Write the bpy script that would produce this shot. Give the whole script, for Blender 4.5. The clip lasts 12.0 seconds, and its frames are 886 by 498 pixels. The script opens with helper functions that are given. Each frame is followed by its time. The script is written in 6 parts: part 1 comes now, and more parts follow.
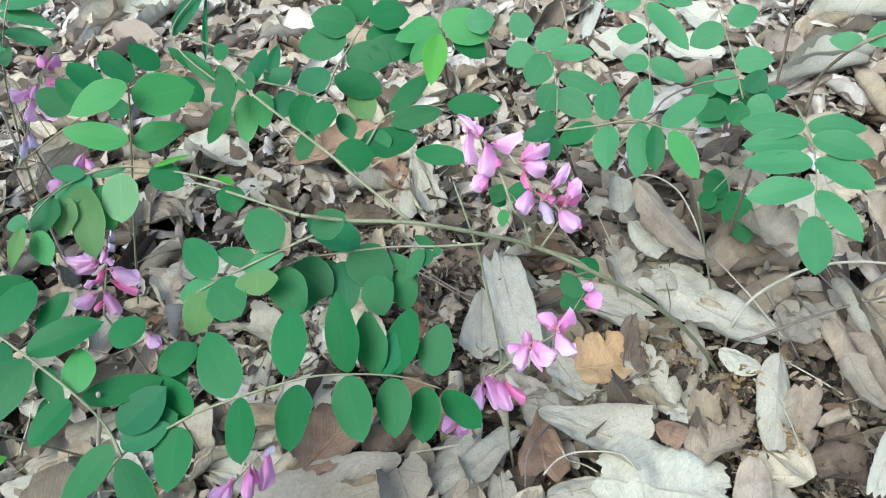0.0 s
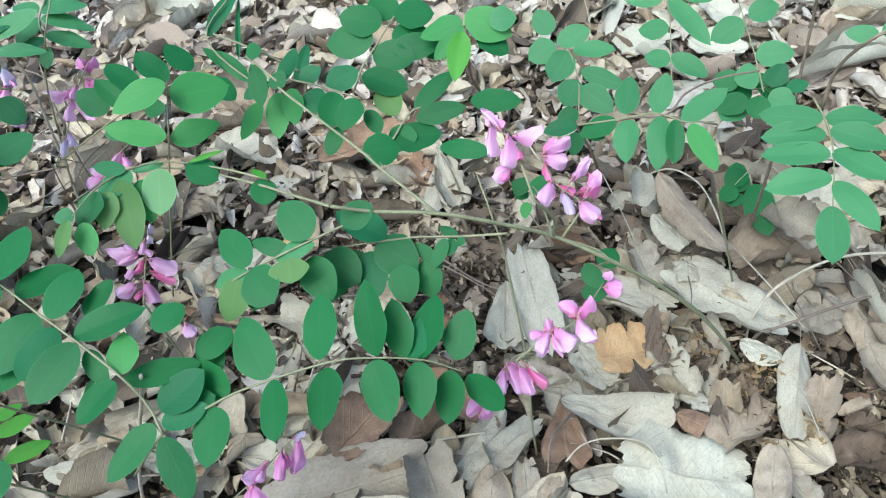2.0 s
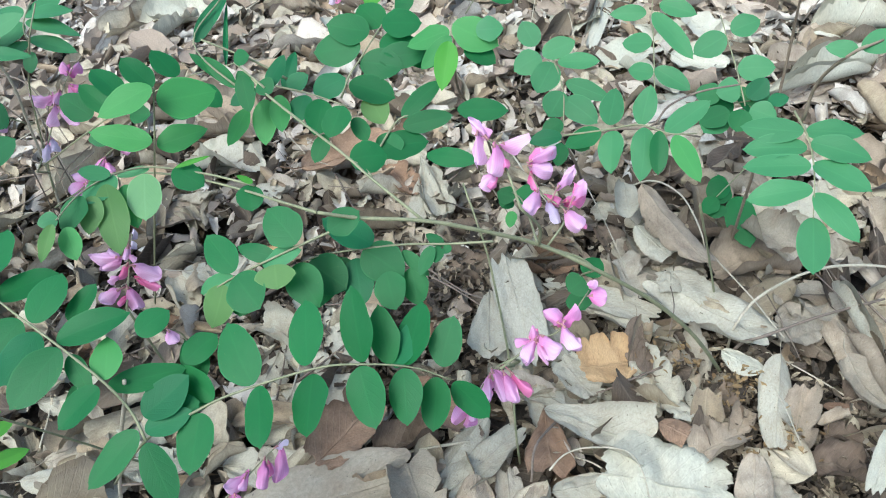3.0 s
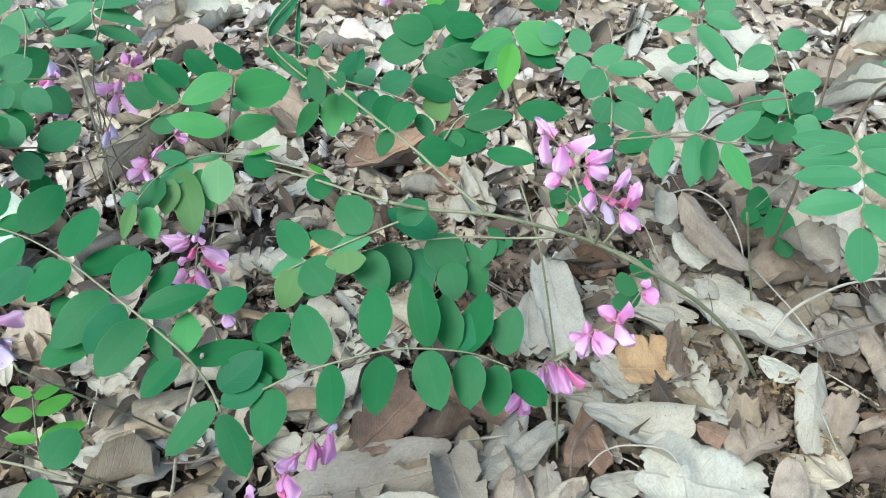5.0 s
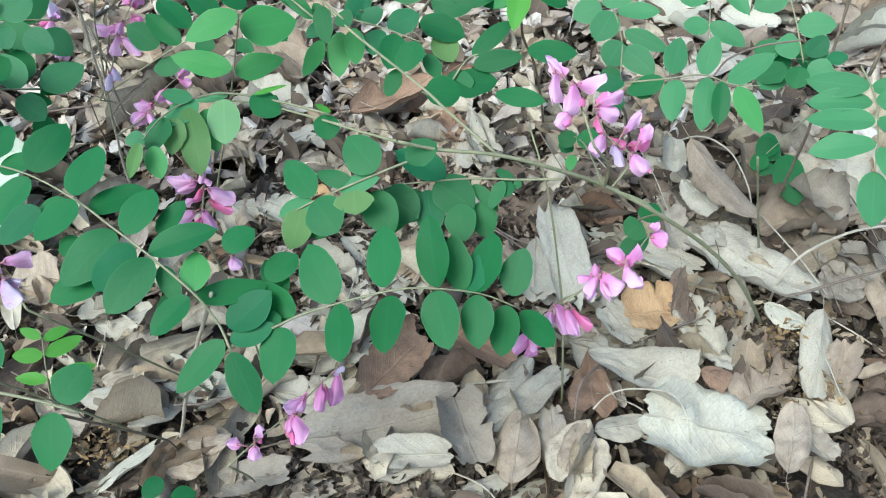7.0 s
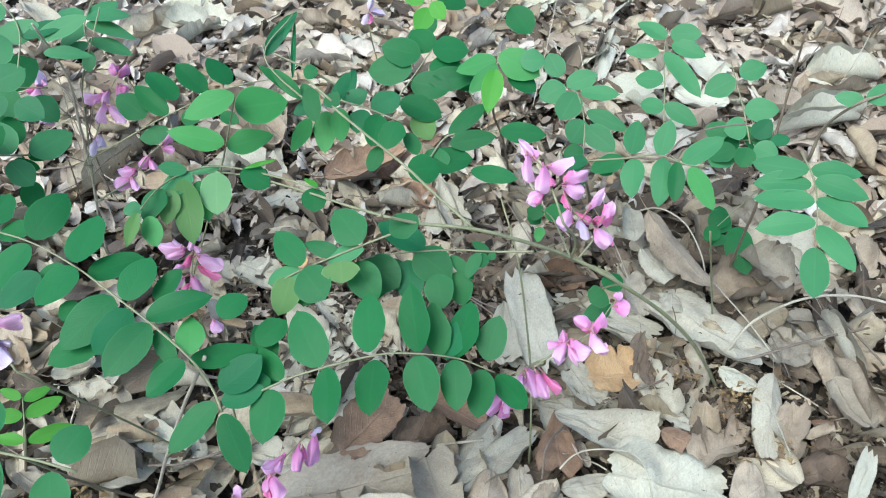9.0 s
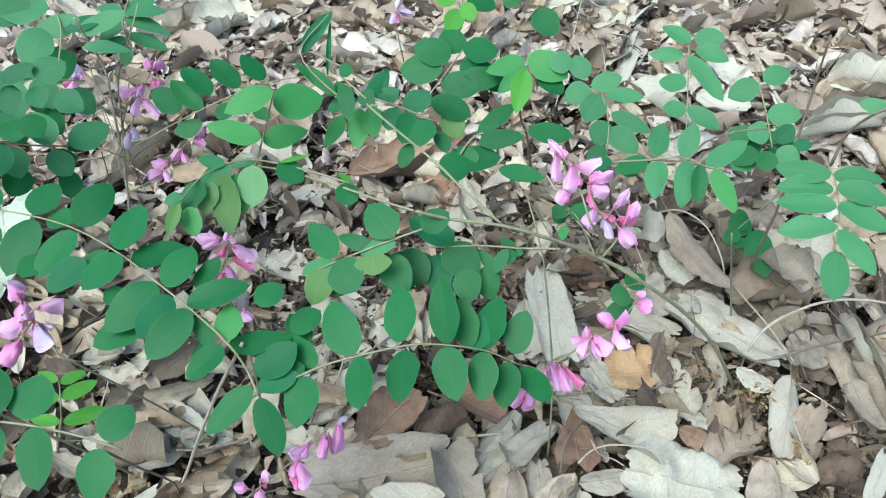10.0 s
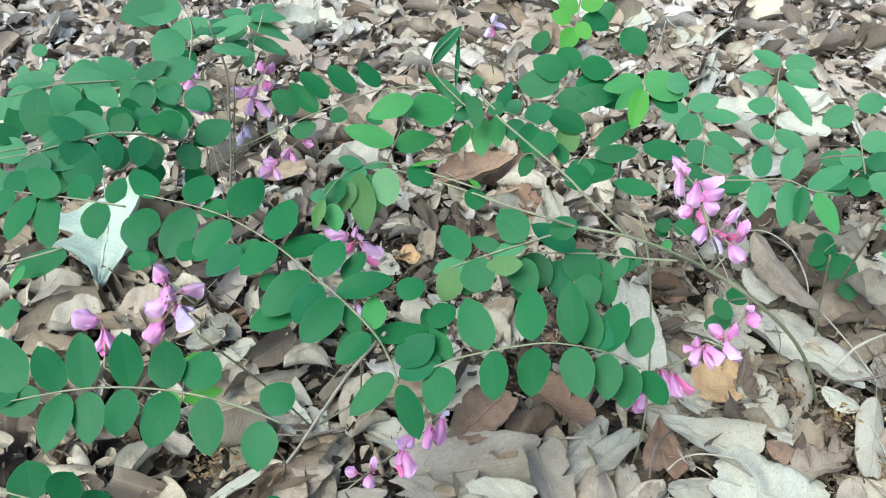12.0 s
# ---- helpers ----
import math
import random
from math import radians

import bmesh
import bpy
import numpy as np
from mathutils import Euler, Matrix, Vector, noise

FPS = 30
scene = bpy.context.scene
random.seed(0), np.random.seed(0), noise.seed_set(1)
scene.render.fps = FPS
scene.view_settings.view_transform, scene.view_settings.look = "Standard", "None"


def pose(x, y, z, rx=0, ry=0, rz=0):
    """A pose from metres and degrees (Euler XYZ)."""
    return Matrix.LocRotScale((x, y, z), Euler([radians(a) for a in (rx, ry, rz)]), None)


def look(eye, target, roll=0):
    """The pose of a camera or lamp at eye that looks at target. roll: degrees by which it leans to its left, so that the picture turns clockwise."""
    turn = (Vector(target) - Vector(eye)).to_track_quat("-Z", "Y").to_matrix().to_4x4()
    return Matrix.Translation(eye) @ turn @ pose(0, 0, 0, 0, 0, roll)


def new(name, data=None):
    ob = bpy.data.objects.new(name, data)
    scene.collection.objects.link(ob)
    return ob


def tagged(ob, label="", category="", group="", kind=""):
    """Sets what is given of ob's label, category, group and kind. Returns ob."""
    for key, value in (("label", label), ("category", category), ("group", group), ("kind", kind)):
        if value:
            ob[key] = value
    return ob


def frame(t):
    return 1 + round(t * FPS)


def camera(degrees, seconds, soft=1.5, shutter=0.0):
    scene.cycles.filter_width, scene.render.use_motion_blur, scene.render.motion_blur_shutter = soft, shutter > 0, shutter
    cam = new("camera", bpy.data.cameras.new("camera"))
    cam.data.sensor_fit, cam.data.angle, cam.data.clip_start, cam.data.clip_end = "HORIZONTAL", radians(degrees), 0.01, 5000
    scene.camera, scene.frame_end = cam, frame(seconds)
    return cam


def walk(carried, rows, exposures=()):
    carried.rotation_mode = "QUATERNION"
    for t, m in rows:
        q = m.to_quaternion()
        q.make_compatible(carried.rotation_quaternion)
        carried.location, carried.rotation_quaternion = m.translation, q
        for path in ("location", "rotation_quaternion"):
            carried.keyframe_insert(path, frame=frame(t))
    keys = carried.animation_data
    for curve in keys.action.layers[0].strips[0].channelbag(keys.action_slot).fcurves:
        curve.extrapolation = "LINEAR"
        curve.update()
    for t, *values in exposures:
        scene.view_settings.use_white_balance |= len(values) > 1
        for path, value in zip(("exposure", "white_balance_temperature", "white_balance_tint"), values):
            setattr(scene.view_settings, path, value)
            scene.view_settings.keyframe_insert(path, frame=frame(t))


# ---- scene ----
cam = camera(59.3, 12.0, soft=1.05)
METRES, EYE, TILT, LEAN, TURN = 0.2, 0.434, -44.0, 7.5, 0.0
ROWS = [
    (0.0, 0.0, 0.0, 0.0, 0.0, -0.0, 0.0),
    (0.5, -0.0262, -0.0269, 0.0001, 0.64, 0.35, -0.25),
    (1.0, -0.0402, -0.0632, 0.0042, 1.58, 0.56, -0.17),
    (1.5, -0.0094, -0.0732, -0.0108, 1.93, 0.17, 0.09),
    (2.0, 0.0039, -0.0631, -0.0204, 1.88, -0.06, 0.19),
    (2.5, 0.004, -0.0793, -0.0211, 0.87, 0.76, -0.02),
    (3.0, -0.0059, -0.0685, -0.0299, 0.54, 0.8, -0.25),
    (5.0, -0.1174, -0.1346, -0.064, 1.42, 1.21, -2.59),
    (5.5, -0.176, -0.1576, -0.0785, 2.07, 0.82, -3.63),
    (6.0, -0.1816, -0.1861, -0.0764, 2.85, 0.85, -3.67),
    (6.5, -0.1651, -0.1809, -0.066, 2.78, -0.64, -2.53),
    (7.0, -0.1289, -0.1262, -0.0925, 1.63, -2.22, -2.83),
    (7.5, -0.1223, -0.1424, -0.0655, -1.08, -0.15, -2.41),
    (9.5, -0.2008, -0.2859, -0.0823, -1.11, 2.24, -4.19),
    (10.0, -0.2169, -0.3054, -0.0845, -0.47, 2.1, -4.7),
    (10.5, -0.225, -0.3005, -0.0857, -0.6, 2.0, -4.68),
    (11.0, -0.2605, -0.3122, -0.1007, -0.5, 1.96, -5.56),
    (11.5, -0.317, -0.323, -0.1028, -0.37, 1.89, -6.04),
    (12.0, -0.4587, -0.4221, -0.1324, 1.71, 2.56, -7.74),
]
walk(cam, [(t, pose(0, 0, EYE, TILT, LEAN, TURN) @ pose(METRES * x, METRES * y, METRES * z, 90 + pitch, roll, yaw)) for t, x, y, z, yaw, pitch, roll in ROWS],
     exposures=[(0.0, 0.91, 5750, 0.0), (12.0, 0.91, 5750, 0.0)])

# ---- light: open shade under a bright, veiled sky ----
SUN_HIGH, SUN_ROUND = 58.0, 215.0
world = bpy.data.worlds.new("sky")
scene.world = world
world.use_nodes = True
sky_nodes = world.node_tree.nodes
sky = sky_nodes.new("ShaderNodeTexSky")
sky.sky_type, sky.sun_disc = "NISHITA", False
sky.sun_elevation, sky.sun_rotation = radians(SUN_HIGH), radians(SUN_ROUND)
sky.air_density, sky.dust_density, sky.ozone_density = 1.0, 4.0, 0.6
world.node_tree.links.new(sky.outputs["Color"], sky_nodes["Background"].inputs["Color"])
sky_nodes["Background"].inputs["Strength"].default_value = 0.15
sun = new("sun", bpy.data.lights.new("sun", "SUN"))
sun.data.energy, sun.data.angle, sun.data.color = 1.5, radians(35), (1.0, 0.97, 0.90)
sun.matrix_world = look((0, 0, 5), (-5 * math.cos(radians(SUN_HIGH)) * math.sin(radians(SUN_ROUND)),
                                    -5 * math.cos(radians(SUN_HIGH)) * math.cos(radians(SUN_ROUND)),
                                    5 - 5 * math.sin(radians(SUN_HIGH))))


# ---- materials ----
def shader(name):
    """A fresh node material: its nodes, a link function and the output."""
    m = bpy.data.materials.new(name)
    m.use_nodes = True
    tree = m.node_tree
    tree.nodes.clear()
    out = tree.nodes.new("ShaderNodeOutputMaterial")

    def node(kind, **given):
        n = tree.nodes.new(kind)
        for key, value in given.items():
            if key in n.inputs:
                n.inputs[key].default_value = value
        return n
    return m, node, tree.links.new, out


def ramp(node, stops, smooth=True):
    r = node("ShaderNodeValToRGB")
    e = r.color_ramp.elements
    while len(e) < len(stops):
        e.new(0.5)
    for spot, (at, colour) in zip(e, stops):
        spot.position, spot.color = at, (*colour, 1)
    r.color_ramp.interpolation = "LINEAR" if smooth else "CONSTANT"
    return r


def mix(node, link, a, b, how="MIX", factor=1.0):
    """A colour mix; a, b and factor may be sockets or values."""
    n = node("ShaderNodeMix")
    n.data_type, n.blend_type = "RGBA", how
    for slot, value in ((0, factor), (6, a), (7, b)):
        if isinstance(value, bpy.types.NodeSocket):
            link(value, n.inputs[slot])
        elif slot:
            n.inputs[slot].default_value = (*value, 1)
        else:
            n.inputs[slot].default_value = value
    return n.outputs[2]


def maths(node, link, how, a, b=0.0, c=0.0):
    n = node("ShaderNodeMath")
    n.operation = how
    for slot, value in enumerate((a, b, c)):
        if isinstance(value, bpy.types.NodeSocket):
            link(value, n.inputs[slot])
        else:
            n.inputs[slot].default_value = value
    return n.outputs[0]


def veins(node, link, slant, count, sharp):
    """The midrib and the slanting side veins of a leaf, from its u (along) and v (across): 1 on a vein."""
    uv = node("ShaderNodeSeparateXYZ")
    link(node("ShaderNodeTexCoord").outputs["UV"], uv.inputs[0])
    side = maths(node, link, "ABSOLUTE", maths(node, link, "SUBTRACT", uv.outputs[1], 0.5))
    rib = maths(node, link, "SUBTRACT", 1.0, maths(node, link, "MULTIPLY", side, 22.0))
    rib = maths(node, link, "MAXIMUM", rib, 0.0)
    run = maths(node, link, "SUBTRACT", uv.outputs[0], maths(node, link, "MULTIPLY", side, slant))
    wave = maths(node, link, "SINE", maths(node, link, "MULTIPLY", run, count * 6.283))
    wave = maths(node, link, "POWER", maths(node, link, "MAXIMUM", wave, 0.0), sharp)
    return maths(node, link, "MAXIMUM", rib, maths(node, link, "MULTIPLY", wave, 0.6)), rib, side


def green_leaf(name, deep, mid, light, through_light):
    """A living leaflet: waxy, slightly translucent, each one of its own shade."""
    m, node, link, out = shader(name)
    coord = node("ShaderNodeTexCoord")
    each = node("ShaderNodeObjectInfo").outputs["Random"]
    tone = ramp(node, ((0.0, deep), (0.5, mid), (1.0, light)))
    cloud = node("ShaderNodeTexNoise", Scale=2.3, Detail=3.0)
    link(coord.outputs["Object"], cloud.inputs["Vector"])
    link(maths(node, link, "MULTIPLY_ADD", cloud.outputs[0], 0.5, maths(node, link, "MULTIPLY_ADD", each, 0.7, -0.1)), tone.inputs[0])
    vein, rib, rim = veins(node, link, 0.55, 8.0, 6.0)
    colour = mix(node, link, tone.outputs[0], tuple(c * 1.35 for c in light), factor=maths(node, link, "MULTIPLY", rib, 0.12))
    colour = mix(node, link, colour, light, factor=maths(node, link, "MULTIPLY", vein, 0.025))
    spots = node("ShaderNodeTexNoise", Scale=14.0, Detail=2.0)
    link(coord.outputs["Object"], spots.inputs["Vector"])
    fleck = ramp(node, ((0.70, (0, 0, 0)), (0.76, (1, 1, 1))))
    link(spots.outputs[0], fleck.inputs[0])
    colour = mix(node, link, colour, (0.16, 0.20, 0.05), factor=maths(node, link, "MULTIPLY", fleck.outputs[0], 0.25))
    edge = ramp(node, ((0.455, (0, 0, 0)), (0.5, (1, 1, 1))))
    link(rim, edge.inputs[0])
    colour = mix(node, link, colour, tuple(c * 1.5 + 0.02 for c in light), factor=maths(node, link, "MULTIPLY", edge.outputs[0], 0.3))
    net = node("ShaderNodeTexVoronoi", Scale=26.0)
    net.feature = "DISTANCE_TO_EDGE"
    link(coord.outputs["Object"], net.inputs["Vector"])
    bump = node("ShaderNodeBump", Strength=0.10, Distance=0.0006)
    link(maths(node, link, "SUBTRACT", maths(node, link, "MULTIPLY", net.outputs["Distance"], 1.2), vein), bump.inputs["Height"])
    body = node("ShaderNodeBsdfPrincipled", Roughness=0.55)
    body.inputs["Specular IOR Level"].default_value = 0.32
    link(colour, body.inputs["Base Color"])
    link(bump.outputs[0], body.inputs["Normal"])
    thin = node("ShaderNodeBsdfTranslucent")
    link(mix(node, link, colour, (1.0, 1.25, 0.45), "MULTIPLY"), thin.inputs[0])
    both = node("ShaderNodeMixShader")
    both.inputs[0].default_value = through_light
    link(body.outputs[0], both.inputs[1])
    link(thin.outputs[0], both.inputs[2])
    link(both.outputs[0], out.inputs[0])
    return m


def dead_leaf_paint(name, stops, patch=(0.17, 0.13, 0.10), islands=False):
    """Dry litter: its own tone by leaf, blotches, dark specks, ribs and side veins in relief."""
    m, node, link, out = shader(name)
    coord = node("ShaderNodeTexCoord")
    each = node("ShaderNodeNewGeometry").outputs["Random Per Island"] if islands else node("ShaderNodeObjectInfo").outputs["Random"]
    shift = node("ShaderNodeCombineXYZ")
    link(maths(node, link, "MULTIPLY", each, 37.0), shift.inputs[0])
    link(maths(node, link, "MULTIPLY", each, 91.0), shift.inputs[1])
    place = node("ShaderNodeVectorMath")
    stretch = node("ShaderNodeVectorMath")
    stretch.operation = "MULTIPLY"
    stretch.inputs[1].default_value = (1.9, 1.0, 1.0)
    link(coord.outputs["UV"], stretch.inputs[0])
    link(stretch.outputs[0], place.inputs[0])
    link(shift.outputs[0], place.inputs[1])
    tone = ramp(node, stops)
    link(each, tone.inputs[0])
    big = node("ShaderNodeTexNoise", Scale=2.2, Detail=5.0, Roughness=0.6)
    fine = node("ShaderNodeTexNoise", Scale=22.0, Detail=6.0, Roughness=0.75)
    for n in (big, fine):
        link(place.outputs[0], n.inputs["Vector"])
    blot = ramp(node, ((0.44, (0, 0, 0)), (0.72, (1, 1, 1))))
    link(big.outputs[0], blot.inputs[0])
    colour = mix(node, link, tone.outputs[0], patch, factor=maths(node, link, "MULTIPLY", blot.outputs[0], 0.65))
    grain = ramp(node, ((0.32, (0.72, 0.69, 0.65)), (0.68, (1.20, 1.19, 1.17))))
    link(fine.outputs[0], grain.inputs[0])
    colour = mix(node, link, colour, grain.outputs[0], "MULTIPLY", 0.75)
    vein, rib, rim = veins(node, link, 0.75, 9.0, 14.0)
    colour = mix(node, link, colour, (0.60, 0.53, 0.41), factor=maths(node, link, "MULTIPLY", vein, 0.12))
    edge = ramp(node, ((0.44, (0, 0, 0)), (0.5, (1, 1, 1))))
    link(maths(node, link, "MULTIPLY_ADD", big.outputs[0], 0.06, maths(node, link, "SUBTRACT", rim, 0.03)), edge.inputs[0])
    colour = mix(node, link, colour, patch, factor=maths(node, link, "MULTIPLY", edge.outputs[0], 0.55))
    speck = node("ShaderNodeTexNoise", Scale=26.0, Detail=1.0)
    link(place.outputs[0], speck.inputs["Vector"])
    dark = ramp(node, ((0.72, (0, 0, 0)), (0.78, (1, 1, 1))))
    link(speck.outputs[0], dark.inputs[0])
    colour = mix(node, link, colour, (0.05, 0.04, 0.035), factor=maths(node, link, "MULTIPLY", dark.outputs[0], 0.7))
    height = maths(node, link, "ADD", maths(node, link, "MULTIPLY", vein, 0.25), maths(node, link, "MULTIPLY_ADD", fine.outputs[0], 0.35, big.outputs[0]))
    bump = node("ShaderNodeBump", Strength=0.8, Distance=0.0016)
    link(height, bump.inputs["Height"])
    body = node("ShaderNodeBsdfPrincipled", Roughness=0.72)
    body.inputs["Specular IOR Level"].default_value = 0.3
    link(colour, body.inputs["Base Color"])
    link(bump.outputs[0], body.inputs["Normal"])
    thin = node("ShaderNodeBsdfTranslucent")
    link(colour, thin.inputs[0])
    both = node("ShaderNodeMixShader")
    both.inputs[0].default_value = 0.10
    link(body.outputs[0], both.inputs[1])
    link(thin.outputs[0], both.inputs[2])
    link(both.outputs[0], out.inputs[0])
    return m


def petal_paint(name, base, rim):
    """A petal that goes from one colour at its claw to another at its rim, with fine lines along it."""
    m, node, link, out = shader(name)
    uv = node("ShaderNodeSeparateXYZ")
    coord = node("ShaderNodeTexCoord")
    link(coord.outputs["UV"], uv.inputs[0])
    each = node("ShaderNodeObjectInfo").outputs["Random"]
    soft = node("ShaderNodeTexNoise", Scale=3.0, Detail=3.0)
    link(coord.outputs["Object"], soft.inputs["Vector"])
    t = maths(node, link, "MULTIPLY_ADD", soft.outputs[0], 0.5, maths(node, link, "MULTIPLY_ADD", each, 0.3, maths(node, link, "SUBTRACT", uv.outputs[0], 0.4)))
    tone = ramp(node, ((0.0, base), (0.75, rim)))
    link(t, tone.inputs[0])
    lines = maths(node, link, "SINE", maths(node, link, "MULTIPLY", uv.outputs[1], 75.0))
    colour = mix(node, link, tone.outputs[0], base, factor=maths(node, link, "MULTIPLY_ADD", lines, 0.12, 0.12))
    body = node("ShaderNodeBsdfPrincipled", Roughness=0.5)
    body.inputs["Specular IOR Level"].default_value = 0.3
    link(colour, body.inputs["Base Color"])
    thin = node("ShaderNodeBsdfTranslucent")
    link(colour, thin.inputs[0])
    both = node("ShaderNodeMixShader")
    both.inputs[0].default_value = 0.3
    link(body.outputs[0], both.inputs[1])
    link(thin.outputs[0], both.inputs[2])
    link(both.outputs[0], out.inputs[0])
    return m


def rough_paint(name, low, high, scale, relief, rough=0.8):
    """Bark, twigs and earth: two scales of noise in colour and relief."""
    m, node, link, out = shader(name)
    coord = node("ShaderNodeTexCoord")
    wide = node("ShaderNodeTexNoise", Scale=scale, Detail=6.0, Roughness=0.65)
    fine = node("ShaderNodeTexNoise", Scale=scale * 9, Detail=4.0, Roughness=0.7)
    for n in (wide, fine):
        link(coord.outputs["Object"], n.inputs["Vector"])
    both = maths(node, link, "MULTIPLY_ADD", fine.outputs[0], 0.45, maths(node, link, "MULTIPLY", wide.outputs[0], 0.55))
    tone = ramp(node, ((0.36, low), (0.64, high)))
    link(both, tone.inputs[0])
    bump = node("ShaderNodeBump", Strength=0.8, Distance=relief)
    link(both, bump.inputs["Height"])
    body = node("ShaderNodeBsdfPrincipled", Roughness=rough)
    link(tone.outputs[0], body.inputs["Base Color"])
    link(bump.outputs[0], body.inputs["Normal"])
    link(body.outputs[0], out.inputs[0])
    return m


GREEN = green_leaf("leaflet_green", (0.0108, 0.0994, 0.0275), (0.0151, 0.1264, 0.0367), (0.0227, 0.1566, 0.0459), 0.28)
BLUE = green_leaf("leaflet_blue_green", (0.0108, 0.0972, 0.0356), (0.0151, 0.1253, 0.0464), (0.0227, 0.1555, 0.0572), 0.24)
DEEP = green_leaf("leaflet_deep_green", (0.0101, 0.1008, 0.0269), (0.0146, 0.1277, 0.0347), (0.0213, 0.1568, 0.0426), 0.30)
FRESH = green_leaf("leaflet_fresh_green", (0.0382, 0.1908, 0.0509), (0.0509, 0.2311, 0.0615), (0.0700, 0.2650, 0.0721), 0.26)
# lighter, less saturated green: the haze over far leaves is put into the colour
HAZE_SOFT = green_leaf("leaflet_haze_soft_green", (0.0437, 0.1664, 0.0686), (0.0582, 0.2080, 0.0863), (0.0770, 0.2475, 0.1040), 0.22)
OLIVE = green_leaf("leaflet_olive_underside", (0.0750, 0.1750, 0.0500), (0.0950, 0.2150, 0.0600), (0.1200, 0.2400, 0.0750), 0.30)
LIME = green_leaf("leaflet_lime", (0.0627, 0.2422, 0.0304), (0.0808, 0.2898, 0.0380), (0.1045, 0.3230, 0.0456), 0.30)
PALE_UNDER = green_leaf("leaflet_pale_underside", (0.1600, 0.3300, 0.1500), (0.2000, 0.3800, 0.1800), (0.2400, 0.4200, 0.2100), 0.3)
PINK = petal_paint("petal_pink", (0.62, 0.20, 0.48), (0.79, 0.54, 0.77))
ROSE = petal_paint("petal_rose", (0.66, 0.09, 0.28), (0.78, 0.28, 0.54))
MAUVE = petal_paint("petal_mauve", (0.60, 0.14, 0.42), (0.76, 0.42, 0.68))
WILT = petal_paint("petal_wilted_lilac", (0.44, 0.32, 0.54), (0.74, 0.66, 0.82))
CALYX = rough_paint("calyx", (0.30, 0.13, 0.16), (0.44, 0.24, 0.22), 300, 0.0003)
STALK = rough_paint("green_stalk", (0.15, 0.17, 0.09), (0.27, 0.27, 0.165), 160, 0.0003, 0.6)
BARK = rough_paint("brown_stem", (0.13, 0.10, 0.075), (0.26, 0.21, 0.15), 140, 0.0006)
STRAW = rough_paint("straw_twig", (0.30, 0.27, 0.21), (0.50, 0.46, 0.37), 120, 0.0005)
TWIG = rough_paint("dark_twig", (0.10, 0.08, 0.065), (0.22, 0.175, 0.14), 150, 0.0006)
SOIL = rough_paint("dark_soil", (0.012, 0.011, 0.010), (0.070, 0.060, 0.052), 45, 0.006, 0.95)
CREAM = dead_leaf_paint("litter_cream", ((0.0, (0.400, 0.384, 0.318)), (1.0, (0.520, 0.504, 0.424))), (0.320, 0.276, 0.212))
WHITE = dead_leaf_paint("litter_bleached", ((0.0, (0.464, 0.464, 0.387)), (1.0, (0.542, 0.542, 0.464))), (0.447, 0.413, 0.327))
PALE = dead_leaf_paint("litter_pale_green", ((0.0, (0.357, 0.442, 0.365)), (1.0, (0.391, 0.476, 0.399))), (0.459, 0.510, 0.425))
GREY = dead_leaf_paint("litter_grey", ((0.0, (0.304, 0.275, 0.226)), (1.0, (0.433, 0.398, 0.329))), (0.221, 0.177, 0.137))
TAN = dead_leaf_paint("litter_tan", ((0.0, (0.328, 0.266, 0.203)), (1.0, (0.451, 0.389, 0.310))), (0.180, 0.139, 0.103))
RUST = dead_leaf_paint("litter_rust", ((0.0, (0.230, 0.143, 0.093)), (1.0, (0.340, 0.230, 0.157))), (0.136, 0.087, 0.060))
OCHRE = dead_leaf_paint("litter_ochre", ((0.0, (0.552, 0.375, 0.202)), (1.0, (0.589, 0.419, 0.239))), (0.368, 0.223, 0.110))
UMBER = dead_leaf_paint("litter_umber", ((0.0, (0.149, 0.112, 0.087)), (1.0, (0.265, 0.204, 0.156))), (0.069, 0.053, 0.041))
MIXED = dead_leaf_paint("litter_mixed", ((0.0, (0.068, 0.054, 0.043)), (0.16, (0.137, 0.108, 0.084)), (0.34, (0.283, 0.247, 0.179)), (0.5, (0.410, 0.308, 0.211)), (0.62, (0.419, 0.364, 0.268)), (0.8, (0.501, 0.451, 0.346)), (1.0, (0.592, 0.546, 0.440))), islands=True)
# bleached litter, lightened further to put the far ground's light and haze into colour
LIT_BLEACHED_MIX = dead_leaf_paint("litter_lit_bleached_mix", ((0.0, (0.277, 0.227, 0.187)), (0.25, (0.395, 0.328, 0.267)), (0.5, (0.504, 0.449, 0.383)), (0.8, (0.596, 0.554, 0.498)), (1.0, (0.638, 0.630, 0.597))), (0.295, 0.236, 0.197), islands=True)
# dark browns for the under-layer: shade between the leaves is put into the colour
GAP_SHADE = dead_leaf_paint("litter_gap_shade", ((0.0, (0.054, 0.041, 0.029)), (0.6, (0.162, 0.120, 0.082)), (1.0, (0.351, 0.256, 0.168))), (0.068, 0.051, 0.037), islands=True)
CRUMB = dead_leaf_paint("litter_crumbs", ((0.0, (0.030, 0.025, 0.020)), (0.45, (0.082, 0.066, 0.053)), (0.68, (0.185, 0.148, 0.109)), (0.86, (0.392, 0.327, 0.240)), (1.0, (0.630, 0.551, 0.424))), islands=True)


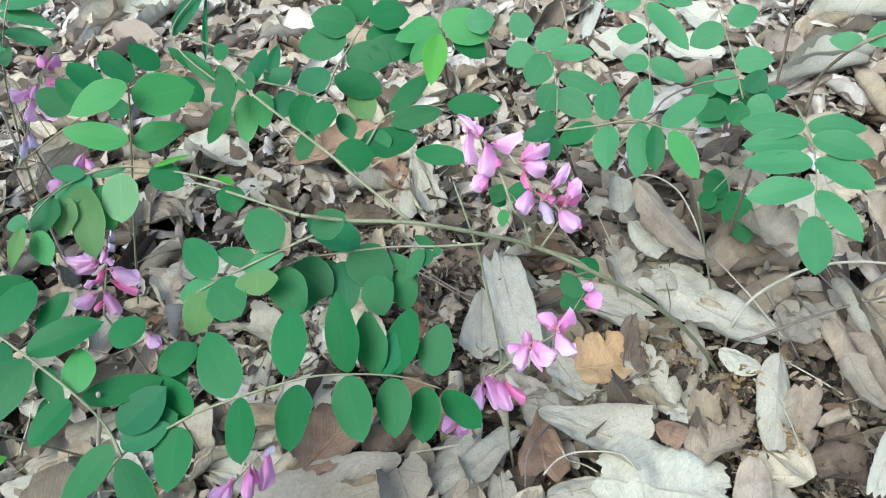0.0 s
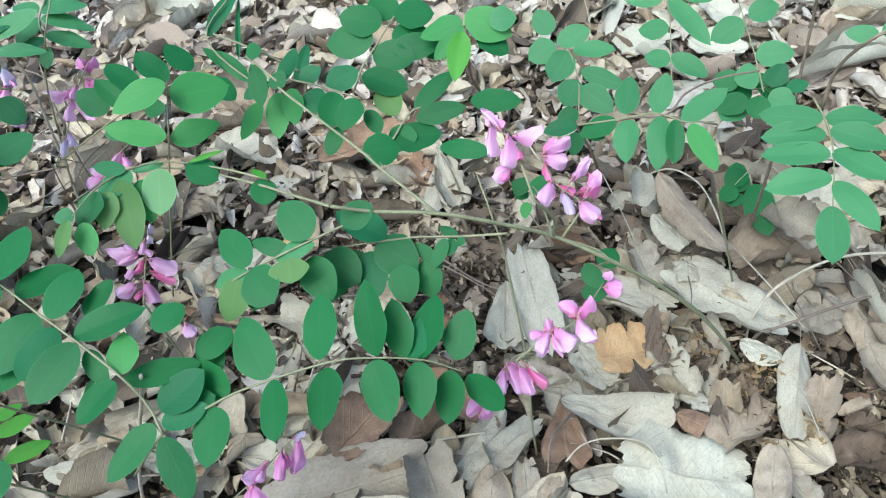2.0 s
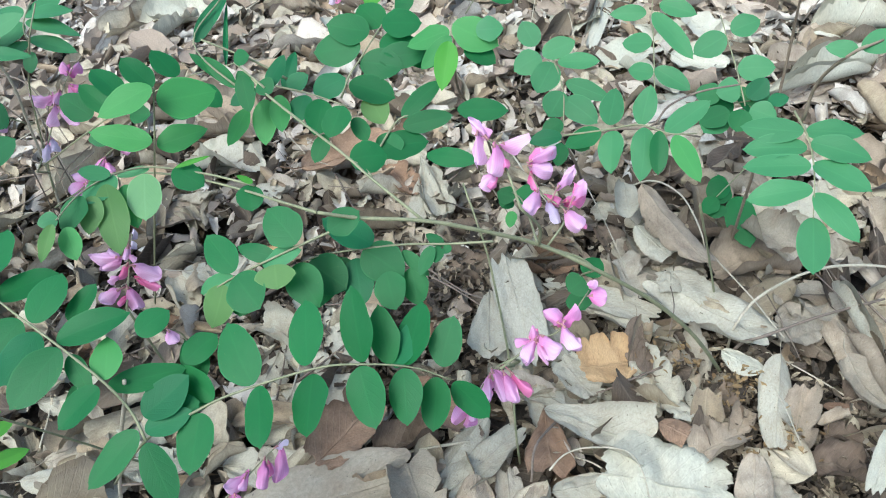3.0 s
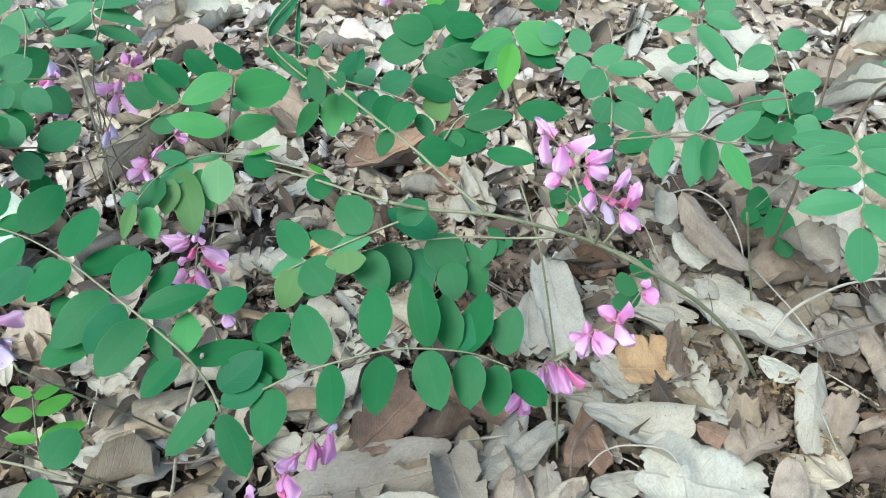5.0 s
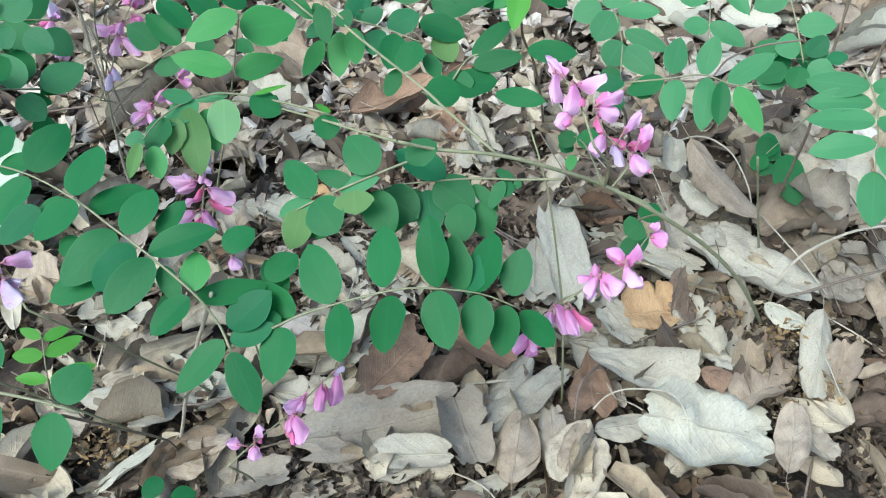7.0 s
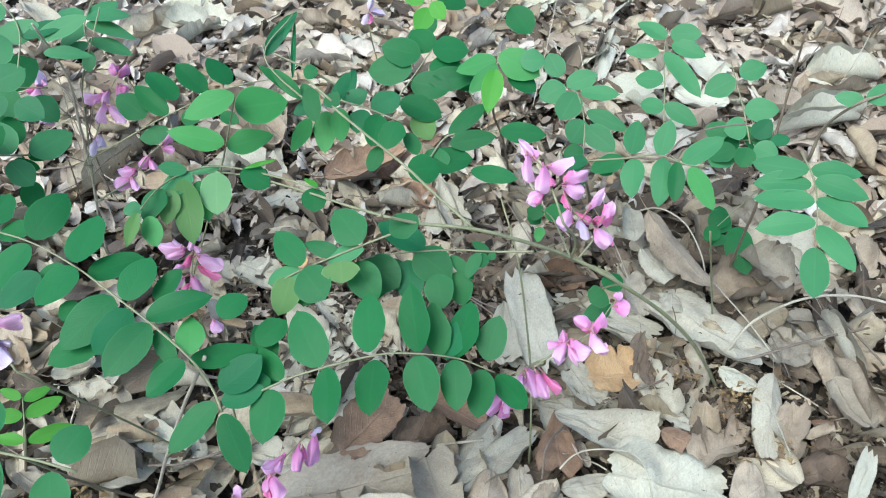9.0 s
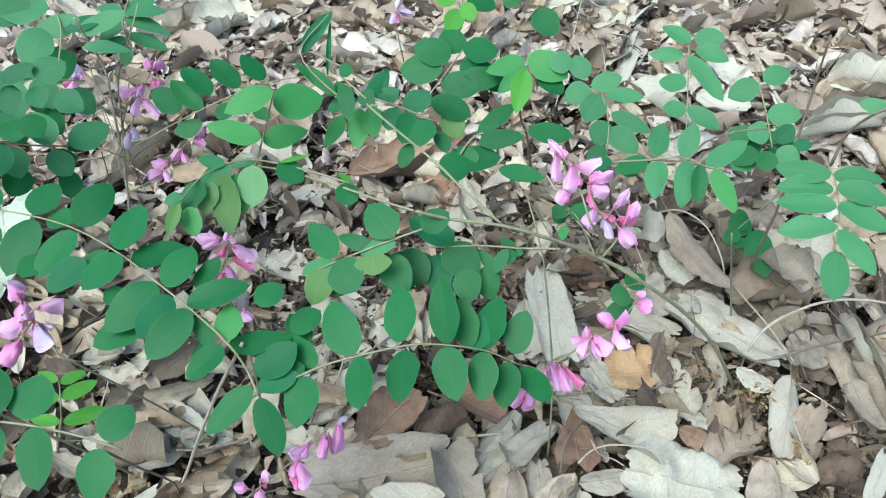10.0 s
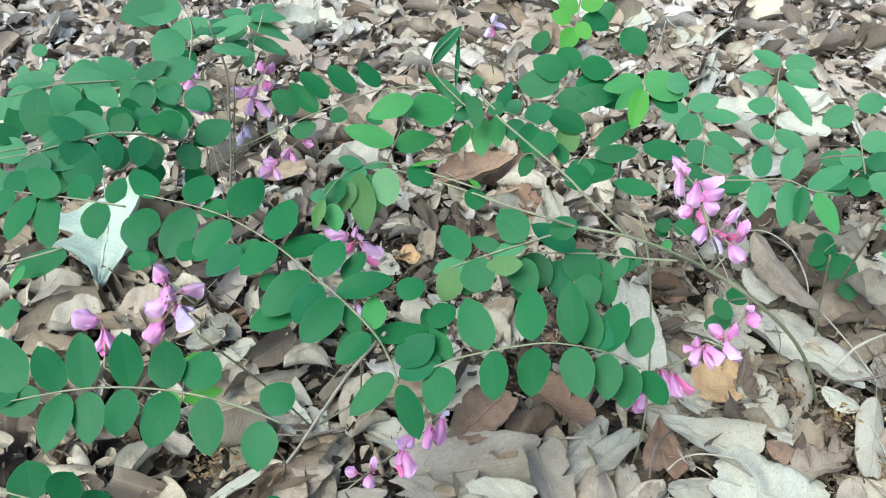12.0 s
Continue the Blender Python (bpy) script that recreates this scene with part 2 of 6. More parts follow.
# ---- shapes ----
def sheet(across, along, shape):
    """Points, faces and uvs of a leaf blade, from shape(u, v): u along 0..1, v across -1..1."""
    points, uvs, faces = [], [], []
    for i in range(along + 1):
        for j in range(across + 1):
            u, v = i / along, 2 * j / across - 1
            points.append(shape(u, v))
            uvs.append((u, (v + 1) / 2))
    for i in range(along):
        for j in range(across):
            a = i * (across + 1) + j
            faces.append((a, a + 1, a + across + 2, a + across + 1))
    return np.array(points, float), faces, np.array(uvs, float)


def mesh_of(name, points, faces, uvs, material):
    me = bpy.data.meshes.new(name)
    me.from_pydata([tuple(p) for p in points], [], faces)
    loops = np.zeros(len(me.loops), dtype=np.int32)
    me.loops.foreach_get("vertex_index", loops)
    me.uv_layers.new(name="UVMap").data.foreach_set("uv", np.asarray(uvs)[loops].ravel().astype(np.float32))
    me.polygons.foreach_set("use_smooth", [True] * len(me.polygons))
    me.materials.append(material)
    me.update()
    return me


def blade(rng, fold, bend, wave, fat, point):
    """A unit leaflet along +y, facing +z, with a tiny bristle at its tip. fat: where it is widest; point: how sharp its tip is."""
    a, b, c = rng.uniform(0, 6.3, 3)
    sway = rng.normal(0, 0.07)

    def shape(at, v):
        u = 0.5 - 0.5 * math.cos(math.pi * at)
        s = max(0.0, 1 - abs((u - fat) / (fat if u < fat else 1 - fat)) ** (2.0 if u < fat else point))
        half = 0.5 * s ** (0.55 if u < fat else 0.58)
        x = v * half * (1 + 0.02 * math.sin(9 * u + a) + 0.06 * noise.noise((u * 4 + a, v, b)) + 0.04 * noise.noise((u * 13 + b, v, c))) + sway * u * (1 - u)
        z = fold * abs(v) * half - bend * (u - 0.3) ** 2 + wave * math.sin(5 * u + b) * v * half + 0.4 * wave * math.sin(8 * u + c) * v * v * half
        return x, u + (0.035 if at > 0.999 else 0.0), z
    return shape


def petal_form(rng, hood, bend, fat, notch):
    """A unit petal along +y: a narrow claw, a rounded blade folded down on both sides like a hood, a tip bent back."""
    a, b = rng.uniform(0, 6.3, 2)
    sway = rng.normal(0, 0.12)

    def shape(at, v):
        u = 0.5 - 0.5 * math.cos(math.pi * at)
        s = max(0.0, 1 - abs((u - fat) / (fat if u < fat else 1 - fat)) ** (1.6 if u < fat else 2.6))
        half = 0.56 * s ** (0.8 if u < fat else 0.5) + 0.02
        x = v * half * (1 + 0.22 * noise.noise((u * 4 + a, v * 1.5, b)))
        z = -hood * (abs(v) ** 1.7) * half + bend * (u - 0.35) ** 2 + 0.42 * noise.noise((u * 3 + b, v * 2, a)) * abs(v)
        return x + sway * u * (1 - u), u - notch * max(0.0, 1 - abs(v) * 3) * max(0.0, at - 0.8), z
    return shape


def tube(points, r0, r1, sides=7, steps=5, wobble=0.0, seed=1):
    """A tapering stem through the points, rounded between them."""
    p = [Vector(q) for q in points]
    p = [2 * p[0] - p[1]] + p + [2 * p[-1] - p[-2]]
    line = []
    for i in range(1, len(p) - 2):
        for k in range(steps):
            t = k / steps
            line.append(0.5 * ((2 * p[i]) + (p[i + 1] - p[i - 1]) * t + (2 * p[i - 1] - 5 * p[i] + 4 * p[i + 1] - p[i + 2]) * t * t
                               + (3 * p[i] - p[i - 1] - 3 * p[i + 1] + p[i + 2]) * t ** 3))
    line.append(p[-2])
    rng = np.random.default_rng(seed)
    verts, faces, uvs = [], [], []
    n = len(line)
    for i, q in enumerate(line):
        ahead = (line[min(i + 1, n - 1)] - line[max(i - 1, 0)]).normalized()
        side = ahead.cross(Vector((0.31, 0.2, 0.93))).normalized()
        up = side.cross(ahead)
        f = i / (n - 1)
        r = (r0 + (r1 - r0) * f) * (1 + wobble * rng.uniform(-1, 1))
        q = q + wobble * r * (side * rng.uniform(-1, 1) + up * rng.uniform(-1, 1))
        for k in range(sides):
            a = 6.28319 * k / sides
            verts.append(q + r * (math.cos(a) * side + math.sin(a) * up))
            uvs.append((f, k / sides))
    for i in range(n - 1):
        for k in range(sides):
            a, b = i * sides + k, i * sides + (k + 1) % sides
            faces.append((a, b, b + sides, a + sides))
    faces.append(tuple(reversed(range(sides))))
    faces.append(tuple(range((n - 1) * sides, n * sides)))
    return verts, faces, uvs


def part(name, me, parent, m=None, label=""):
    """One mesh object under a thing or a part; m is its pose in the parent's space."""
    ob = new(name, me)
    ob.parent = parent
    if m is not None:
        ob.matrix_basis = m
    if label:
        ob["label"] = label
    return ob


shape_rng = np.random.default_rng(5)
BLADES = {}
for paint in (GREEN, BLUE, DEEP, FRESH, HAZE_SOFT, OLIVE, LIME, PALE_UNDER):
    BLADES[paint] = []
    for k in range(9):
        sharp = paint in (BLUE, LIME, FRESH, HAZE_SOFT)
        keen = paint in (LIME, FRESH, OLIVE)
        form = blade(shape_rng, shape_rng.uniform(-0.02, 0.10), shape_rng.uniform(-0.06, 0.14), shape_rng.uniform(0.01, 0.06),
                     shape_rng.uniform(0.42, 0.52), 1.4 if keen else 1.6 if sharp else 1.85)
        BLADES[paint].append(mesh_of("leaflet", *sheet(6, 16, form), paint))
PETALS = {}
for paint in (PINK, ROSE, MAUVE, WILT):
    PETALS[paint] = []
    for k in range(6):
        form = petal_form(shape_rng, shape_rng.uniform(0.4, 1.0), shape_rng.uniform(-0.35, 0.55), shape_rng.uniform(0.52, 0.66), shape_rng.uniform(0.0, 0.5))
        PETALS[paint].append(mesh_of("petal", *sheet(8, 14, form), paint))
CUP = mesh_of("calyx", *tube([(0, -0.25, 0), (0, 0.05, 0), (0, 0.45, 0), (0, 0.7, 0)], 0.12, 0.42, 7, 2), CALYX)


def shrub(name, label, category, x, y):
    return tagged(pose_at(new(name), x, y), label, category)


def pose_at(ob, x, y, z=0.0):
    ob.location = (x, y, z)
    return ob


def stem(plant, points, r0, r1, paint, name="stem"):
    base = Vector(plant.location)
    return part(name, mesh_of(name, *tube([Vector(p) - base for p in points], r0, r1, wobble=0.06), paint), plant)


def along(points, s):
    """The place and the heading at s (0..1) of a line."""
    p = [Vector(q) for q in points]
    total = sum((b - a).length for a, b in zip(p, p[1:]))
    left = s * total
    for a, b in zip(p, p[1:]):
        size = (b - a).length
        if left <= size or b is p[-1]:
            return a + (b - a) * (left / size), (b - a).normalized()
        left -= size


def blades_on(kind, points, normal, rows, meshes, rng, depth):
    """Sets leaflets or petals on an axis. Each row: where on the axis, angle from it, lift off its plane, stalk, length, width, and a paint of its own."""
    for s, angle, lift, stalk, length, width, *own in rows:
        place, ahead = along(points, s)
        face = Vector(normal)
        n = (face - face.dot(ahead) * ahead).normalized()
        way = math.cos(radians(angle)) * ahead + math.sin(radians(angle)) * n.cross(ahead)
        way = math.cos(radians(lift)) * way + math.sin(radians(lift)) * n
        face = (face - face.dot(way) * way).normalized()
        turn = Matrix((way.cross(face), way, face)).transposed().to_4x4()
        me = (own and kind.get(own[0]) or meshes)
        me = me[rng.integers(len(me))]
        tilt = pose(0, 0, 0, rng.normal(0, depth * 0.5), rng.normal(0, depth), 0)
        layer = {"d": -0.006, "b": -0.002, "p": 0.004, "l": 0.003, "o": 0.002}.get(own[0] if own else "", 0.0)
        m = Matrix.Translation(place + way * stalk + face * (layer + rng.normal(0, 0.0014))) @ turn @ tilt @ Matrix.Diagonal((width, length, length, 1))
        yield m, me, place, face


def leaf(plant, points, normal, rows, paint, seed, thick=0.0005, stalk_paint=None):
    """A compound leaf: its rachis, and its leaflets upon it."""
    rng = np.random.default_rng(seed)
    base = Vector(plant.location)
    pts = [Vector(p) - base for p in points]
    axis = part("compound_leaf", mesh_of("compound_leaf", *tube(pts, thick * 1.25, thick * 0.7, 6), stalk_paint or STALK), plant)
    for m, me, place, n in blades_on(BLADES_BY_NAME, pts, normal, rows, BLADES[paint], rng, 8.0):
        part("leaflet", me, axis, m)
    return axis


def raceme(plant, points, normal, rows, paint, seed, thick=0.0005):
    """A flower cluster: its stalk, the petals and the little cups that hold them."""
    rng = np.random.default_rng(seed)
    base = Vector(plant.location)
    pts = [Vector(p) - base for p in points]
    axis = part("flower_stem", mesh_of("flower_stem", *tube(pts, thick * 1.3, thick * 0.6, 6), STALK), plant, label="thin stem bearing pink pea flowers")
    for k, (m, me, place, n) in enumerate(blades_on(PETALS_BY_NAME, pts, normal, rows, PETALS[paint], rng, 14.0)):
        part("petal", me, axis, m)
        length = m.to_scale()[1]
        if length > 0.009 and k % 3 == 0:
            wing = PETALS[ROSE if rng.random() < 0.5 else paint][k % 6]
            lean = rng.choice((-1, 1))
            part("petal", wing, axis, m @ pose(0.10 * lean, 0.02, -0.16, -14, 35 * lean, -lean * rng.uniform(10, 26)) @ Matrix.Diagonal((0.62, 0.78, 0.8, 1)))
            if k % 2 == 0:
                part("petal", PETALS[paint][(k + 2) % 6], axis, m @ pose(-0.08 * lean, 0.0, -0.22, -22, -50 * lean, lean * rng.uniform(14, 30)) @ Matrix.Diagonal((0.5, 0.66, 0.7, 1)))
        if length > 0.007:
            part("calyx", CUP, axis, Matrix.Translation(m.translation) @ m.to_quaternion().to_matrix().to_4x4() @ Matrix.Diagonal((0.0021, 0.0030, 0.0021, 1)))
            if (m.translation - place).length > 0.004:
                part("flower_stalk", mesh_of("flower_stalk", *tube([place, (place + m.translation) / 2 + n * 0.001, m.translation], 0.0005, 0.0004, 5, 3), CALYX), axis)
    return axis


BLADES_BY_NAME = {"g": BLADES[GREEN], "b": BLADES[BLUE], "d": BLADES[DEEP], "f": BLADES[FRESH], "s": BLADES[HAZE_SOFT], "o": BLADES[OLIVE], "l": BLADES[LIME], "p": BLADES[PALE_UNDER]}
PETALS_BY_NAME = {"p": PETALS[PINK], "k": PETALS[ROSE], "m": PETALS[MAUVE], "w": PETALS[WILT]}


# ---- ground ----
def rise(x, y):
    """The height of the soil under the litter."""
    return -0.022 + 0.008 * noise.noise((x * 3.1, y * 3.1, 0.4)) + 0.006 * noise.noise((x * 9, y * 9, 2.0))


lines = sorted({round(s * v, 4) for s in (-1, 1) for v in [*np.arange(0, 2.4, 0.03), 2.7, 3.2, 4, 5.5, 8, 12, 20, 40, 80]})
count = len(lines)
ground_mesh = mesh_of("ground", [(x, y + 0.6, rise(x, y + 0.6)) for y in lines for x in lines],
                      [(j * count + i, j * count + i + 1, (j + 1) * count + i + 1, (j + 1) * count + i) for j in range(count - 1) for i in range(count - 1)],
                      [(x, y) for y in lines for x in lines], SOIL)
tagged(new("ground", ground_mesh), "dark crumbly forest soil under dry leaf litter", "ground", kind="structure")


def dry_form(rng, curl, cup, lobes, ragged, fat, crease=0.2, cut="", notched=True, crush=1.0):
    """A unit dead leaf along +y: toothed or ragged edges, creased at the rib, cupped across, curled along, rolled at its margins, folded like old paper."""
    a, b, c, d = rng.uniform(0, 6.3, 4)
    torn = [(rng.uniform(0.1, 0.95), rng.choice((-1, 1)), rng.uniform(0.02, 0.06), rng.uniform(0.2, 0.6)) for _ in range(rng.integers(0, 4) if notched else 0)]
    folds = [(rng.uniform(-0.25, 0.25), rng.uniform(0.2, 0.8), rng.uniform(0, 3.14), crush * rng.normal(0, 0.22)) for _ in range(4 if crush < 1.5 else 7)]
    rolls = rng.uniform(-0.5, 1.1, 2)
    snapped = rng.uniform(0.72, 1.0)
    skew, twist = rng.normal(0, 0.12), rng.normal(0, 0.4)

    def shape(u, v):
        u = u * snapped
        s = max(0.0, 1 - abs((u - fat) / (fat if u < fat else 1 - fat)) ** 1.8)
        half = 0.5 * s ** 0.62 + 0.004
        if cut == "wedge":
            half = 0.5 * (u / snapped) ** 0.85 * (1 - 0.25 * max(0.0, u / snapped - 0.8) / 0.2) + 0.01
        elif cut == "star":
            at = u / snapped + (0.05 if v > 0 else 0.0)
            half = float(np.interp(at, (0, 0.08, 0.16, 0.34, 0.42, 0.66, 0.76, 1.05), (0.02, 0.20, 0.42, 0.52, 0.27, 0.44, 0.20, 0.01)))
        elif cut == "cone":
            half = 0.5 * min(1.0, (u / snapped / 0.06) ** 0.5) * (0.16 + 0.84 * u / snapped)
        elif cut == "broken":
            half = 0.5 * (1 - 0.35 * abs(2 * u / snapped - 1) ** 3)
        tooth = (11 * u + a + 0.3 * v) % 1.0
        edge = 1 + lobes * (1.2 * tooth - 0.6) + ragged * (noise.noise((u * 7 + a, v * 2, b)) + 0.8 * noise.noise((u * 34, v * 3, c)))
        for at, way, wide, deep in torn:
            if v * way > 0:
                edge *= 1 - deep * max(0.0, 1 - abs(u - at) / wide)
        w = v * half * (1 + (edge - 1) * abs(v))
        roll = cup * w * 2
        x = math.sin(roll) / (cup * 2) if abs(cup) > 0.05 else w
        z = (1 - math.cos(roll)) / (cup * 2) if abs(cup) > 0.05 else 0.0
        z += crease * abs(w)
        out = max(0.0, abs(v) - 0.55) / 0.45
        lip = rolls[0 if v < 0 else 1] * (0.6 + noise.noise((u * 3 + d, v, c)))
        z += lip * out * out * half * 0.55
        x *= 1 - 0.22 * abs(lip) * out * out
        bend = curl * (u - 0.45)
        y = 0.45 + math.sin(bend) / curl if abs(curl) > 0.05 else u
        z += (1 - math.cos(bend)) / curl if abs(curl) > 0.05 else 0.0
        for fx, fy, turn, deep in folds:
            z += deep * max(0.0, (w - fx) * math.cos(turn) + (u - fy) * math.sin(turn)) * 0.6
        z += crush * 0.04 * noise.noise((u * 3 + c, v * 1.3, a)) + 0.07 * abs(noise.noise((u * 4 + d, v * 1.6, b))) + 0.035 * abs(noise.noise((u * 11 + d, v * 3.5, a)))
        ang = twist * (u - 0.5)
        if cut:
            y += (0.10 * noise.noise((v * 2.0 + a, b, 0)) + 0.03 * noise.noise((v * 9 + c, d, 0))) * (max(0.0, u / snapped - 0.6) * 2.5 - (max(0.0, 0.4 - u / snapped) * 2.5 if cut == "broken" else 0))
        return x * math.cos(ang) - z * math.sin(ang) + skew * u * (1 - u), y / snapped ** 0.5, z * math.cos(ang) + x * math.sin(ang)
    return shape


dry_rng = np.random.default_rng(11)
DRY_FORMS = {"flat": [], "curled": [], "lobed": [], "rolled": [], "wedge": [], "broken": [], "star": [], "slab": [], "cone": [], "cupped": [], "lance": [], "crumpled": []}
RIBS = {}
def dry_kind(kind, across, lengthwise, *given):
    """Adds one form of dead leaf, and the rib and stalk that go with it."""
    shape = dry_form(*given)
    DRY_FORMS[kind].append(sheet(across, lengthwise, shape))
    spine = [Vector(shape(u, 0.0)) - Vector((0, 0.5, -0.004)) for u in np.linspace(0, 0.92, 9)]
    back = (spine[0] - spine[1]).normalized()
    tail = [spine[0] + back * 0.22 + Vector((dry_rng.normal(0, 0.05), 0, 0.04)), spine[0] + back * 0.1]
    whole = len(given) < 8 or given[7] in ("", "star")
    RIBS[kind, len(DRY_FORMS[kind]) - 1] = tube(tail + spine if whole else spine, 0.010, 0.003, 5, 2)


for k in range(7):
    dry_kind("flat", 14, 26, dry_rng, dry_rng.uniform(-0.6, 0.7), dry_rng.choice((-1, 1)) * dry_rng.uniform(0.4, 1.0), 0.02, 0.09, dry_rng.uniform(0.4, 0.55), dry_rng.uniform(-0.2, 0.3))
    dry_kind("curled", 14, 26, dry_rng, dry_rng.choice((-1, 1)) * dry_rng.uniform(0.6, 1.4), dry_rng.choice((-1, 1)) * dry_rng.uniform(0.6, 1.5), 0.05, 0.2, dry_rng.uniform(0.4, 0.6), dry_rng.uniform(-0.2, 0.4))
    dry_kind("lobed", 14, 30, dry_rng, dry_rng.uniform(-0.5, 0.5), dry_rng.uniform(-0.5, 0.8), 0.14, 0.14, dry_rng.uniform(0.45, 0.62), dry_rng.uniform(-0.2, 0.3))
    dry_kind("rolled", 14, 20, dry_rng, dry_rng.uniform(-0.4, 0.4), dry_rng.uniform(1.8, 2.8), 0.03, 0.12, dry_rng.uniform(0.42, 0.55), 0.0)
for k in range(5):
    dry_kind("wedge", 14, 24, dry_rng, dry_rng.uniform(-0.5, 0.6), dry_rng.choice((-1, 1)) * dry_rng.uniform(0.5, 1.2), 0.02, 0.05, 0.5, dry_rng.uniform(-0.1, 0.3), "wedge")
    dry_kind("broken", 14, 24, dry_rng, dry_rng.uniform(-0.6, 0.7), dry_rng.choice((-1, 1)) * dry_rng.uniform(0.2, 0.7), 0.02, 0.06, 0.5, dry_rng.uniform(-0.1, 0.2), "broken")
dry_kind("star", 12, 36, dry_rng, 0.2, 0.4, 0.0, 0.05, 0.5, 0.15, "star", False)
for k in range(4):
    dry_kind("slab", 18, 30, dry_rng, dry_rng.uniform(-0.2, 0.3), dry_rng.uniform(-0.3, 0.5), 0.015, 0.07, 0.5, dry_rng.uniform(-0.05, 0.1), "broken", k % 2 == 0, 1.1)
for k in range(2):
    dry_kind("cone", 18, 28, dry_rng, 0.15, 1.1, 0.0, 0.03, 0.5, 0.0, "cone", False, 0.35)
    dry_kind("cupped", 16, 26, dry_rng, dry_rng.uniform(0.1, 0.5), -0.9, 0.0, 0.04, 0.55, 0.15, "", False, 0.6)
    dry_kind("lance", 16, 30, dry_rng, dry_rng.uniform(-0.3, 0.2), -0.4, 0.03, 0.04, 0.42, -0.22, "", k == 0, 0.6)
for k in range(3):
    dry_kind("crumpled", 18, 24, dry_rng, dry_rng.uniform(-0.5, 0.5), dry_rng.uniform(0.3, 0.9), 0.04, 0.10, 0.5, 0.1, "broken", True, 2.2)
DRY_PAINTS = {"c": (CREAM, "pale cream dead leaf lying on the litter"), "w": (WHITE, "bleached whitish dead leaf lying on the litter"),
              "g": (GREY, "grey weathered dead leaf lying on the litter"), "t": (TAN, "tan dry leaf lying on the litter"),
              "r": (RUST, "rusty brown dead leaf lying on the litter"), "o": (OCHRE, "small ochre dead leaf with curled edges"),
              "p": (PALE, "broad pale grey-green dead leaf with angular lobes"), "u": (UMBER, "dark brown rotting leaf in the litter")}
DRY_MESHES = {}


def dead_leaf(x, y, z, heading, length, width, form, paint, which, tip=0.0, side=0.0):
    """One fallen leaf, by its middle; tip and side tilt it, in degrees."""
    key = (form, which % len(DRY_FORMS[form]), paint)
    if key not in DRY_MESHES:
        points, faces, uvs = DRY_FORMS[form][key[1]]
        DRY_MESHES[key] = mesh_of("dead_leaf", points - np.array((0, 0.5, 0)), faces, uvs, DRY_PAINTS[paint][0])
    ob = new("dead_leaf", DRY_MESHES[key])
    ob.matrix_basis = pose(x, y, z, 0, 0, heading) @ pose(0, 0, 0, tip, side, 0) @ Matrix.Diagonal((width, length, min((width + length) / 2, 1.4 * width), 1))
    if ("rib", *key) not in DRY_MESHES:
        DRY_MESHES["rib", *key] = mesh_of("midrib", *RIBS[form, key[1]], DRY_PAINTS[paint][0])
    part("midrib", DRY_MESHES["rib", *key], ob)
    return tagged(ob, DRY_PAINTS[paint][1], "dead leaf", "leaf litter")


def twig(name, label, points, r0, r1, paint):
    ob = new(name, mesh_of(name, *tube(points, r0, r1, 7, 5, 0.12), paint))
    return tagged(ob, label, "twig")


# ---- the plants ----
bush_plant = shrub("indigo_bush", "wild indigo bush with oval green leaflets and pink flowers", "shrub", 0.1257, 0.3049)
stem(bush_plant, [(0.1333, 0.319, -0.02), (0.0974, 0.2861, 0.07), (0.0674, 0.2678, 0.125), (0.0346, 0.2567, 0.165), (0.0084, 0.2565, 0.185), (-0.0144, 0.2466, 0.205), (-0.0402, 0.2387, 0.222), (-0.0663, 0.235, 0.23), (-0.0819, 0.2293, 0.24)], 0.0013, 0.0008, STALK)
stem(bush_plant, [(-0.0827, 0.2297, 0.24), (-0.1027, 0.2488, 0.232), (-0.1258, 0.266, 0.228), (-0.1604, 0.287, 0.224), (-0.1911, 0.3, 0.22), (-0.2051, 0.3005, 0.22)], 0.0007, 0.0005, STALK)
stem(bush_plant, [(-0.0407, 0.2387, 0.222), (-0.0628, 0.2549, 0.236), (-0.0732, 0.2642, 0.242), (-0.0955, 0.2847, 0.25), (-0.1119, 0.3005, 0.256), (-0.1196, 0.3097, 0.26)], 0.0007, 0.0006, STALK)
leaf(bush_plant, [(-0.0663, 0.235, 0.23), (-0.0928, 0.2258, 0.226), (-0.1216, 0.2191, 0.218), (-0.1383, 0.2171, 0.21)], (-0.09, -0.55, 0.83),
     [(0.744, -70, 0, 0.0021, 0.0237, 0.0138), (0.365, -73, 0, 0.0006, 0.0209, 0.0168), (0.513, -40, 0, 0.0006, 0.0186, 0.0082, "g"), (0.612, 174, 0, 0.0006, 0.0183, 0.0098, "s"),
      (0.497, 74, 0, 0.0047, 0.0103, 0.0179, "o"), (0.77, -6, 0, 0.0006, 0.0189, 0.0099, "s"), (0.85, 50, 0, 0.0006, 0.0186, 0.0155, "o"), (0.76, 108, 0, 0.0006, 0.0188, 0.0187),
      (0.744, 59, 0, 0.0026, 0.0141, 0.0137, "d"), (0.464, 98, 0, 0.0042, 0.0206, 0.0163, "d"), (0.198, -170, 0, 0.0006, 0.0152, 0.0125, "g")], GREEN, 101)
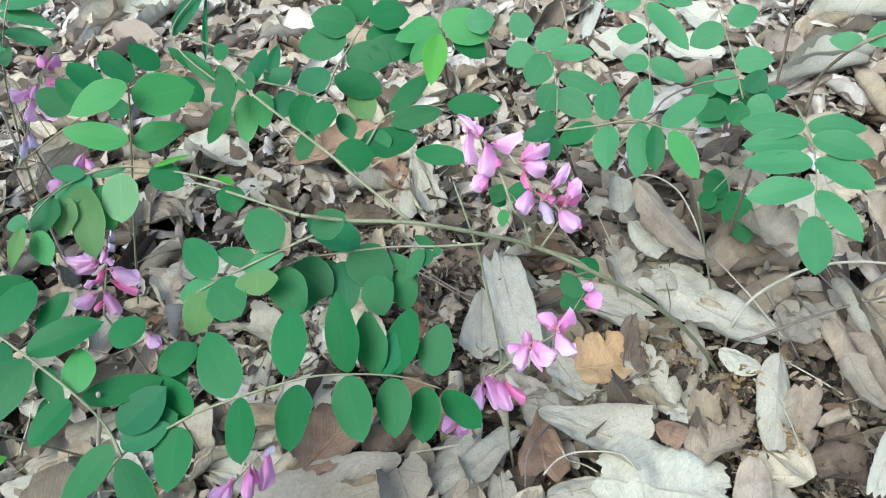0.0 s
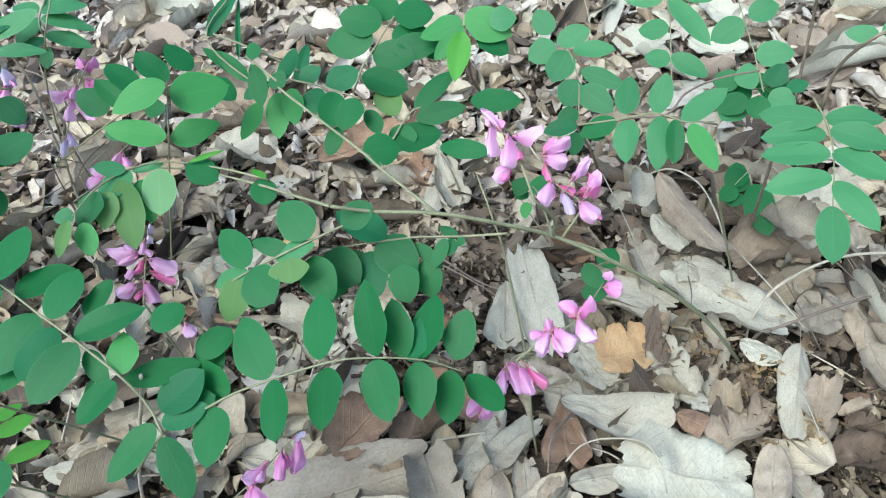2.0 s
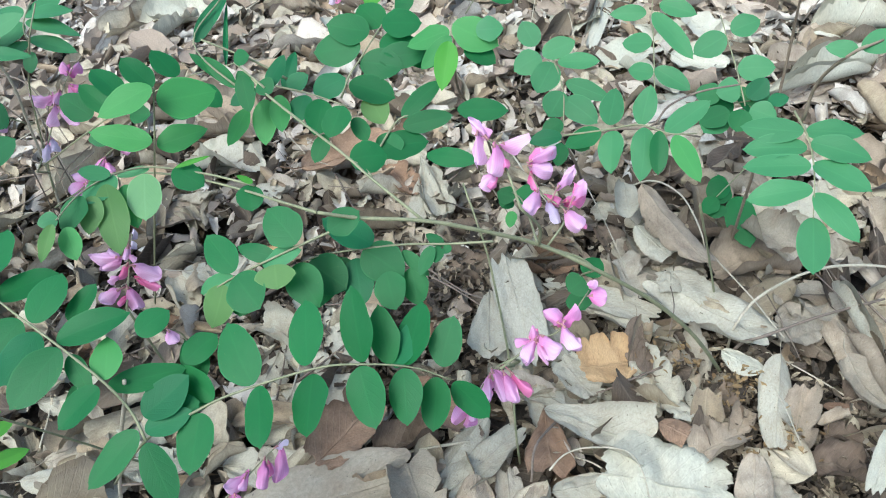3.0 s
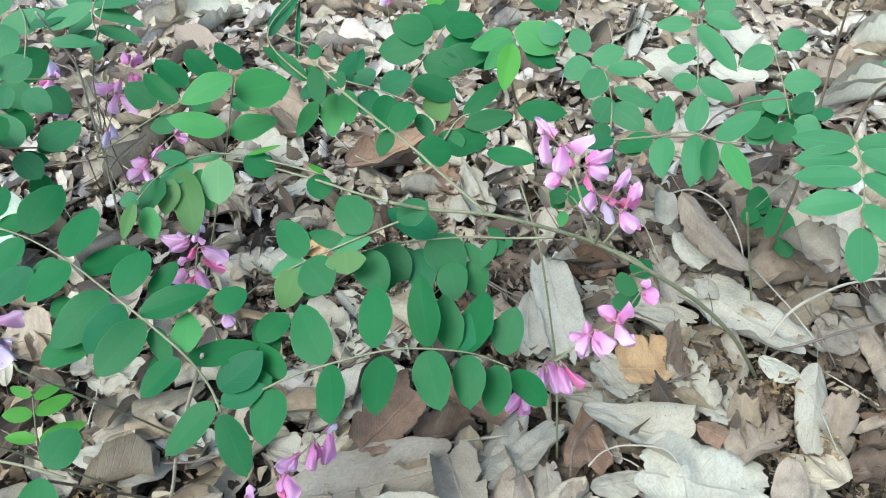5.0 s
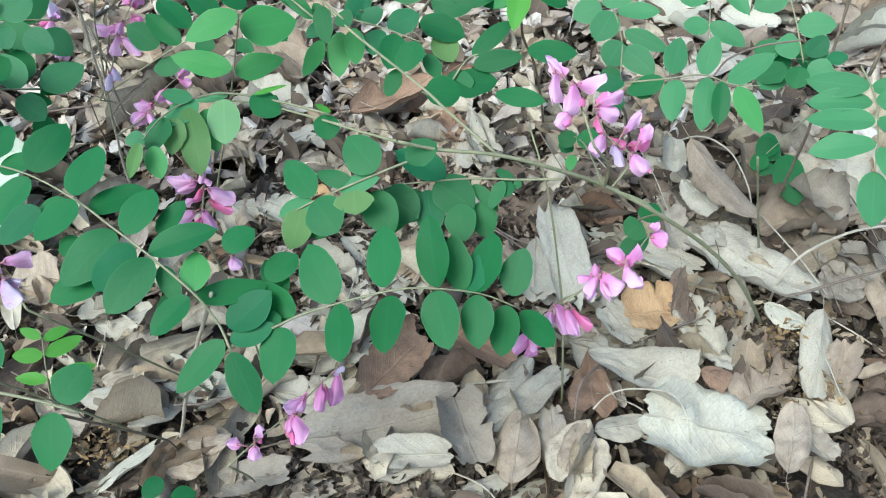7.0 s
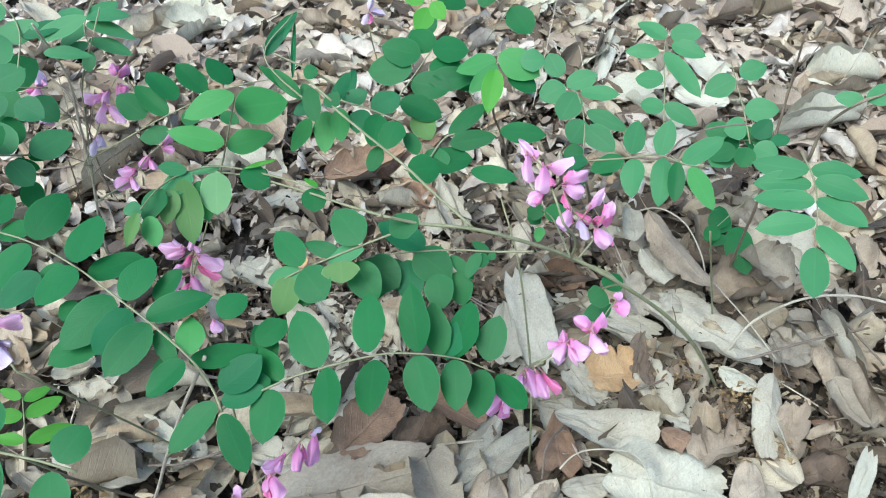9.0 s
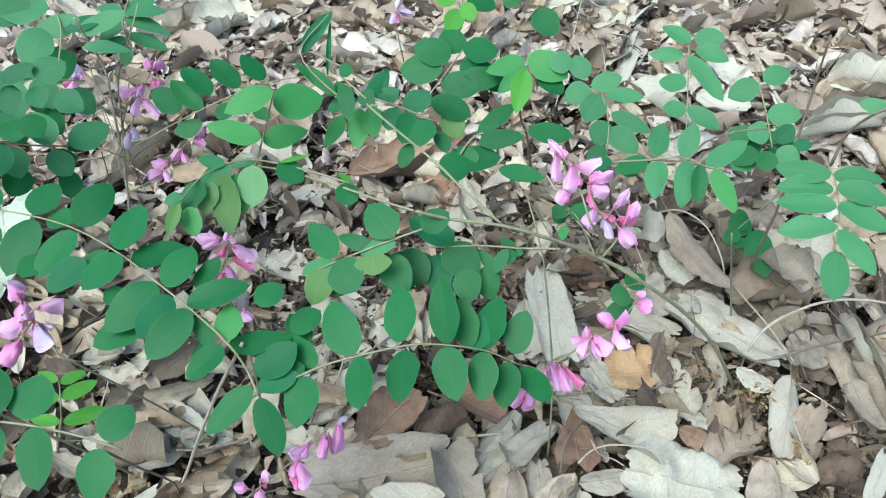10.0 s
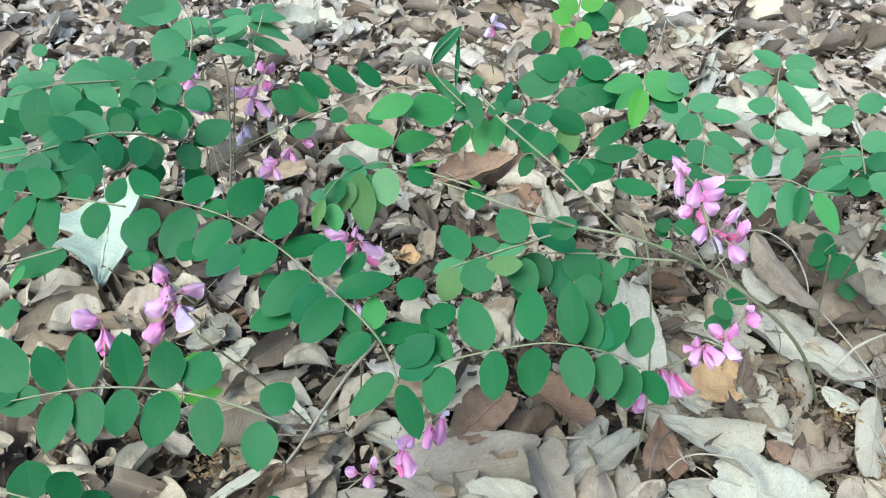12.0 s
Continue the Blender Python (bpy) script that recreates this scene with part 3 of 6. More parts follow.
leaf(bush_plant, [(-0.0122, 0.2401, 0.205), (-0.033, 0.2412, 0.205), (-0.0541, 0.2425, 0.206), (-0.0863, 0.241, 0.206), (-0.0982, 0.2372, 0.206)], (0.03, -0.49, 0.87),
     [(0.976, 126, 0, 0.0006, 0.0216, 0.0191), (0.686, 140, 0, 0.0006, 0.0219, 0.0192), (0.608, -38, 0, 0.0022, 0.0278, 0.0162, "b"), (0.779, 66, 0, 0.0009, 0.0166, 0.018, "d"),
      (0.732, 95, 0, 0.0027, 0.0225, 0.0156, "b"), (0.593, 100, 0, 0.0119, 0.0178, 0.0149, "g"), (0.5, 130, 0, 0.0028, 0.0164, 0.0063, "d"), (0.25, -33, 0, 0.0006, 0.01, 0.0052, "g"),
      (0.301, 65, 0, 0.0019, 0.0139, 0.0069, "g"), (0.281, 82, 0, 0.0013, 0.0079, 0.0063, "g"), (0.22, 56, 0, 0.0006, 0.0048, 0.004, "g"), (0.454, 102, 0, 0.0095, 0.0169, 0.0126, "d"),
      (0.825, 58, 0, 0.0018, 0.0244, 0.0145, "d")], GREEN, 102)
leaf(bush_plant, [(-0.1227, 0.3271, 0.2478), (-0.1100, 0.3242, 0.2444), (-0.0975, 0.3215, 0.2411), (-0.0787, 0.3155, 0.2350)], (0.10, -0.55, 0.83),
     [(0.003, -133, 0, 0.0034, 0.0149, 0.0103, "b"), (0.000, -97, 0, 0.0151, 0.0214, 0.0090, "f"), (0.052, -74, 0, 0.0078, 0.0229, 0.0131, "f"), (0.212, -68, 0, 0.0051, 0.0187, 0.0106, "f"),
      (0.246, 42, 0, 0.0027, 0.0120, 0.0104, "b"), (0.521, 41, 0, 0.0034, 0.0174, 0.0145, "b"), (0.503, -87, 0, 0.0006, 0.0140, 0.0133, "b"), (0.708, -80, 0, 0.0006, 0.0187, 0.0145, "g"),
      (0.930, -86, 0, 0.0006, 0.0180, 0.0152), (1.000, -40, 0, 0.0033, 0.0143, 0.0089, "d"), (0.842, -88, 0, 0.0158, 0.0152, 0.0094, "d"), (0.256, 93, 0, 0.0006, 0.0217, 0.0071, "b")], GREEN, 103)
leaf(bush_plant, [(-0.0641, 0.2658, 0.228), (-0.0688, 0.2699, 0.232), (-0.0755, 0.271, 0.236)], (0.27, -0.59, 0.76),
     [(0.894, -148, 0, 0.0006, 0.0169, 0.0161)], GREEN, 104)
leaf(bush_plant, [(-0.1125, 0.3028, 0.258), (-0.1211, 0.3108, 0.262), (-0.1286, 0.3178, 0.265)], (0.02, -0.41, 0.91),
     [(0, -68, 0, 0.0006, 0.0192, 0.0075, "b"), (0.223, -177, 1, 0.0006, 0.0089, 0.0098, "g"), (1, -123, -1, 0.0006, 0.0076, 0.0094, "g"), (0.903, 146, -1, 0.0014, 0.0199, 0.01, "d")], BLUE, 105)
leaf(bush_plant, [(-0.1261, 0.3198, 0.2498), (-0.1337, 0.3209, 0.2520), (-0.1528, 0.3381, 0.2676), (-0.1383, 0.3597, 0.2801)], (0.15, -0.57, 0.81),
     [(0.183, 10, 0, 0.0006, 0.0255, 0.0061, "d"), (0.102, -30, 0, 0.0006, 0.0233, 0.0077, "d"), (0.000, -45, 0, 0.0006, 0.0139, 0.0082, "d"), (0.575, 4, 0, 0.0006, 0.0289, 0.0084, "b"),
      (0.656, 0, 0, 0.0006, 0.0258, 0.0070, "b"), (0.212, -40, 0, 0.0065, 0.0350, 0.0028, "b")], BLUE, 106)
leaf(bush_plant, [(-0.2642, 0.3649, 0.06), (-0.2164, 0.3241, 0.15), (-0.1823, 0.2974, 0.215), (-0.166, 0.2897, 0.25), (-0.1549, 0.2848, 0.275)], (0.29, -0.48, 0.82),
     [(0.995, 114, 49, 0.0006, 0.0257, 0.0137, "f"), (0.964, -74, -38, 0.0011, 0.0264, 0.0206, "f"), (0.852, 96, 17, 0.0006, 0.0288, 0.0136), (0.852, -71, -44, 0.0008, 0.0245, 0.0142)], FRESH, 107)
leaf(bush_plant, [(-0.3259, 0.4207, 0.15), (-0.2549, 0.4076, 0.19), (-0.2056, 0.4172, 0.205), (-0.1454, 0.3644, 0.24)], (0.3, -0.54, 0.78),
     [(0.45, 116, 0, 0.0099, 0.0308, 0.0174), (0.538, 116, 0, 0.0065, 0.0292, 0.0172), (0.623, 149, 54, 0.0033, 0.0232, 0.0163), (0.325, 122, 29, 0.0063, 0.0237, 0.0184),
      (0.309, -82, -9, 0.0006, 0.0131, 0.0201), (0.689, -22, -56, 0.0064, 0.0195, 0.0143, "g"), (0.391, 120, 0, 0.0023, 0.0298, 0.015, "d"), (0.42, -30, 0, 0.0006, 0.0146, 0.0133, "d"),
      (0.509, -49, 0, 0.0131, 0.0145, 0.0101, "d"), (0.656, -33, -54, 0.0102, 0.0112, 0.0083, "d")], GREEN, 108)
leaf(bush_plant, [(-0.1188, 0.2655, 0.23), (-0.1468, 0.2803, 0.229), (-0.1721, 0.2818, 0.235), (-0.1856, 0.2711, 0.24), (-0.194, 0.2548, 0.243), (-0.1982, 0.2379, 0.243)], (0.31, -0.5, 0.81),
     [(0.537, 72, 0, 0.004, 0.0242, 0.0159, "p"), (0.637, 85, 0, 0.0057, 0.0221, 0.012, "f"), (0.712, 59, -14, 0.0033, 0.0332, 0.0149, "o"), (0.761, 42, -19, 0.0058, 0.0175, 0.0117, "o"),
      (0.657, 31, 0, 0.0012, 0.0202, 0.012, "s"), (0.816, 25, -23, 0.0027, 0.0181, 0.0116, "g"), (0.967, 48, -17, 0.006, 0.0156, 0.0101, "f"), (1, 16, -23, 0.003, 0.0169, 0.0067, "o"),
      (0.98, -44, -18, 0.0006, 0.0084, 0.0079, "s"), (0.677, -19, 0, 0.0006, 0.0136, 0.0078, "s"), (0.517, 22, 0, 0.0006, 0.0155, 0.0049, "s"), (0.42, 161, 0, 0.0006, 0.0162, 0.014, "g"),
      (0.352, 177, 0, 0.0006, 0.0053, 0.0097, "d"), (0.035, 120, -17, 0.0006, 0.0123, 0.0125, "g"), (0, 8, 32, 0.0006, 0.0079, 0.0036, "l"), (0.41, -152, 0, 0.001, 0.0165, 0.0025, "l")], FRESH, 109)

stem(bush_plant, [(-0.1070, 0.3230, 0.250), (-0.1220, 0.3240, 0.262), (-0.1430, 0.3250, 0.275)], 0.0007, 0.0005, STALK)

front_plant = shrub("young_indigo_bush", "low wild indigo bush with rows of rounded green leaflets", "shrub", -0.2769, 0.229)
stem(front_plant, [(-0.2883, 0.2366, -0.04), (-0.2424, 0.2093, 0.05), (-0.2181, 0.1963, 0.1), (-0.1873, 0.1851, 0.16), (-0.1706, 0.1779, 0.19), (-0.157, 0.1693, 0.215)], 0.0011, 0.0009, STRAW)
leaf(front_plant, [(-0.2075, 0.1831, 0.12), (-0.1587, 0.1618, 0.185), (-0.1316, 0.1607, 0.203), (-0.1153, 0.1663, 0.206), (-0.0854, 0.1744, 0.207), (-0.0684, 0.1783, 0.203), (-0.0489, 0.1821, 0.194), (-0.0336, 0.182, 0.184)], (-0.31, -0.43, 0.85),
     [(0.636, 101, 0, 0.0012, 0.0286, 0.0176), (0.734, 83, 0, 0.0018, 0.0288, 0.0162), (0.829, 96, 0, 0.0009, 0.0305, 0.0163), (0.869, 104, 0, 0.0006, 0.0247, 0.0129, "d"),
      (0.91, 78, 0, 0.0009, 0.0274, 0.0171), (0.882, 68, 0, 0.0008, 0.023, 0.0103, "b"), (0.976, 92, 0, 0.0038, 0.0209, 0.0142), (0.648, -100, 0, 0.0006, 0.0236, 0.0156),
      (0.734, -105, 0, 0.0006, 0.0247, 0.0166), (0.817, -81, 0, 0.0006, 0.0251, 0.0168), (0.906, -84, 0, 0.0006, 0.0223, 0.0145), (0.973, -75, 0, 0.0006, 0.0212, 0.0147),
      (1, -26, 0, 0.0013, 0.0212, 0.0121), (0.533, -115, 0, 0.0008, 0.0228, 0.017), (0.492, 116, 6, 0.0006, 0.0259, 0.0172), (0.552, 101, 0, 0.0139, 0.021, 0.0118, "d"),
      (0.562, 120, 0, 0.0036, 0.0225, 0.0121, "d")], GREEN, 110)
leaf(front_plant, [(-0.1489, 0.1513, 0.2), (-0.154, 0.1595, 0.208), (-0.1615, 0.1651, 0.22), (-0.1778, 0.1751, 0.231), (-0.1972, 0.1875, 0.238), (-0.215, 0.1996, 0.242), (-0.2409, 0.2143, 0.245), (-0.267, 0.224, 0.246), (-0.3013, 0.234, 0.245)], (0.11, -0.31, 0.94),
     [(0.811, -81, 0, 0.0013, 0.0206, 0.0165), (0.668, -91, 0, 0.0018, 0.0265, 0.0175), (0.508, -64, 0, 0.0016, 0.0268, 0.0172), (0.489, -116, 0, 0.0006, 0.0243, 0.0152, "d"),
      (0.343, -73, 0, 0.001, 0.0219, 0.0166), (0.807, 98, 0, 0.0006, 0.0291, 0.0175), (0.671, 77, 0, 0.0006, 0.0261, 0.0176), (0.751, 99, 0, 0.0166, 0.0128, 0.0128, "d"),
      (0.574, 82, 0, 0.01, 0.0208, 0.0159, "b"), (0.502, 93, 0, 0.0006, 0.0217, 0.0179), (0.563, 88, 0, 0.0006, 0.016, 0.0125, "d"), (0.377, 89, 0, 0.0006, 0.0285, 0.0192),
      (0.329, 103, 0, 0.0006, 0.023, 0.0151, "b"), (0.259, 95, 0, 0.0006, 0.0263, 0.0159), (0.329, 72, 0, 0.0153, 0.0231, 0.0164, "d"), (0.462, 105, 0, 0.0112, 0.01, 0.0096, "d"),
      (0.944, 106, 0, 0.0065, 0.0199, 0.0177), (0.918, 104, 0, 0.0278, 0.0118, 0.0157, "d"), (0.93, -30, 0, 0.0006, 0.0281, 0.0138), (0.789, -145, 0, 0.0006, 0.0153, 0.0116, "d"),
      (0.286, -121, 0, 0.0011, 0.0278, 0.0135), (0.147, -46, 0, 0.0011, 0.0172, 0.0123, "f"), (0.246, 159, 0, 0.0006, 0.0166, 0.0082, "d"), (0.155, -126, 0, 0.0006, 0.0292, 0.0107, "d"),
      (0.081, -87, 0, 0.0261, 0.0163, 0.0127, "d"), (0.067, -119, 0, 0.0134, 0.0173, 0.0086, "d"), (0.048, -75, 0, 0.0027, 0.0219, 0.0169, "b"), (0.142, 93, 0, 0.0023, 0.0199, 0.0136),
      (0.226, 121, 0, 0.0092, 0.0156, 0.0053, "d"), (0.187, -101, 0, 0.0213, 0.0145, 0.0136), (0.302, -85, 0, 0.0096, 0.0172, 0.0104, "d"), (0.019, -95, 0, 0.0014, 0.0182, 0.0107, "b"),
      (0.03, 111, 0, 0.0012, 0.0268, 0.0129), (0, 178, 0, 0.0006, 0.0259, 0.0124), (0.028, -92, 0, 0.0091, 0.0142, 0.014)], GREEN, 111)

near_plant = shrub("near_indigo_bush", "wild indigo bush with long row of oval leaflets", "shrub", -0.2738, 0.2256)
stem(near_plant, [(-0.2738, 0.2256, -0.02), (-0.2423, 0.1928, 0.06), (-0.2188, 0.1472, 0.15), (-0.1984, 0.113, 0.215)], 0.0008, 0.0006, BARK)
leaf(near_plant, [(-0.1921, 0.114, 0.215), (-0.2087, 0.1157, 0.222), (-0.2329, 0.1171, 0.228), (-0.2563, 0.1152, 0.232), (-0.279, 0.1107, 0.234), (-0.3052, 0.1022, 0.234), (-0.3261, 0.097, 0.232)], (0.16, -0.36, 0.92),
     [(0.06, -106, 0, 0.0016, 0.0158, 0.0162), (0.076, 109, 0, 0.0027, 0.0203, 0.0172), (0.257, 117, 0, 0.0006, 0.0242, 0.0162), (0.287, -86, 0, 0.0023, 0.0187, 0.0178),
      (0.359, 84, 0, 0.0006, 0.0236, 0.0156), (0.359, -70, 0, 0.0013, 0.0232, 0.0156), (0.494, 93, 0, 0.0009, 0.0212, 0.0145), (0.487, -76, 0, 0.0011, 0.0267, 0.014),
      (0.612, 98, 0, 0.0007, 0.0218, 0.0145), (0.612, -76, 0, 0.0007, 0.0261, 0.014), (0.672, 72, 0, 0.0006, 0.0244, 0.0134), (0.688, -67, 0, 0.0011, 0.024, 0.0134),
      (0.738, 3, 0, 0.0006, 0.0188, 0.0134), (0.787, -62, 0, 0.0042, 0.0301, 0.018), (0.812, -40, 0, 0.0006, 0.0087, 0.0103)], GREEN, 112)
leaf(near_plant, [(-0.2668, 0.0751, 0.2), (-0.281, 0.0718, 0.21), (-0.3076, 0.0743, 0.215)], (0.34, -0.26, 0.9),
     [(0.521, -52, 0, 0.0006, 0.0176, 0.0174), (0.296, -102, 0, 0.0007, 0.0121, 0.015), (0, -113, 0, 0.0006, 0.0097, 0.0152)], GREEN, 113)
leaf(near_plant, [(-0.2173, 0.1549, 0.05), (-0.2302, 0.1557, 0.06), (-0.2444, 0.161, 0.06)], (0.29, -0.25, 0.92),
     [(0.739, -27, 0, 0.0006, 0.0139, 0.0134), (0.518, -142, 0, 0.0006, 0.0137, 0.012)], GREEN, 114)

seed_plant = shrub("seedling", "small seedling with bright yellow-green leaves", "plant", -0.3556, 0.2447)
stem(seed_plant, [(-0.3685, 0.253, 0), (-0.3384, 0.2337, 0.05), (-0.3168, 0.2201, 0.085)], 0.0010, 0.0007, BARK)
leaf(seed_plant, [(-0.3298, 0.2249, 0.06), (-0.3129, 0.2166, 0.09), (-0.3082, 0.2216, 0.108), (-0.3119, 0.2316, 0.112)], (0.35, -0.32, 0.88),
     [(0.978, 51, 0, 0.0006, 0.0138, 0.0064), (0.964, -71, 0, 0.0006, 0.0156, 0.0078), (0.815, -70, -26, 0.0006, 0.0214, 0.0106), (0.827, 92, 2, 0.0006, 0.016, 0.0092),
      (0.536, 106, 61, 0.0006, 0.0174, 0.0079), (0.513, 4, -81, 0.0011, 0.0254, 0.0101)], LIME, 115)

sprout_plant = shrub("small_green_sprout", "small green sprout among the dead leaves", "plant", 0.1991, 0.1887)
stem(sprout_plant, [(0.2084, 0.1966, -0.02), (0.1881, 0.1839, 0.02), (0.1748, 0.1763, 0.045)], 0.0008, 0.0006, BARK)
leaf(sprout_plant, [(0.1807, 0.1764, 0.035), (0.1719, 0.1756, 0.05), (0.1695, 0.1791, 0.052)], (-0.25, -0.26, 0.93),
     [(0.858, 29, 0, 0.0006, 0.0119, 0.0096), (0.787, -89, -4, 0.0006, 0.0136, 0.0096), (0.814, 82, 0, 0.0017, 0.0094, 0.009)], GREEN, 116)

left_plant = shrub("tall_indigo_bush", "taller wild indigo bush with large green leaves and flowers", "shrub", -0.3972, 0.5048)
stem(left_plant, [(-0.3937, 0.4882, -0.02), (-0.3835, 0.4787, 0.03), (-0.3643, 0.4627, 0.08), (-0.351, 0.4541, 0.12), (-0.3387, 0.4474, 0.17), (-0.331, 0.4432, 0.2), (-0.3289, 0.4383, 0.22), (-0.3201, 0.4131, 0.26)], 0.0012, 0.0008, STRAW)
stem(left_plant, [(-0.3482, 0.4449, 0.11), (-0.3392, 0.4556, 0.16), (-0.3327, 0.461, 0.19), (-0.2996, 0.4389, 0.235), (-0.2947, 0.4555, 0.25)], 0.0007, 0.0005, STALK)
leaf(left_plant, [(-0.322, 0.515, 0.24), (-0.315, 0.4652, 0.235), (-0.3098, 0.45, 0.225), (-0.309, 0.4437, 0.22)], (0.33, -0.2, 0.92),
     [(0.625, 111, 3, 0.0009, 0.0295, 0.0173), (0.662, 68, 0, 0.001, 0.0334, 0.0148), (0.815, 67, 0, 0.0006, 0.0294, 0.013), (0.652, -45, -6, 0.0008, 0.0239, 0.0123),
      (0.835, -62, 0, 0.0006, 0.0229, 0.0106), (0.939, -6, 0, 0.0006, 0.0145, 0.0105), (0.516, 142, 7, 0.0006, 0.0269, 0.0141), (0.57, -113, 3, 0.0032, 0.018, 0.0165)], HAZE_SOFT, 117)
leaf(left_plant, [(-0.3564, 0.3962, 0.2265), (-0.3869, 0.3815, 0.2307), (-0.4197, 0.3664, 0.2356), (-0.4438, 0.3500, 0.2359)], (0.35, -0.50, 0.79),
     [(0.192, -40, 0, 0.0006, 0.0280, 0.0179), (0.190, -162, 0, 0.0006, 0.0234, 0.0129, "b"), (0.000, -160, 0, 0.0021, 0.0220, 0.0212), (0.342, -10, 0, 0.0006, 0.0328, 0.0147),
      (0.524, 135, 0, 0.0006, 0.0268, 0.0181), (0.134, 74, 0, 0.0008, 0.0244, 0.0187, "b"), (0.000, 97, 0, 0.0050, 0.0164, 0.0154, "b"), (0.000, 135, 0, 0.0186, 0.0205, 0.0177, "b"),
      (0.707, 112, 0, 0.0006, 0.0275, 0.0207), (0.845, 19, 0, 0.0006, 0.0201, 0.0196), (0.815, 67, 0, 0.0006, 0.0335, 0.0217)], HAZE_SOFT, 163)
leaf(left_plant, [(-0.3379, 0.3247, 0.2239), (-0.3583, 0.3178, 0.2288), (-0.3742, 0.3083, 0.2303), (-0.3974, 0.2912, 0.2305), (-0.4138, 0.2818, 0.2323)], (0.35, -0.46, 0.81),
     [(0.288, 86, 0, 0.0006, 0.0237, 0.0160, "b"), (0.057, 87, 0, 0.0006, 0.0214, 0.0149, "b"), (0.230, -108, 0, 0.0006, 0.0167, 0.0167, "d"), (0.000, -95, 0, 0.0012, 0.0160, 0.0152, "d"),
      (0.000, -136, 0, 0.0089, 0.0166, 0.0165, "d"), (0.441, -42, 0, 0.0006, 0.0229, 0.0166), (0.460, 53, 0, 0.0006, 0.0191, 0.0226, "b"), (0.783, 72, 0, 0.0006, 0.0215, 0.0220),
      (0.558, 97, 0, 0.0009, 0.0325, 0.0256, "b")], BLUE, 164)
leaf(left_plant, [(-0.3106, 0.2346, 0.235), (-0.3319, 0.2353, 0.238), (-0.3624, 0.2432, 0.235), (-0.3978, 0.2527, 0.23)], (-0.14, -0.41, 0.9),
     [(0.199, 114, 0, 0.0006, 0.0219, 0.0187), (0.1, -102, 0, 0.0006, 0.0158, 0.016), (0.606, 122, -3, 0.0006, 0.0329, 0.0179), (0.709, 89, 0, 0.0006, 0.0289, 0.018),
      (0.458, -24, 3, 0.001, 0.0289, 0.017), (0.268, -47, 2, 0.0012, 0.0219, 0.0154), (0.02, 126, 0, 0.0055, 0.0247, 0.0153, "b"), (0.846, 56, 3, 0.0006, 0.0192, 0.0175),
      (0.795, -33, 5, 0.0019, 0.0221, 0.0154)], GREEN, 120)
leaf(left_plant, [(-0.3242, 0.1931, 0.24), (-0.3482, 0.1879, 0.235), (-0.3734, 0.1843, 0.23)], (-0.07, -0.55, 0.83),
     [(0.041, 2, -1, 0.0006, 0.0322, 0.0148, "d"), (0.348, 56, 0, 0.0049, 0.0132, 0.0061, "f"), (0.554, 89, 0, 0.0191, 0.0162, 0.011), (0, 156, 1, 0.0385, 0.0107, 0.0109)], GREEN, 121)
leaf(left_plant, [(-0.3420, 0.4001, 0.2223), (-0.3433, 0.4325, 0.2461), (-0.3555, 0.4473, 0.2613), (-0.3630, 0.4563, 0.2704)], (0.29, -0.56, 0.78),
     [(0.703, 62, 0, 0.0015, 0.0355, 0.0272), (0.629, 124, 0, 0.0117, 0.0285, 0.0237), (0.629, 170, 0, 0.0006, 0.0162, 0.0283), (0.475, -69, 0, 0.0006, 0.0311, 0.0117, "b"),
      (0.389, -63, 0, 0.0124, 0.0343, 0.0148, "s"), (0.333, -91, 0, 0.0153, 0.0304, 0.0108, "s"), (0.826, 91, 0, 0.0110, 0.0315, 0.0221)], HAZE_SOFT, 165)
leaf(left_plant, [(-0.3576, 0.4575, 0.19), (-0.3858, 0.4432, 0.2), (-0.4155, 0.4279, 0.21), (-0.4427, 0.412, 0.215), (-0.4786, 0.3942, 0.215)], (0.42, -0.5, 0.76),
     [(0.581, 179, 0, 0.0006, 0.0324, 0.0178), (0.392, -168, 0, 0.0007, 0.0249, 0.0114, "f"), (0.236, -139, 0, 0.0006, 0.0348, 0.0269, "g"), (0.382, 99, 0, 0.0014, 0.0299, 0.0275),
      (0.247, 115, 0, 0.0011, 0.0243, 0.0211), (0.098, 124, 0, 0.0064, 0.0251, 0.0204, "b"), (0.299, 119, 0, 0.0113, 0.0184, 0.0162, "g"), (0.505, -5, 0, 0.0006, 0.0299, 0.0261),
      (0.514, 50, 0, 0.0025, 0.0287, 0.0206), (0.773, -10, 0, 0.0006, 0.0336, 0.0184), (0.809, 25, 0, 0.0035, 0.0292, 0.021), (0.845, 49, 0, 0.0161, 0.0292, 0.0209, "g"),
      (0.685, 63, 0, 0.0044, 0.0324, 0.0249, "g"), (0.785, -80, 0, 0.0047, 0.0115, 0.0138), (0.928, -93, 0, 0.0078, 0.0118, 0.0091), (0.857, -102, 0, 0.0219, 0.0108, 0.011),
      (0.714, -64, 0, 0.0122, 0.0106, 0.0083), (0.988, 43, 0, 0.0077, 0.0218, 0.0199)], HAZE_SOFT, 118)
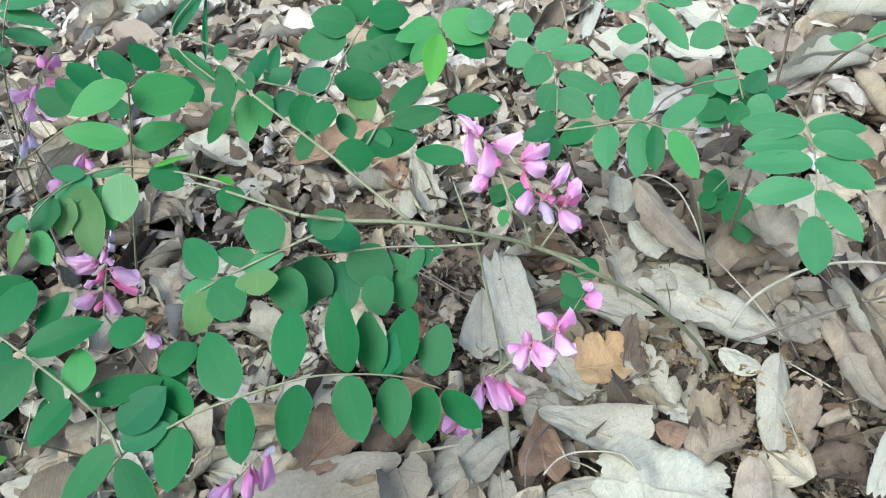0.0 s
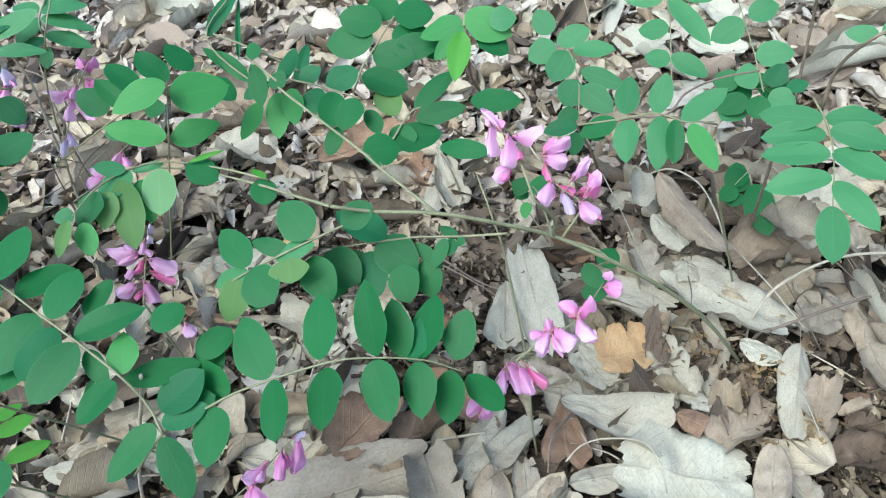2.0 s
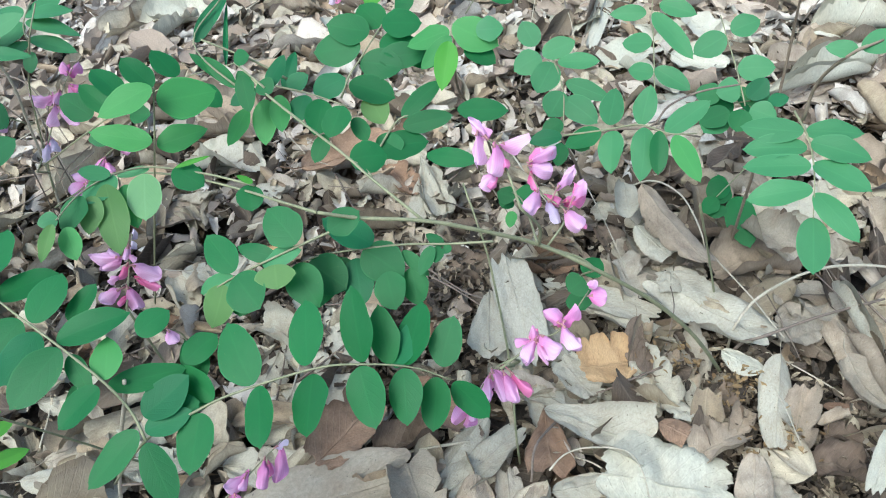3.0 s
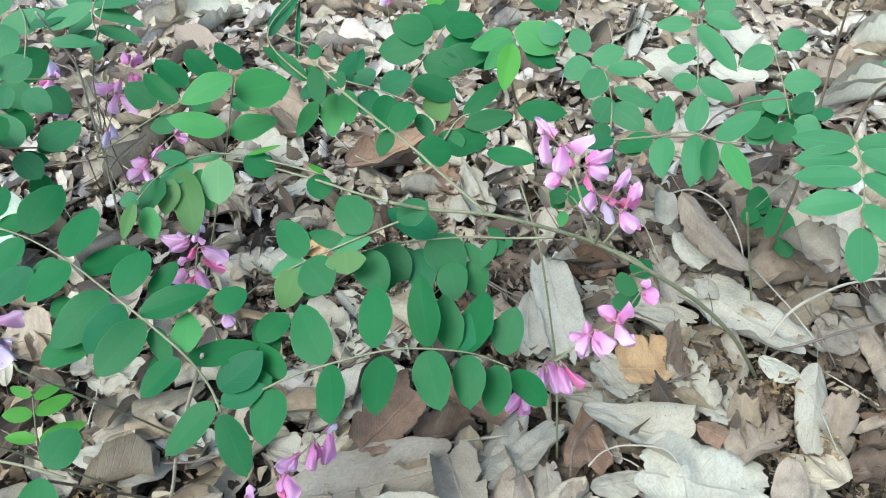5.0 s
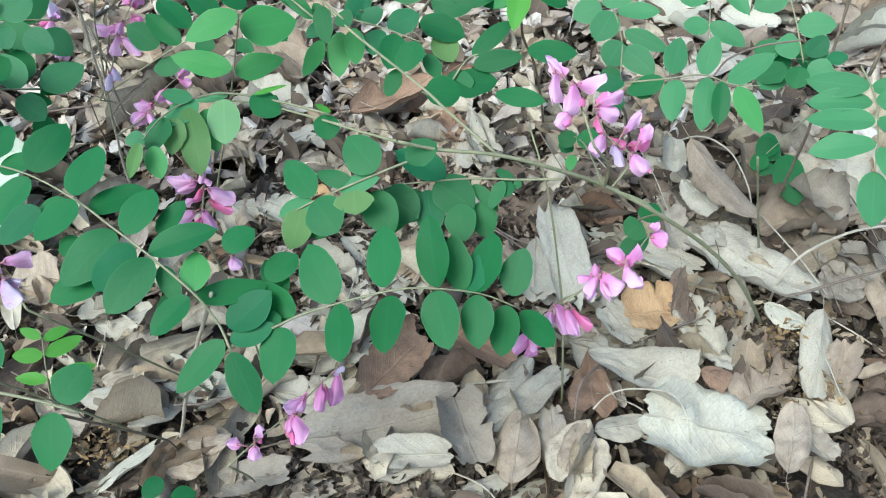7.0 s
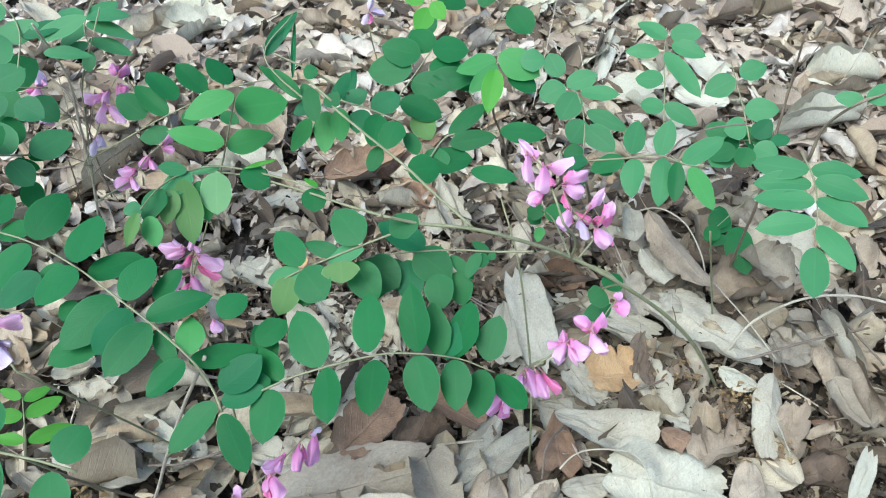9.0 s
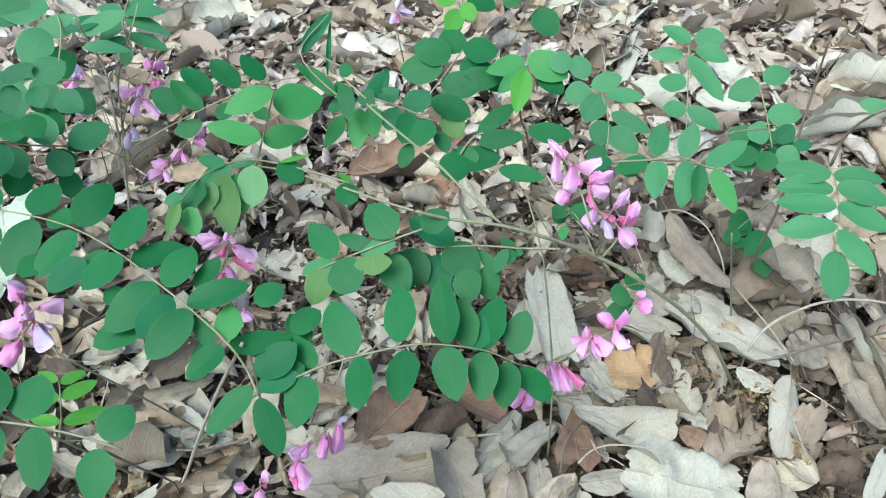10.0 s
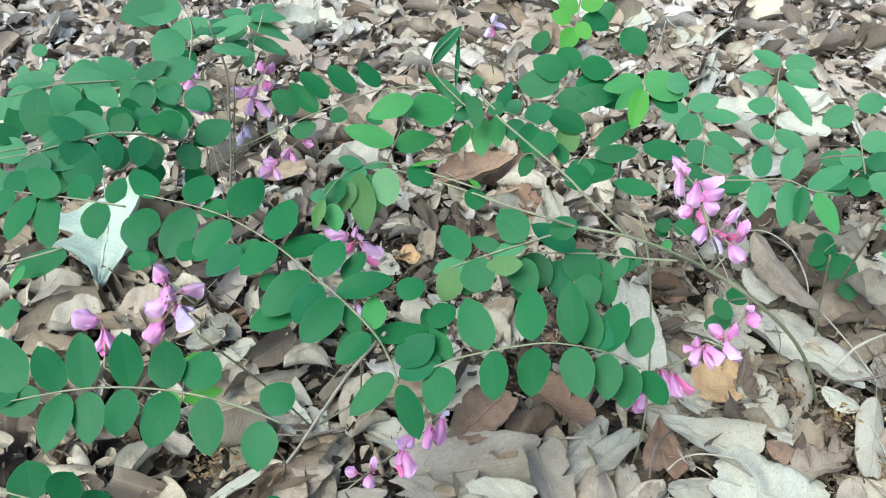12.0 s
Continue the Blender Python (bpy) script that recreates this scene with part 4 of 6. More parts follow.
leaf(left_plant, [(-0.3328, 0.3687, 0.19), (-0.3388, 0.3404, 0.21), (-0.3574, 0.3279, 0.222), (-0.3794, 0.3131, 0.228), (-0.4083, 0.2967, 0.23), (-0.4298, 0.2878, 0.23)], (0.59, -0.34, 0.74),
     [(0.383, -50, 0, 0.0006, 0.0205, 0.0193, "g"), (0.258, -52, 0, 0.0007, 0.0238, 0.0189), (0.102, -87, -2, 0.001, 0.0249, 0.0188), (0.051, -101, 8, 0.0103, 0.0212, 0.0174, "d"),
      (0, -163, 35, 0.0008, 0.0188, 0.0115, "d"), (0.483, -34, 0, 0.0009, 0.0266, 0.0182), (0.6, -9, 0, 0.0006, 0.0223, 0.0172), (0, -168, 36, 0.0006, 0.0302, 0.0193),
      (0.152, 104, 10, 0.0046, 0.0193, 0.0176), (0.49, 91, 0, 0.0044, 0.0217, 0.0213), (0.339, 111, 0, 0.0032, 0.0206, 0.0186), (0.585, 37, 0, 0.0038, 0.0298, 0.0226),
      (0.383, 41, 0, 0.0123, 0.0223, 0.0158, "g"), (0.819, 4, 0, 0.0006, 0.0193, 0.0212), (0.704, 79, 0, 0.0185, 0.017, 0.0192), (0.906, 62, 0, 0.0116, 0.0164, 0.0189),
      (0, 58, -21, 0.0006, 0.0088, 0.0158, "d"), (0.193, 46, -27, 0.0157, 0.0202, 0.0181, "d"), (0.522, -83, 0, 0.0132, 0.0177, 0.0175, "d"), (0.332, -69, 0, 0.009, 0.0207, 0.0163, "d"),
      (0.627, -48, 0, 0.0043, 0.0251, 0.018, "d"), (0.829, -57, 0, 0.0071, 0.0179, 0.0177, "g"), (0, 71, -13, 0.0159, 0.0192, 0.0149, "d")], HAZE_SOFT, 119)
raceme(left_plant, [(-0.3341, 0.4216, 0.1442), (-0.3287, 0.4419, 0.1550), (-0.3256, 0.4622, 0.1666), (-0.3211, 0.4811, 0.1769), (-0.3160, 0.4944, 0.1834)], (0.30, -0.51, 0.81),
     [(0.921, 46, 0, 0.0013, 0.0105, 0.0064, "m"), (0.914, -3, 0, 0.0006, 0.0129, 0.0071, "m"), (0.877, -134, 0, 0.0034, 0.0095, 0.0088, "m"), (0.701, 111, 0, 0.0033, 0.0158, 0.0089, "p"),
      (0.608, 177, 0, 0.0006, 0.0163, 0.0062, "p"), (0.603, -119, 0, 0.0037, 0.0194, 0.0074, "p"), (0.344, -158, 0, 0.0011, 0.0128, 0.0061, "w"), (0.273, -175, 0, 0.0006, 0.0146, 0.0053, "w"),
      (0.748, 176, 0, 0.0006, 0.0108, 0.0052, "p"), (0.840, -95, 0, 0.0038, 0.0071, 0.0056, "k")], PINK, 123)
stem(left_plant, [(-0.3510, 0.4541, 0.1200), (-0.3386, 0.4378, 0.1321), (-0.3341, 0.4216, 0.1442)], 0.0008, 0.0006, STALK, "stalk")
raceme(left_plant, [(-0.3545, 0.4694, 0.1544), (-0.3728, 0.4728, 0.1642), (-0.3832, 0.4856, 0.1766)], (0.33, -0.50, 0.80),
     [(1.000, -13, 0, 0.0006, 0.0165, 0.0080, "w"), (1.000, 133, 0, 0.0006, 0.0118, 0.0089, "p"), (1.000, 99, 0, 0.0033, 0.0064, 0.0043, "k"), (0.547, 152, 0, 0.0006, 0.0167, 0.0095, "p"),
      (0.505, 133, 0, 0.0006, 0.0124, 0.0050, "p")], PINK, 124)
stem(left_plant, [(-0.3387, 0.4474, 0.1700), (-0.3426, 0.4584, 0.1622), (-0.3545, 0.4694, 0.1544)], 0.0008, 0.0006, STALK, "stalk")
raceme(left_plant, [(-0.3158, 0.3942, 0.1324), (-0.2980, 0.4110, 0.1361), (-0.2878, 0.4305, 0.1440), (-0.2750, 0.4450, 0.1481)], (0.28, -0.48, 0.83),
     [(0.486, 122, 0, 0.0006, 0.0125, 0.0086, "p"), (0.394, 155, 0, 0.0006, 0.0130, 0.0094, "p"), (0.738, -164, 0, 0.0006, 0.0126, 0.0063, "m"), (0.891, 16, 0, 0.0006, 0.0127, 0.0055, "m"),
      (0.706, -119, 0, 0.0011, 0.0104, 0.0054, "m"), (0.387, -122, 0, 0.0006, 0.0117, 0.0049, "p"), (0.887, -64, 0, 0.0006, 0.0098, 0.0055, "m")], MAUVE, 125)
stem(left_plant, [(-0.3643, 0.4627, 0.0800), (-0.3361, 0.4284, 0.1062), (-0.3158, 0.3942, 0.1324)], 0.0008, 0.0006, STALK, "stalk")
stem(left_plant, [(-0.3790, 0.5210, 0.150), (-0.3650, 0.4980, 0.130), (-0.3720, 0.5020, 0.100), (-0.3850, 0.5200, 0.040)], 0.0007, 0.0006, TWIG)
stem(left_plant, [(-0.3190, 0.4690, 0.130), (-0.3590, 0.4880, 0.100), (-0.4000, 0.5250, 0.060)], 0.0006, 0.0005, TWIG)
stem(left_plant, [(-0.3930, 0.4950, 0.100), (-0.4000, 0.5010, 0.070), (-0.4220, 0.5260, 0.020)], 0.0006, 0.0006, TWIG)
stem(left_plant, [(-0.3510, 0.5060, 0.160), (-0.3550, 0.4870, 0.140), (-0.3720, 0.4900, 0.110)], 0.0006, 0.0005, TWIG)
stem(left_plant, [(-0.4670, 0.5890, 0.050), (-0.4420, 0.5740, 0.050), (-0.4320, 0.5880, 0.030)], 0.0006, 0.0006, TWIG)
stem(left_plant, [(-0.4290, 0.5060, 0.160), (-0.3910, 0.4950, 0.165), (-0.3660, 0.4820, 0.150)], 0.0006, 0.0005, BARK)
raceme(left_plant, [(-0.138, 0.6396, 0.1), (-0.1382, 0.6193, 0.14), (-0.1378, 0.624, 0.16)], (0.13, -0.89, 0.44),
     [(1, 144, 0, 0.0006, 0.0124, 0.0062, "w"), (0.987, -20, 0, 0.0006, 0.0104, 0.0056, "w"), (1, -106, 0, 0.0018, 0.0150, 0.0056, "w")], WILT, 126)

back_plant = shrub("lime_topped_indigo_bush", "wild indigo bush with fresh lime leaves at its tip", "shrub", -0.0174, 0.5576)
stem(back_plant, [(-0.0149, 0.5571, -0.02), (-0.0171, 0.5058, 0.06), (-0.0224, 0.4546, 0.13), (-0.0291, 0.3952, 0.19), (-0.026, 0.3749, 0.235)], 0.0011, 0.0007, BARK)
leaf(back_plant, [(-0.0260, 0.3547, 0.2456), (-0.0256, 0.3576, 0.2477), (-0.0249, 0.3605, 0.2497)], (-0.02, -0.58, 0.81),
     [(0.555, 110, 0, 0.0013, 0.0233, 0.0135, "f"), (0.903, -112, 0, 0.0006, 0.0257, 0.0178, "f"), (0.049, 141, 0, 0.0006, 0.0224, 0.0103, "f"), (0.000, 174, 0, 0.0046, 0.0259, 0.0124, "l"),
      (0.000, -118, 0, 0.0073, 0.0184, 0.0125, "d"), (0.246, -87, 0, 0.0128, 0.0139, 0.0141, "s")], FRESH, 127)
leaf(back_plant, [(-0.0881, 0.3436, 0.2234), (-0.0831, 0.3541, 0.2303), (-0.0781, 0.3601, 0.2342), (-0.0644, 0.3771, 0.2451), (-0.0593, 0.3817, 0.2480)], (0.05, -0.57, 0.82),
     [(0.607, 123, 0, 0.0041, 0.0263, 0.0193), (0.764, 110, 0, 0.0037, 0.0232, 0.0186, "g"), (0.884, 83, 0, 0.0013, 0.0185, 0.0178, "d"), (0.431, -73, 0, 0.0006, 0.0238, 0.0181),
      (0.171, -92, 0, 0.0018, 0.0255, 0.0171), (0.308, -119, 0, 0.0173, 0.0178, 0.0153, "o"), (0.399, -52, 0, 0.0118, 0.0264, 0.0149, "g"), (0.860, -57, 0, 0.0006, 0.0211, 0.0187, "g"),
      (0.681, -72, 0, 0.0043, 0.0207, 0.0191, "g"), (0.793, -87, 0, 0.0069, 0.0308, 0.0166, "d")], GREEN, 128)
leaf(back_plant, [(-0.0674, 0.3090, 0.2124), (-0.0560, 0.3220, 0.2204), (-0.0415, 0.3233, 0.2209), (-0.0270, 0.3245, 0.2214)], (0.02, -0.53, 0.85),
     [(0.401, 35, 0, 0.0015, 0.0270, 0.0111, "g"), (0.251, -45, 0, 0.0059, 0.0256, 0.0113, "g"), (1.000, -10, 0, 0.0010, 0.0255, 0.0129, "g"), (0.000, -49, 0, 0.0006, 0.0245, 0.0185, "g"),
      (0.243, -161, 0, 0.0006, 0.0145, 0.0161, "g"), (0.000, -67, 0, 0.0251, 0.0255, 0.0111, "g")], GREEN, 130)
leaf(back_plant, [(-0.0634, 0.4377, 0.2653), (-0.0654, 0.4253, 0.2557), (-0.0673, 0.4191, 0.2510)], (0.04, -0.62, 0.79),
     [(0.953, -10, 0, 0.0006, 0.0186, 0.0131, "l"), (0.704, 41, 0, 0.0025, 0.0151, 0.0108, "l"), (0.838, -97, 0, 0.0035, 0.0140, 0.0123, "l"), (0.562, 81, 0, 0.0034, 0.0188, 0.0163, "g"),
      (0.419, -111, 0, 0.0006, 0.0145, 0.0138, "l"), (0.403, 123, 0, 0.0017, 0.0170, 0.0140, "l")], LIME, 131)
leaf(back_plant, [(-0.032, 0.6717, 0.1), (-0.0093, 0.6757, 0.13), (0.0086, 0.7038, 0.14)], (-0.11, -0.72, 0.69),
     [(0.581, -113, -11, 0.0006, 0.0327, 0.0276), (0.561, 83, 3, 0.0161, 0.0209, 0.0277), (0, 114, 0, 0.0575, 0.0214, 0.0254)], GREEN, 132)
raceme(back_plant, [(0.0011, 0.2361, 0.2258), (-0.0028, 0.2503, 0.2339), (-0.0070, 0.2613, 0.2402), (-0.0142, 0.2679, 0.2439)], (-0.03, -0.51, 0.86),
     [(0.845, -9, 0, 0.0006, 0.0132, 0.0039, "p"), (1.000, 130, 0, 0.0008, 0.0149, 0.0046, "p"), (0.724, 146, 0, 0.0006, 0.0133, 0.0066, "p"), (0.500, 106, 0, 0.0047, 0.0095, 0.0053, "p"),
      (0.685, -178, 0, 0.0006, 0.0102, 0.0038, "k"), (0.715, -95, 0, 0.0017, 0.0131, 0.0072, "p")], PINK, 133)
stem(back_plant, [(0.0084, 0.2565, 0.1850), (0.0088, 0.2463, 0.2054), (0.0011, 0.2361, 0.2258)], 0.0008, 0.0006, STALK, "stalk")
raceme(back_plant, [(0.0122, 0.2620, 0.1776), (0.0234, 0.2757, 0.1857), (0.0129, 0.2864, 0.1908), (0.0067, 0.3005, 0.1981)], (-0.06, -0.48, 0.88),
     [(1.000, -83, 0, 0.0011, 0.0163, 0.0064, "p"), (1.000, -128, 0, 0.0006, 0.0126, 0.0085, "p"), (0.947, 172, 0, 0.0006, 0.0106, 0.0038, "k"), (0.745, 132, 0, 0.0012, 0.0135, 0.0073, "p"),
      (0.691, -149, 0, 0.0006, 0.0108, 0.0040, "k"), (0.566, -80, 0, 0.0058, 0.0159, 0.0045, "p"), (0.522, -112, 0, 0.0050, 0.0117, 0.0050, "k"), (0.624, 163, 0, 0.0006, 0.0133, 0.0050, "w"),
      (0.415, 171, 0, 0.0006, 0.0124, 0.0080, "p"), (0.372, -76, 0, 0.0060, 0.0119, 0.0052, "p"), (0.363, -100, 0, 0.0020, 0.0101, 0.0030, "k")], PINK, 134)
stem(back_plant, [(0.0346, 0.2567, 0.1650), (0.0274, 0.2593, 0.1713), (0.0122, 0.2620, 0.1776)], 0.0008, 0.0006, STALK, "stalk")
raceme(back_plant, [(-0.0142, 0.2031, 0.1617), (0.0026, 0.2146, 0.1641), (0.0152, 0.2209, 0.1655), (0.0295, 0.2392, 0.1690)], (-0.02, -0.17, 0.98),
     [(0.351, 61, 0, 0.0008, 0.0096, 0.0046, "m"), (0.348, 134, 0, 0.0006, 0.0088, 0.0047, "m"), (0.368, -142, 0, 0.0006, 0.0135, 0.0059, "p"), (0.385, -68, 0, 0.0006, 0.0117, 0.0102, "p"),
      (0.592, 103, 0, 0.0006, 0.0100, 0.0064, "m"), (0.596, 28, 0, 0.0006, 0.0118, 0.0054, "m"), (0.613, 58, 0, 0.0006, 0.0083, 0.0035, "k"), (0.585, -86, 0, 0.0013, 0.0138, 0.0073, "p"),
      (0.971, -53, 0, 0.0006, 0.0086, 0.0081, "m"), (0.992, -9, 0, 0.0006, 0.0054, 0.0040, "p"), (0.347, -104, 0, 0.0006, 0.0118, 0.0044, "p")], PINK, 135)
stem(back_plant, [(-0.0122, 0.2610, 0.0900), (-0.0092, 0.2335, 0.1240), (-0.0141, 0.2060, 0.1581)], 0.0008, 0.0006, STALK, "stalk")
raceme(back_plant, [(-0.0083, 0.2137, 0.1548), (-0.0175, 0.2096, 0.1531), (-0.0273, 0.1981, 0.1483)], (-0.01, -0.37, 0.93),
     [(0.445, 48, 0, 0.0006, 0.0153, 0.0054, "p"), (0.262, 81, 0, 0.0042, 0.0151, 0.0057, "p"), (0.225, 105, 0, 0.0051, 0.0141, 0.0042, "k"), (0.506, 34, 0, 0.0006, 0.0127, 0.0038, "p"),
      (0.992, -2, 0, 0.0006, 0.0147, 0.0059, "m"), (1.000, 22, 0, 0.0022, 0.0124, 0.0051, "m"), (1.000, 38, 0, 0.0019, 0.0095, 0.0032, "p")], PINK, 136)
stem(back_plant, [(-0.0122, 0.2610, 0.0900), (-0.0063, 0.2374, 0.1224), (-0.0083, 0.2137, 0.1548)], 0.0008, 0.0006, STALK, "stalk")
leaf(back_plant, [(0.0357, 0.261, 0.16), (0.0294, 0.2774, 0.14), (0.0275, 0.2885, 0.12)], (-0.09, -0.45, 0.89),
     [(0.381, 80, 22, 0.0006, 0.0105, 0.0146, "d"), (0.448, -94, -10, 0.0021, 0.012, 0.0134, "d"), (1, 95, -28, 0.0006, 0.012, 0.0176, "d")], GREEN, 137)
leaf(back_plant, [(0.0079, 0.2565, 0.185), (0.0034, 0.306, 0.17), (-0.0025, 0.3291, 0.16)], (-0.06, -0.5, 0.86),
     [(0.709, -59, 32, 0.0006, 0.0126, 0.0136, "d"), (1, 102, -14, 0.0017, 0.0078, 0.0107, "d"), (0.889, 53, 36, 0.0006, 0.0108, 0.0105, "d"), (0.945, 131, -38, 0.0102, 0.0096, 0.007, "f")], DEEP, 138)
raceme(back_plant, [(-0.1917, 0.2389, 0.1840), (-0.1922, 0.2490, 0.1891), (-0.1925, 0.2599, 0.1945), (-0.1926, 0.2738, 0.2015)], (0.25, -0.43, 0.87),
     [(0.653, 86, 0, 0.0041, 0.0146, 0.0061, "p"), (0.604, 152, 0, 0.0008, 0.0092, 0.0036, "k"), (0.545, -112, 0, 0.0027, 0.0153, 0.0074, "p"), (0.423, -112, 0, 0.0036, 0.0133, 0.0035, "k"),
      (0.284, 121, 0, 0.0031, 0.0112, 0.0062, "p"), (0.284, -151, 0, 0.0006, 0.0130, 0.0058, "p"), (0.185, 150, 0, 0.0007, 0.0063, 0.0024, "k"), (0.903, -7, 0, 0.0006, 0.0056, 0.0026, "w"),
      (0.822, 172, 0, 0.0006, 0.0081, 0.0033, "p"), (0.755, -11, 0, 0.0006, 0.0047, 0.0030, "w"), (0.449, 117, 0, 0.0043, 0.0058, 0.0035, "p"), (0.682, -133, 0, 0.0006, 0.0051, 0.0029, "p")], PINK, 139)
stem(back_plant, [(-0.2215, 0.2789, -0.0150), (-0.2026, 0.2589, 0.0845), (-0.1917, 0.2389, 0.1840)], 0.0008, 0.0006, STALK, "stalk")
raceme(back_plant, [(-0.204, 0.2872, 0.1), (-0.205, 0.2877, 0.11), (-0.2083, 0.2832, 0.12)], (0.35, -0.64, 0.68),
     [(1, 136, 39, 0.0006, 0.0094, 0.0072, "p")], PINK, 140)

low_plant = shrub("low_indigo_sprig", "low wild indigo sprig with drooping pink flower clusters", "shrub", -0.2173, 0.215)
raceme(low_plant, [(-0.1971, 0.1706, 0.0712), (-0.1829, 0.1857, 0.0731), (-0.1652, 0.2031, 0.0751), (-0.1513, 0.2194, 0.0775), (-0.1420, 0.2296, 0.0789)], (0.19, -0.30, 0.94),
     [(0.704, 170, 0, 0.0006, 0.0155, 0.0069, "p"), (0.563, -142, 0, 0.0006, 0.0123, 0.0054, "m"), (0.550, -114, 0, 0.0022, 0.0179, 0.0078, "p"), (0.510, -117, 0, 0.0049, 0.0126, 0.0034, "k"),
      (0.840, -138, 0, 0.0006, 0.0175, 0.0060, "m"), (0.975, -139, 0, 0.0006, 0.0213, 0.0074, "m"), (0.859, -126, 0, 0.0035, 0.0091, 0.0032, "k"), (0.916, -5, 0, 0.0006, 0.0085, 0.0040, "w"),
      (0.180, 132, 0, 0.0037, 0.0083, 0.0060, "p"), (0.232, 31, 0, 0.0006, 0.0077, 0.0054, "p"), (0.236, -130, 0, 0.0024, 0.0090, 0.0065, "p"), (0.287, -154, 0, 0.0006, 0.0036, 0.0025, "k"),
      (0.670, -156, 0, 0.0006, 0.0083, 0.0039, "p")], MAUVE, 141)
stem(low_plant, [(-0.2123, 0.2020, -0.0150), (-0.2007, 0.1863, 0.0281), (-0.1971, 0.1706, 0.0712)], 0.0008, 0.0006, STALK, "stalk")
raceme(low_plant, [(-0.2722, 0.1983, 0.1747), (-0.2834, 0.2099, 0.1833), (-0.2916, 0.2156, 0.1883), (-0.2967, 0.2238, 0.1935)], (0.27, -0.39, 0.88),
     [(0.894, 15, 0, 0.0006, 0.0127, 0.0095, "p"), (0.878, 174, 0, 0.0006, 0.0116, 0.0081, "p"), (0.562, 71, 0, 0.0041, 0.0137, 0.0091, "p"), (0.574, 106, 0, 0.0108, 0.0159, 0.0086, "m"),
      (0.639, 155, 0, 0.0006, 0.0114, 0.0051, "m"), (0.667, -114, 0, 0.0045, 0.0139, 0.0073, "p"), (0.502, 179, 0, 0.0006, 0.0151, 0.0081, "w"), (0.698, 110, 0, 0.0010, 0.0087, 0.0058, "p"),
      (0.506, -152, 0, 0.0006, 0.0080, 0.0030, "w")], PINK, 142)
stem(low_plant, [(-0.2500, 0.2700, -0.0150), (-0.2571, 0.2342, 0.0799), (-0.2722, 0.1983, 0.1747)], 0.0008, 0.0006, STALK, "stalk")
raceme(low_plant, [(-0.3170, 0.1740, 0.1718), (-0.3208, 0.1880, 0.1787), (-0.3244, 0.1963, 0.1833)], (0.31, -0.35, 0.88),
     [(1.000, 70, 0, 0.0006, 0.0148, 0.0104, "p"), (0.877, 158, 0, 0.0006, 0.0138, 0.0045, "p"), (0.864, 175, 0, 0.0006, 0.0153, 0.0038, "k"), (0.886, -170, 0, 0.0006, 0.0149, 0.0040, "p")], PINK, 143)
stem(low_plant, [(-0.3000, 0.2400, -0.0150), (-0.3045, 0.2070, 0.0784), (-0.3170, 0.1740, 0.1718)], 0.0008, 0.0006, STALK, "stalk")

right_plant = shrub("broad_indigo_bush", "wild indigo bush with a broad feathered leaf", "shrub", 0.1665, 0.4423)
stem(right_plant, [(0.1594, 0.4316, -0.02), (0.1526, 0.4019, 0.05), (0.1487, 0.3787, 0.11), (0.1472, 0.3686, 0.14), (0.1535, 0.334, 0.185)], 0.0012, 0.0008, BARK)
stem(right_plant, [(0.1505, 0.3273, 0.19), (0.1515, 0.3222, 0.215), (0.1547, 0.3039, 0.24), (0.1687, 0.3053, 0.245)], 0.0010, 0.0006, BARK)
leaf(right_plant, [(0.1488, 0.3355, 0.19), (0.1508, 0.3166, 0.185), (0.1487, 0.2977, 0.178), (0.1428, 0.2755, 0.168)], (-0.21, -0.32, 0.92),
     [(0.239, -121, 0, 0.001, 0.0304, 0.0158), (0.367, -99, 0, 0.0011, 0.0303, 0.0156), (0.536, -94, 0, 0.0006, 0.0317, 0.0154), (0.759, -79, 0, 0.0006, 0.0304, 0.0158),
      (0.201, 63, 0, 0.0009, 0.0262, 0.0145), (0.341, 63, 0, 0.0008, 0.0284, 0.0156), (0.51, 45, 0, 0.0008, 0.0304, 0.0154), (0.775, 40, 0, 0.0007, 0.0311, 0.0139),
      (0.968, 2, 0, 0.0006, 0.0289, 0.0168)], HAZE_SOFT, 144)
leaf(right_plant, [(0.1547, 0.3039, 0.24), (0.1619, 0.3055, 0.243), (0.1802, 0.3087, 0.243)], (-0.01, -0.51, 0.86),
     [(0.201, 138, 0, 0.0006, 0.0135, 0.0083), (0.189, -13, 0, 0.0006, 0.0186, 0.0121)], HAZE_SOFT, 145)
stem(right_plant, [(0.1391, 0.3765, -0.01), (0.1206, 0.3554, 0.07), (0.1029, 0.3272, 0.138)], 0.0008, 0.0007, STALK)
leaf(right_plant, [(0.1776, 0.4477, 0.075), (0.1613, 0.4458, 0.055), (0.1467, 0.4343, 0.05)], (-0.35, -0.58, 0.74),
     [(0.609, -14, 0, 0.0006, 0.0184, 0.0211, "d"), (0.645, 52, 0, 0.0079, 0.0417, 0.0226, "d"), (0.929, 0, 0, 0.0006, 0.0153, 0.0135, "d"), (0.964, -139, 0, 0.0006, 0.0224, 0.0163, "d"),
      (1, 29, 0, 0.0006, 0.0115, 0.0164, "d")], DEEP, 146)
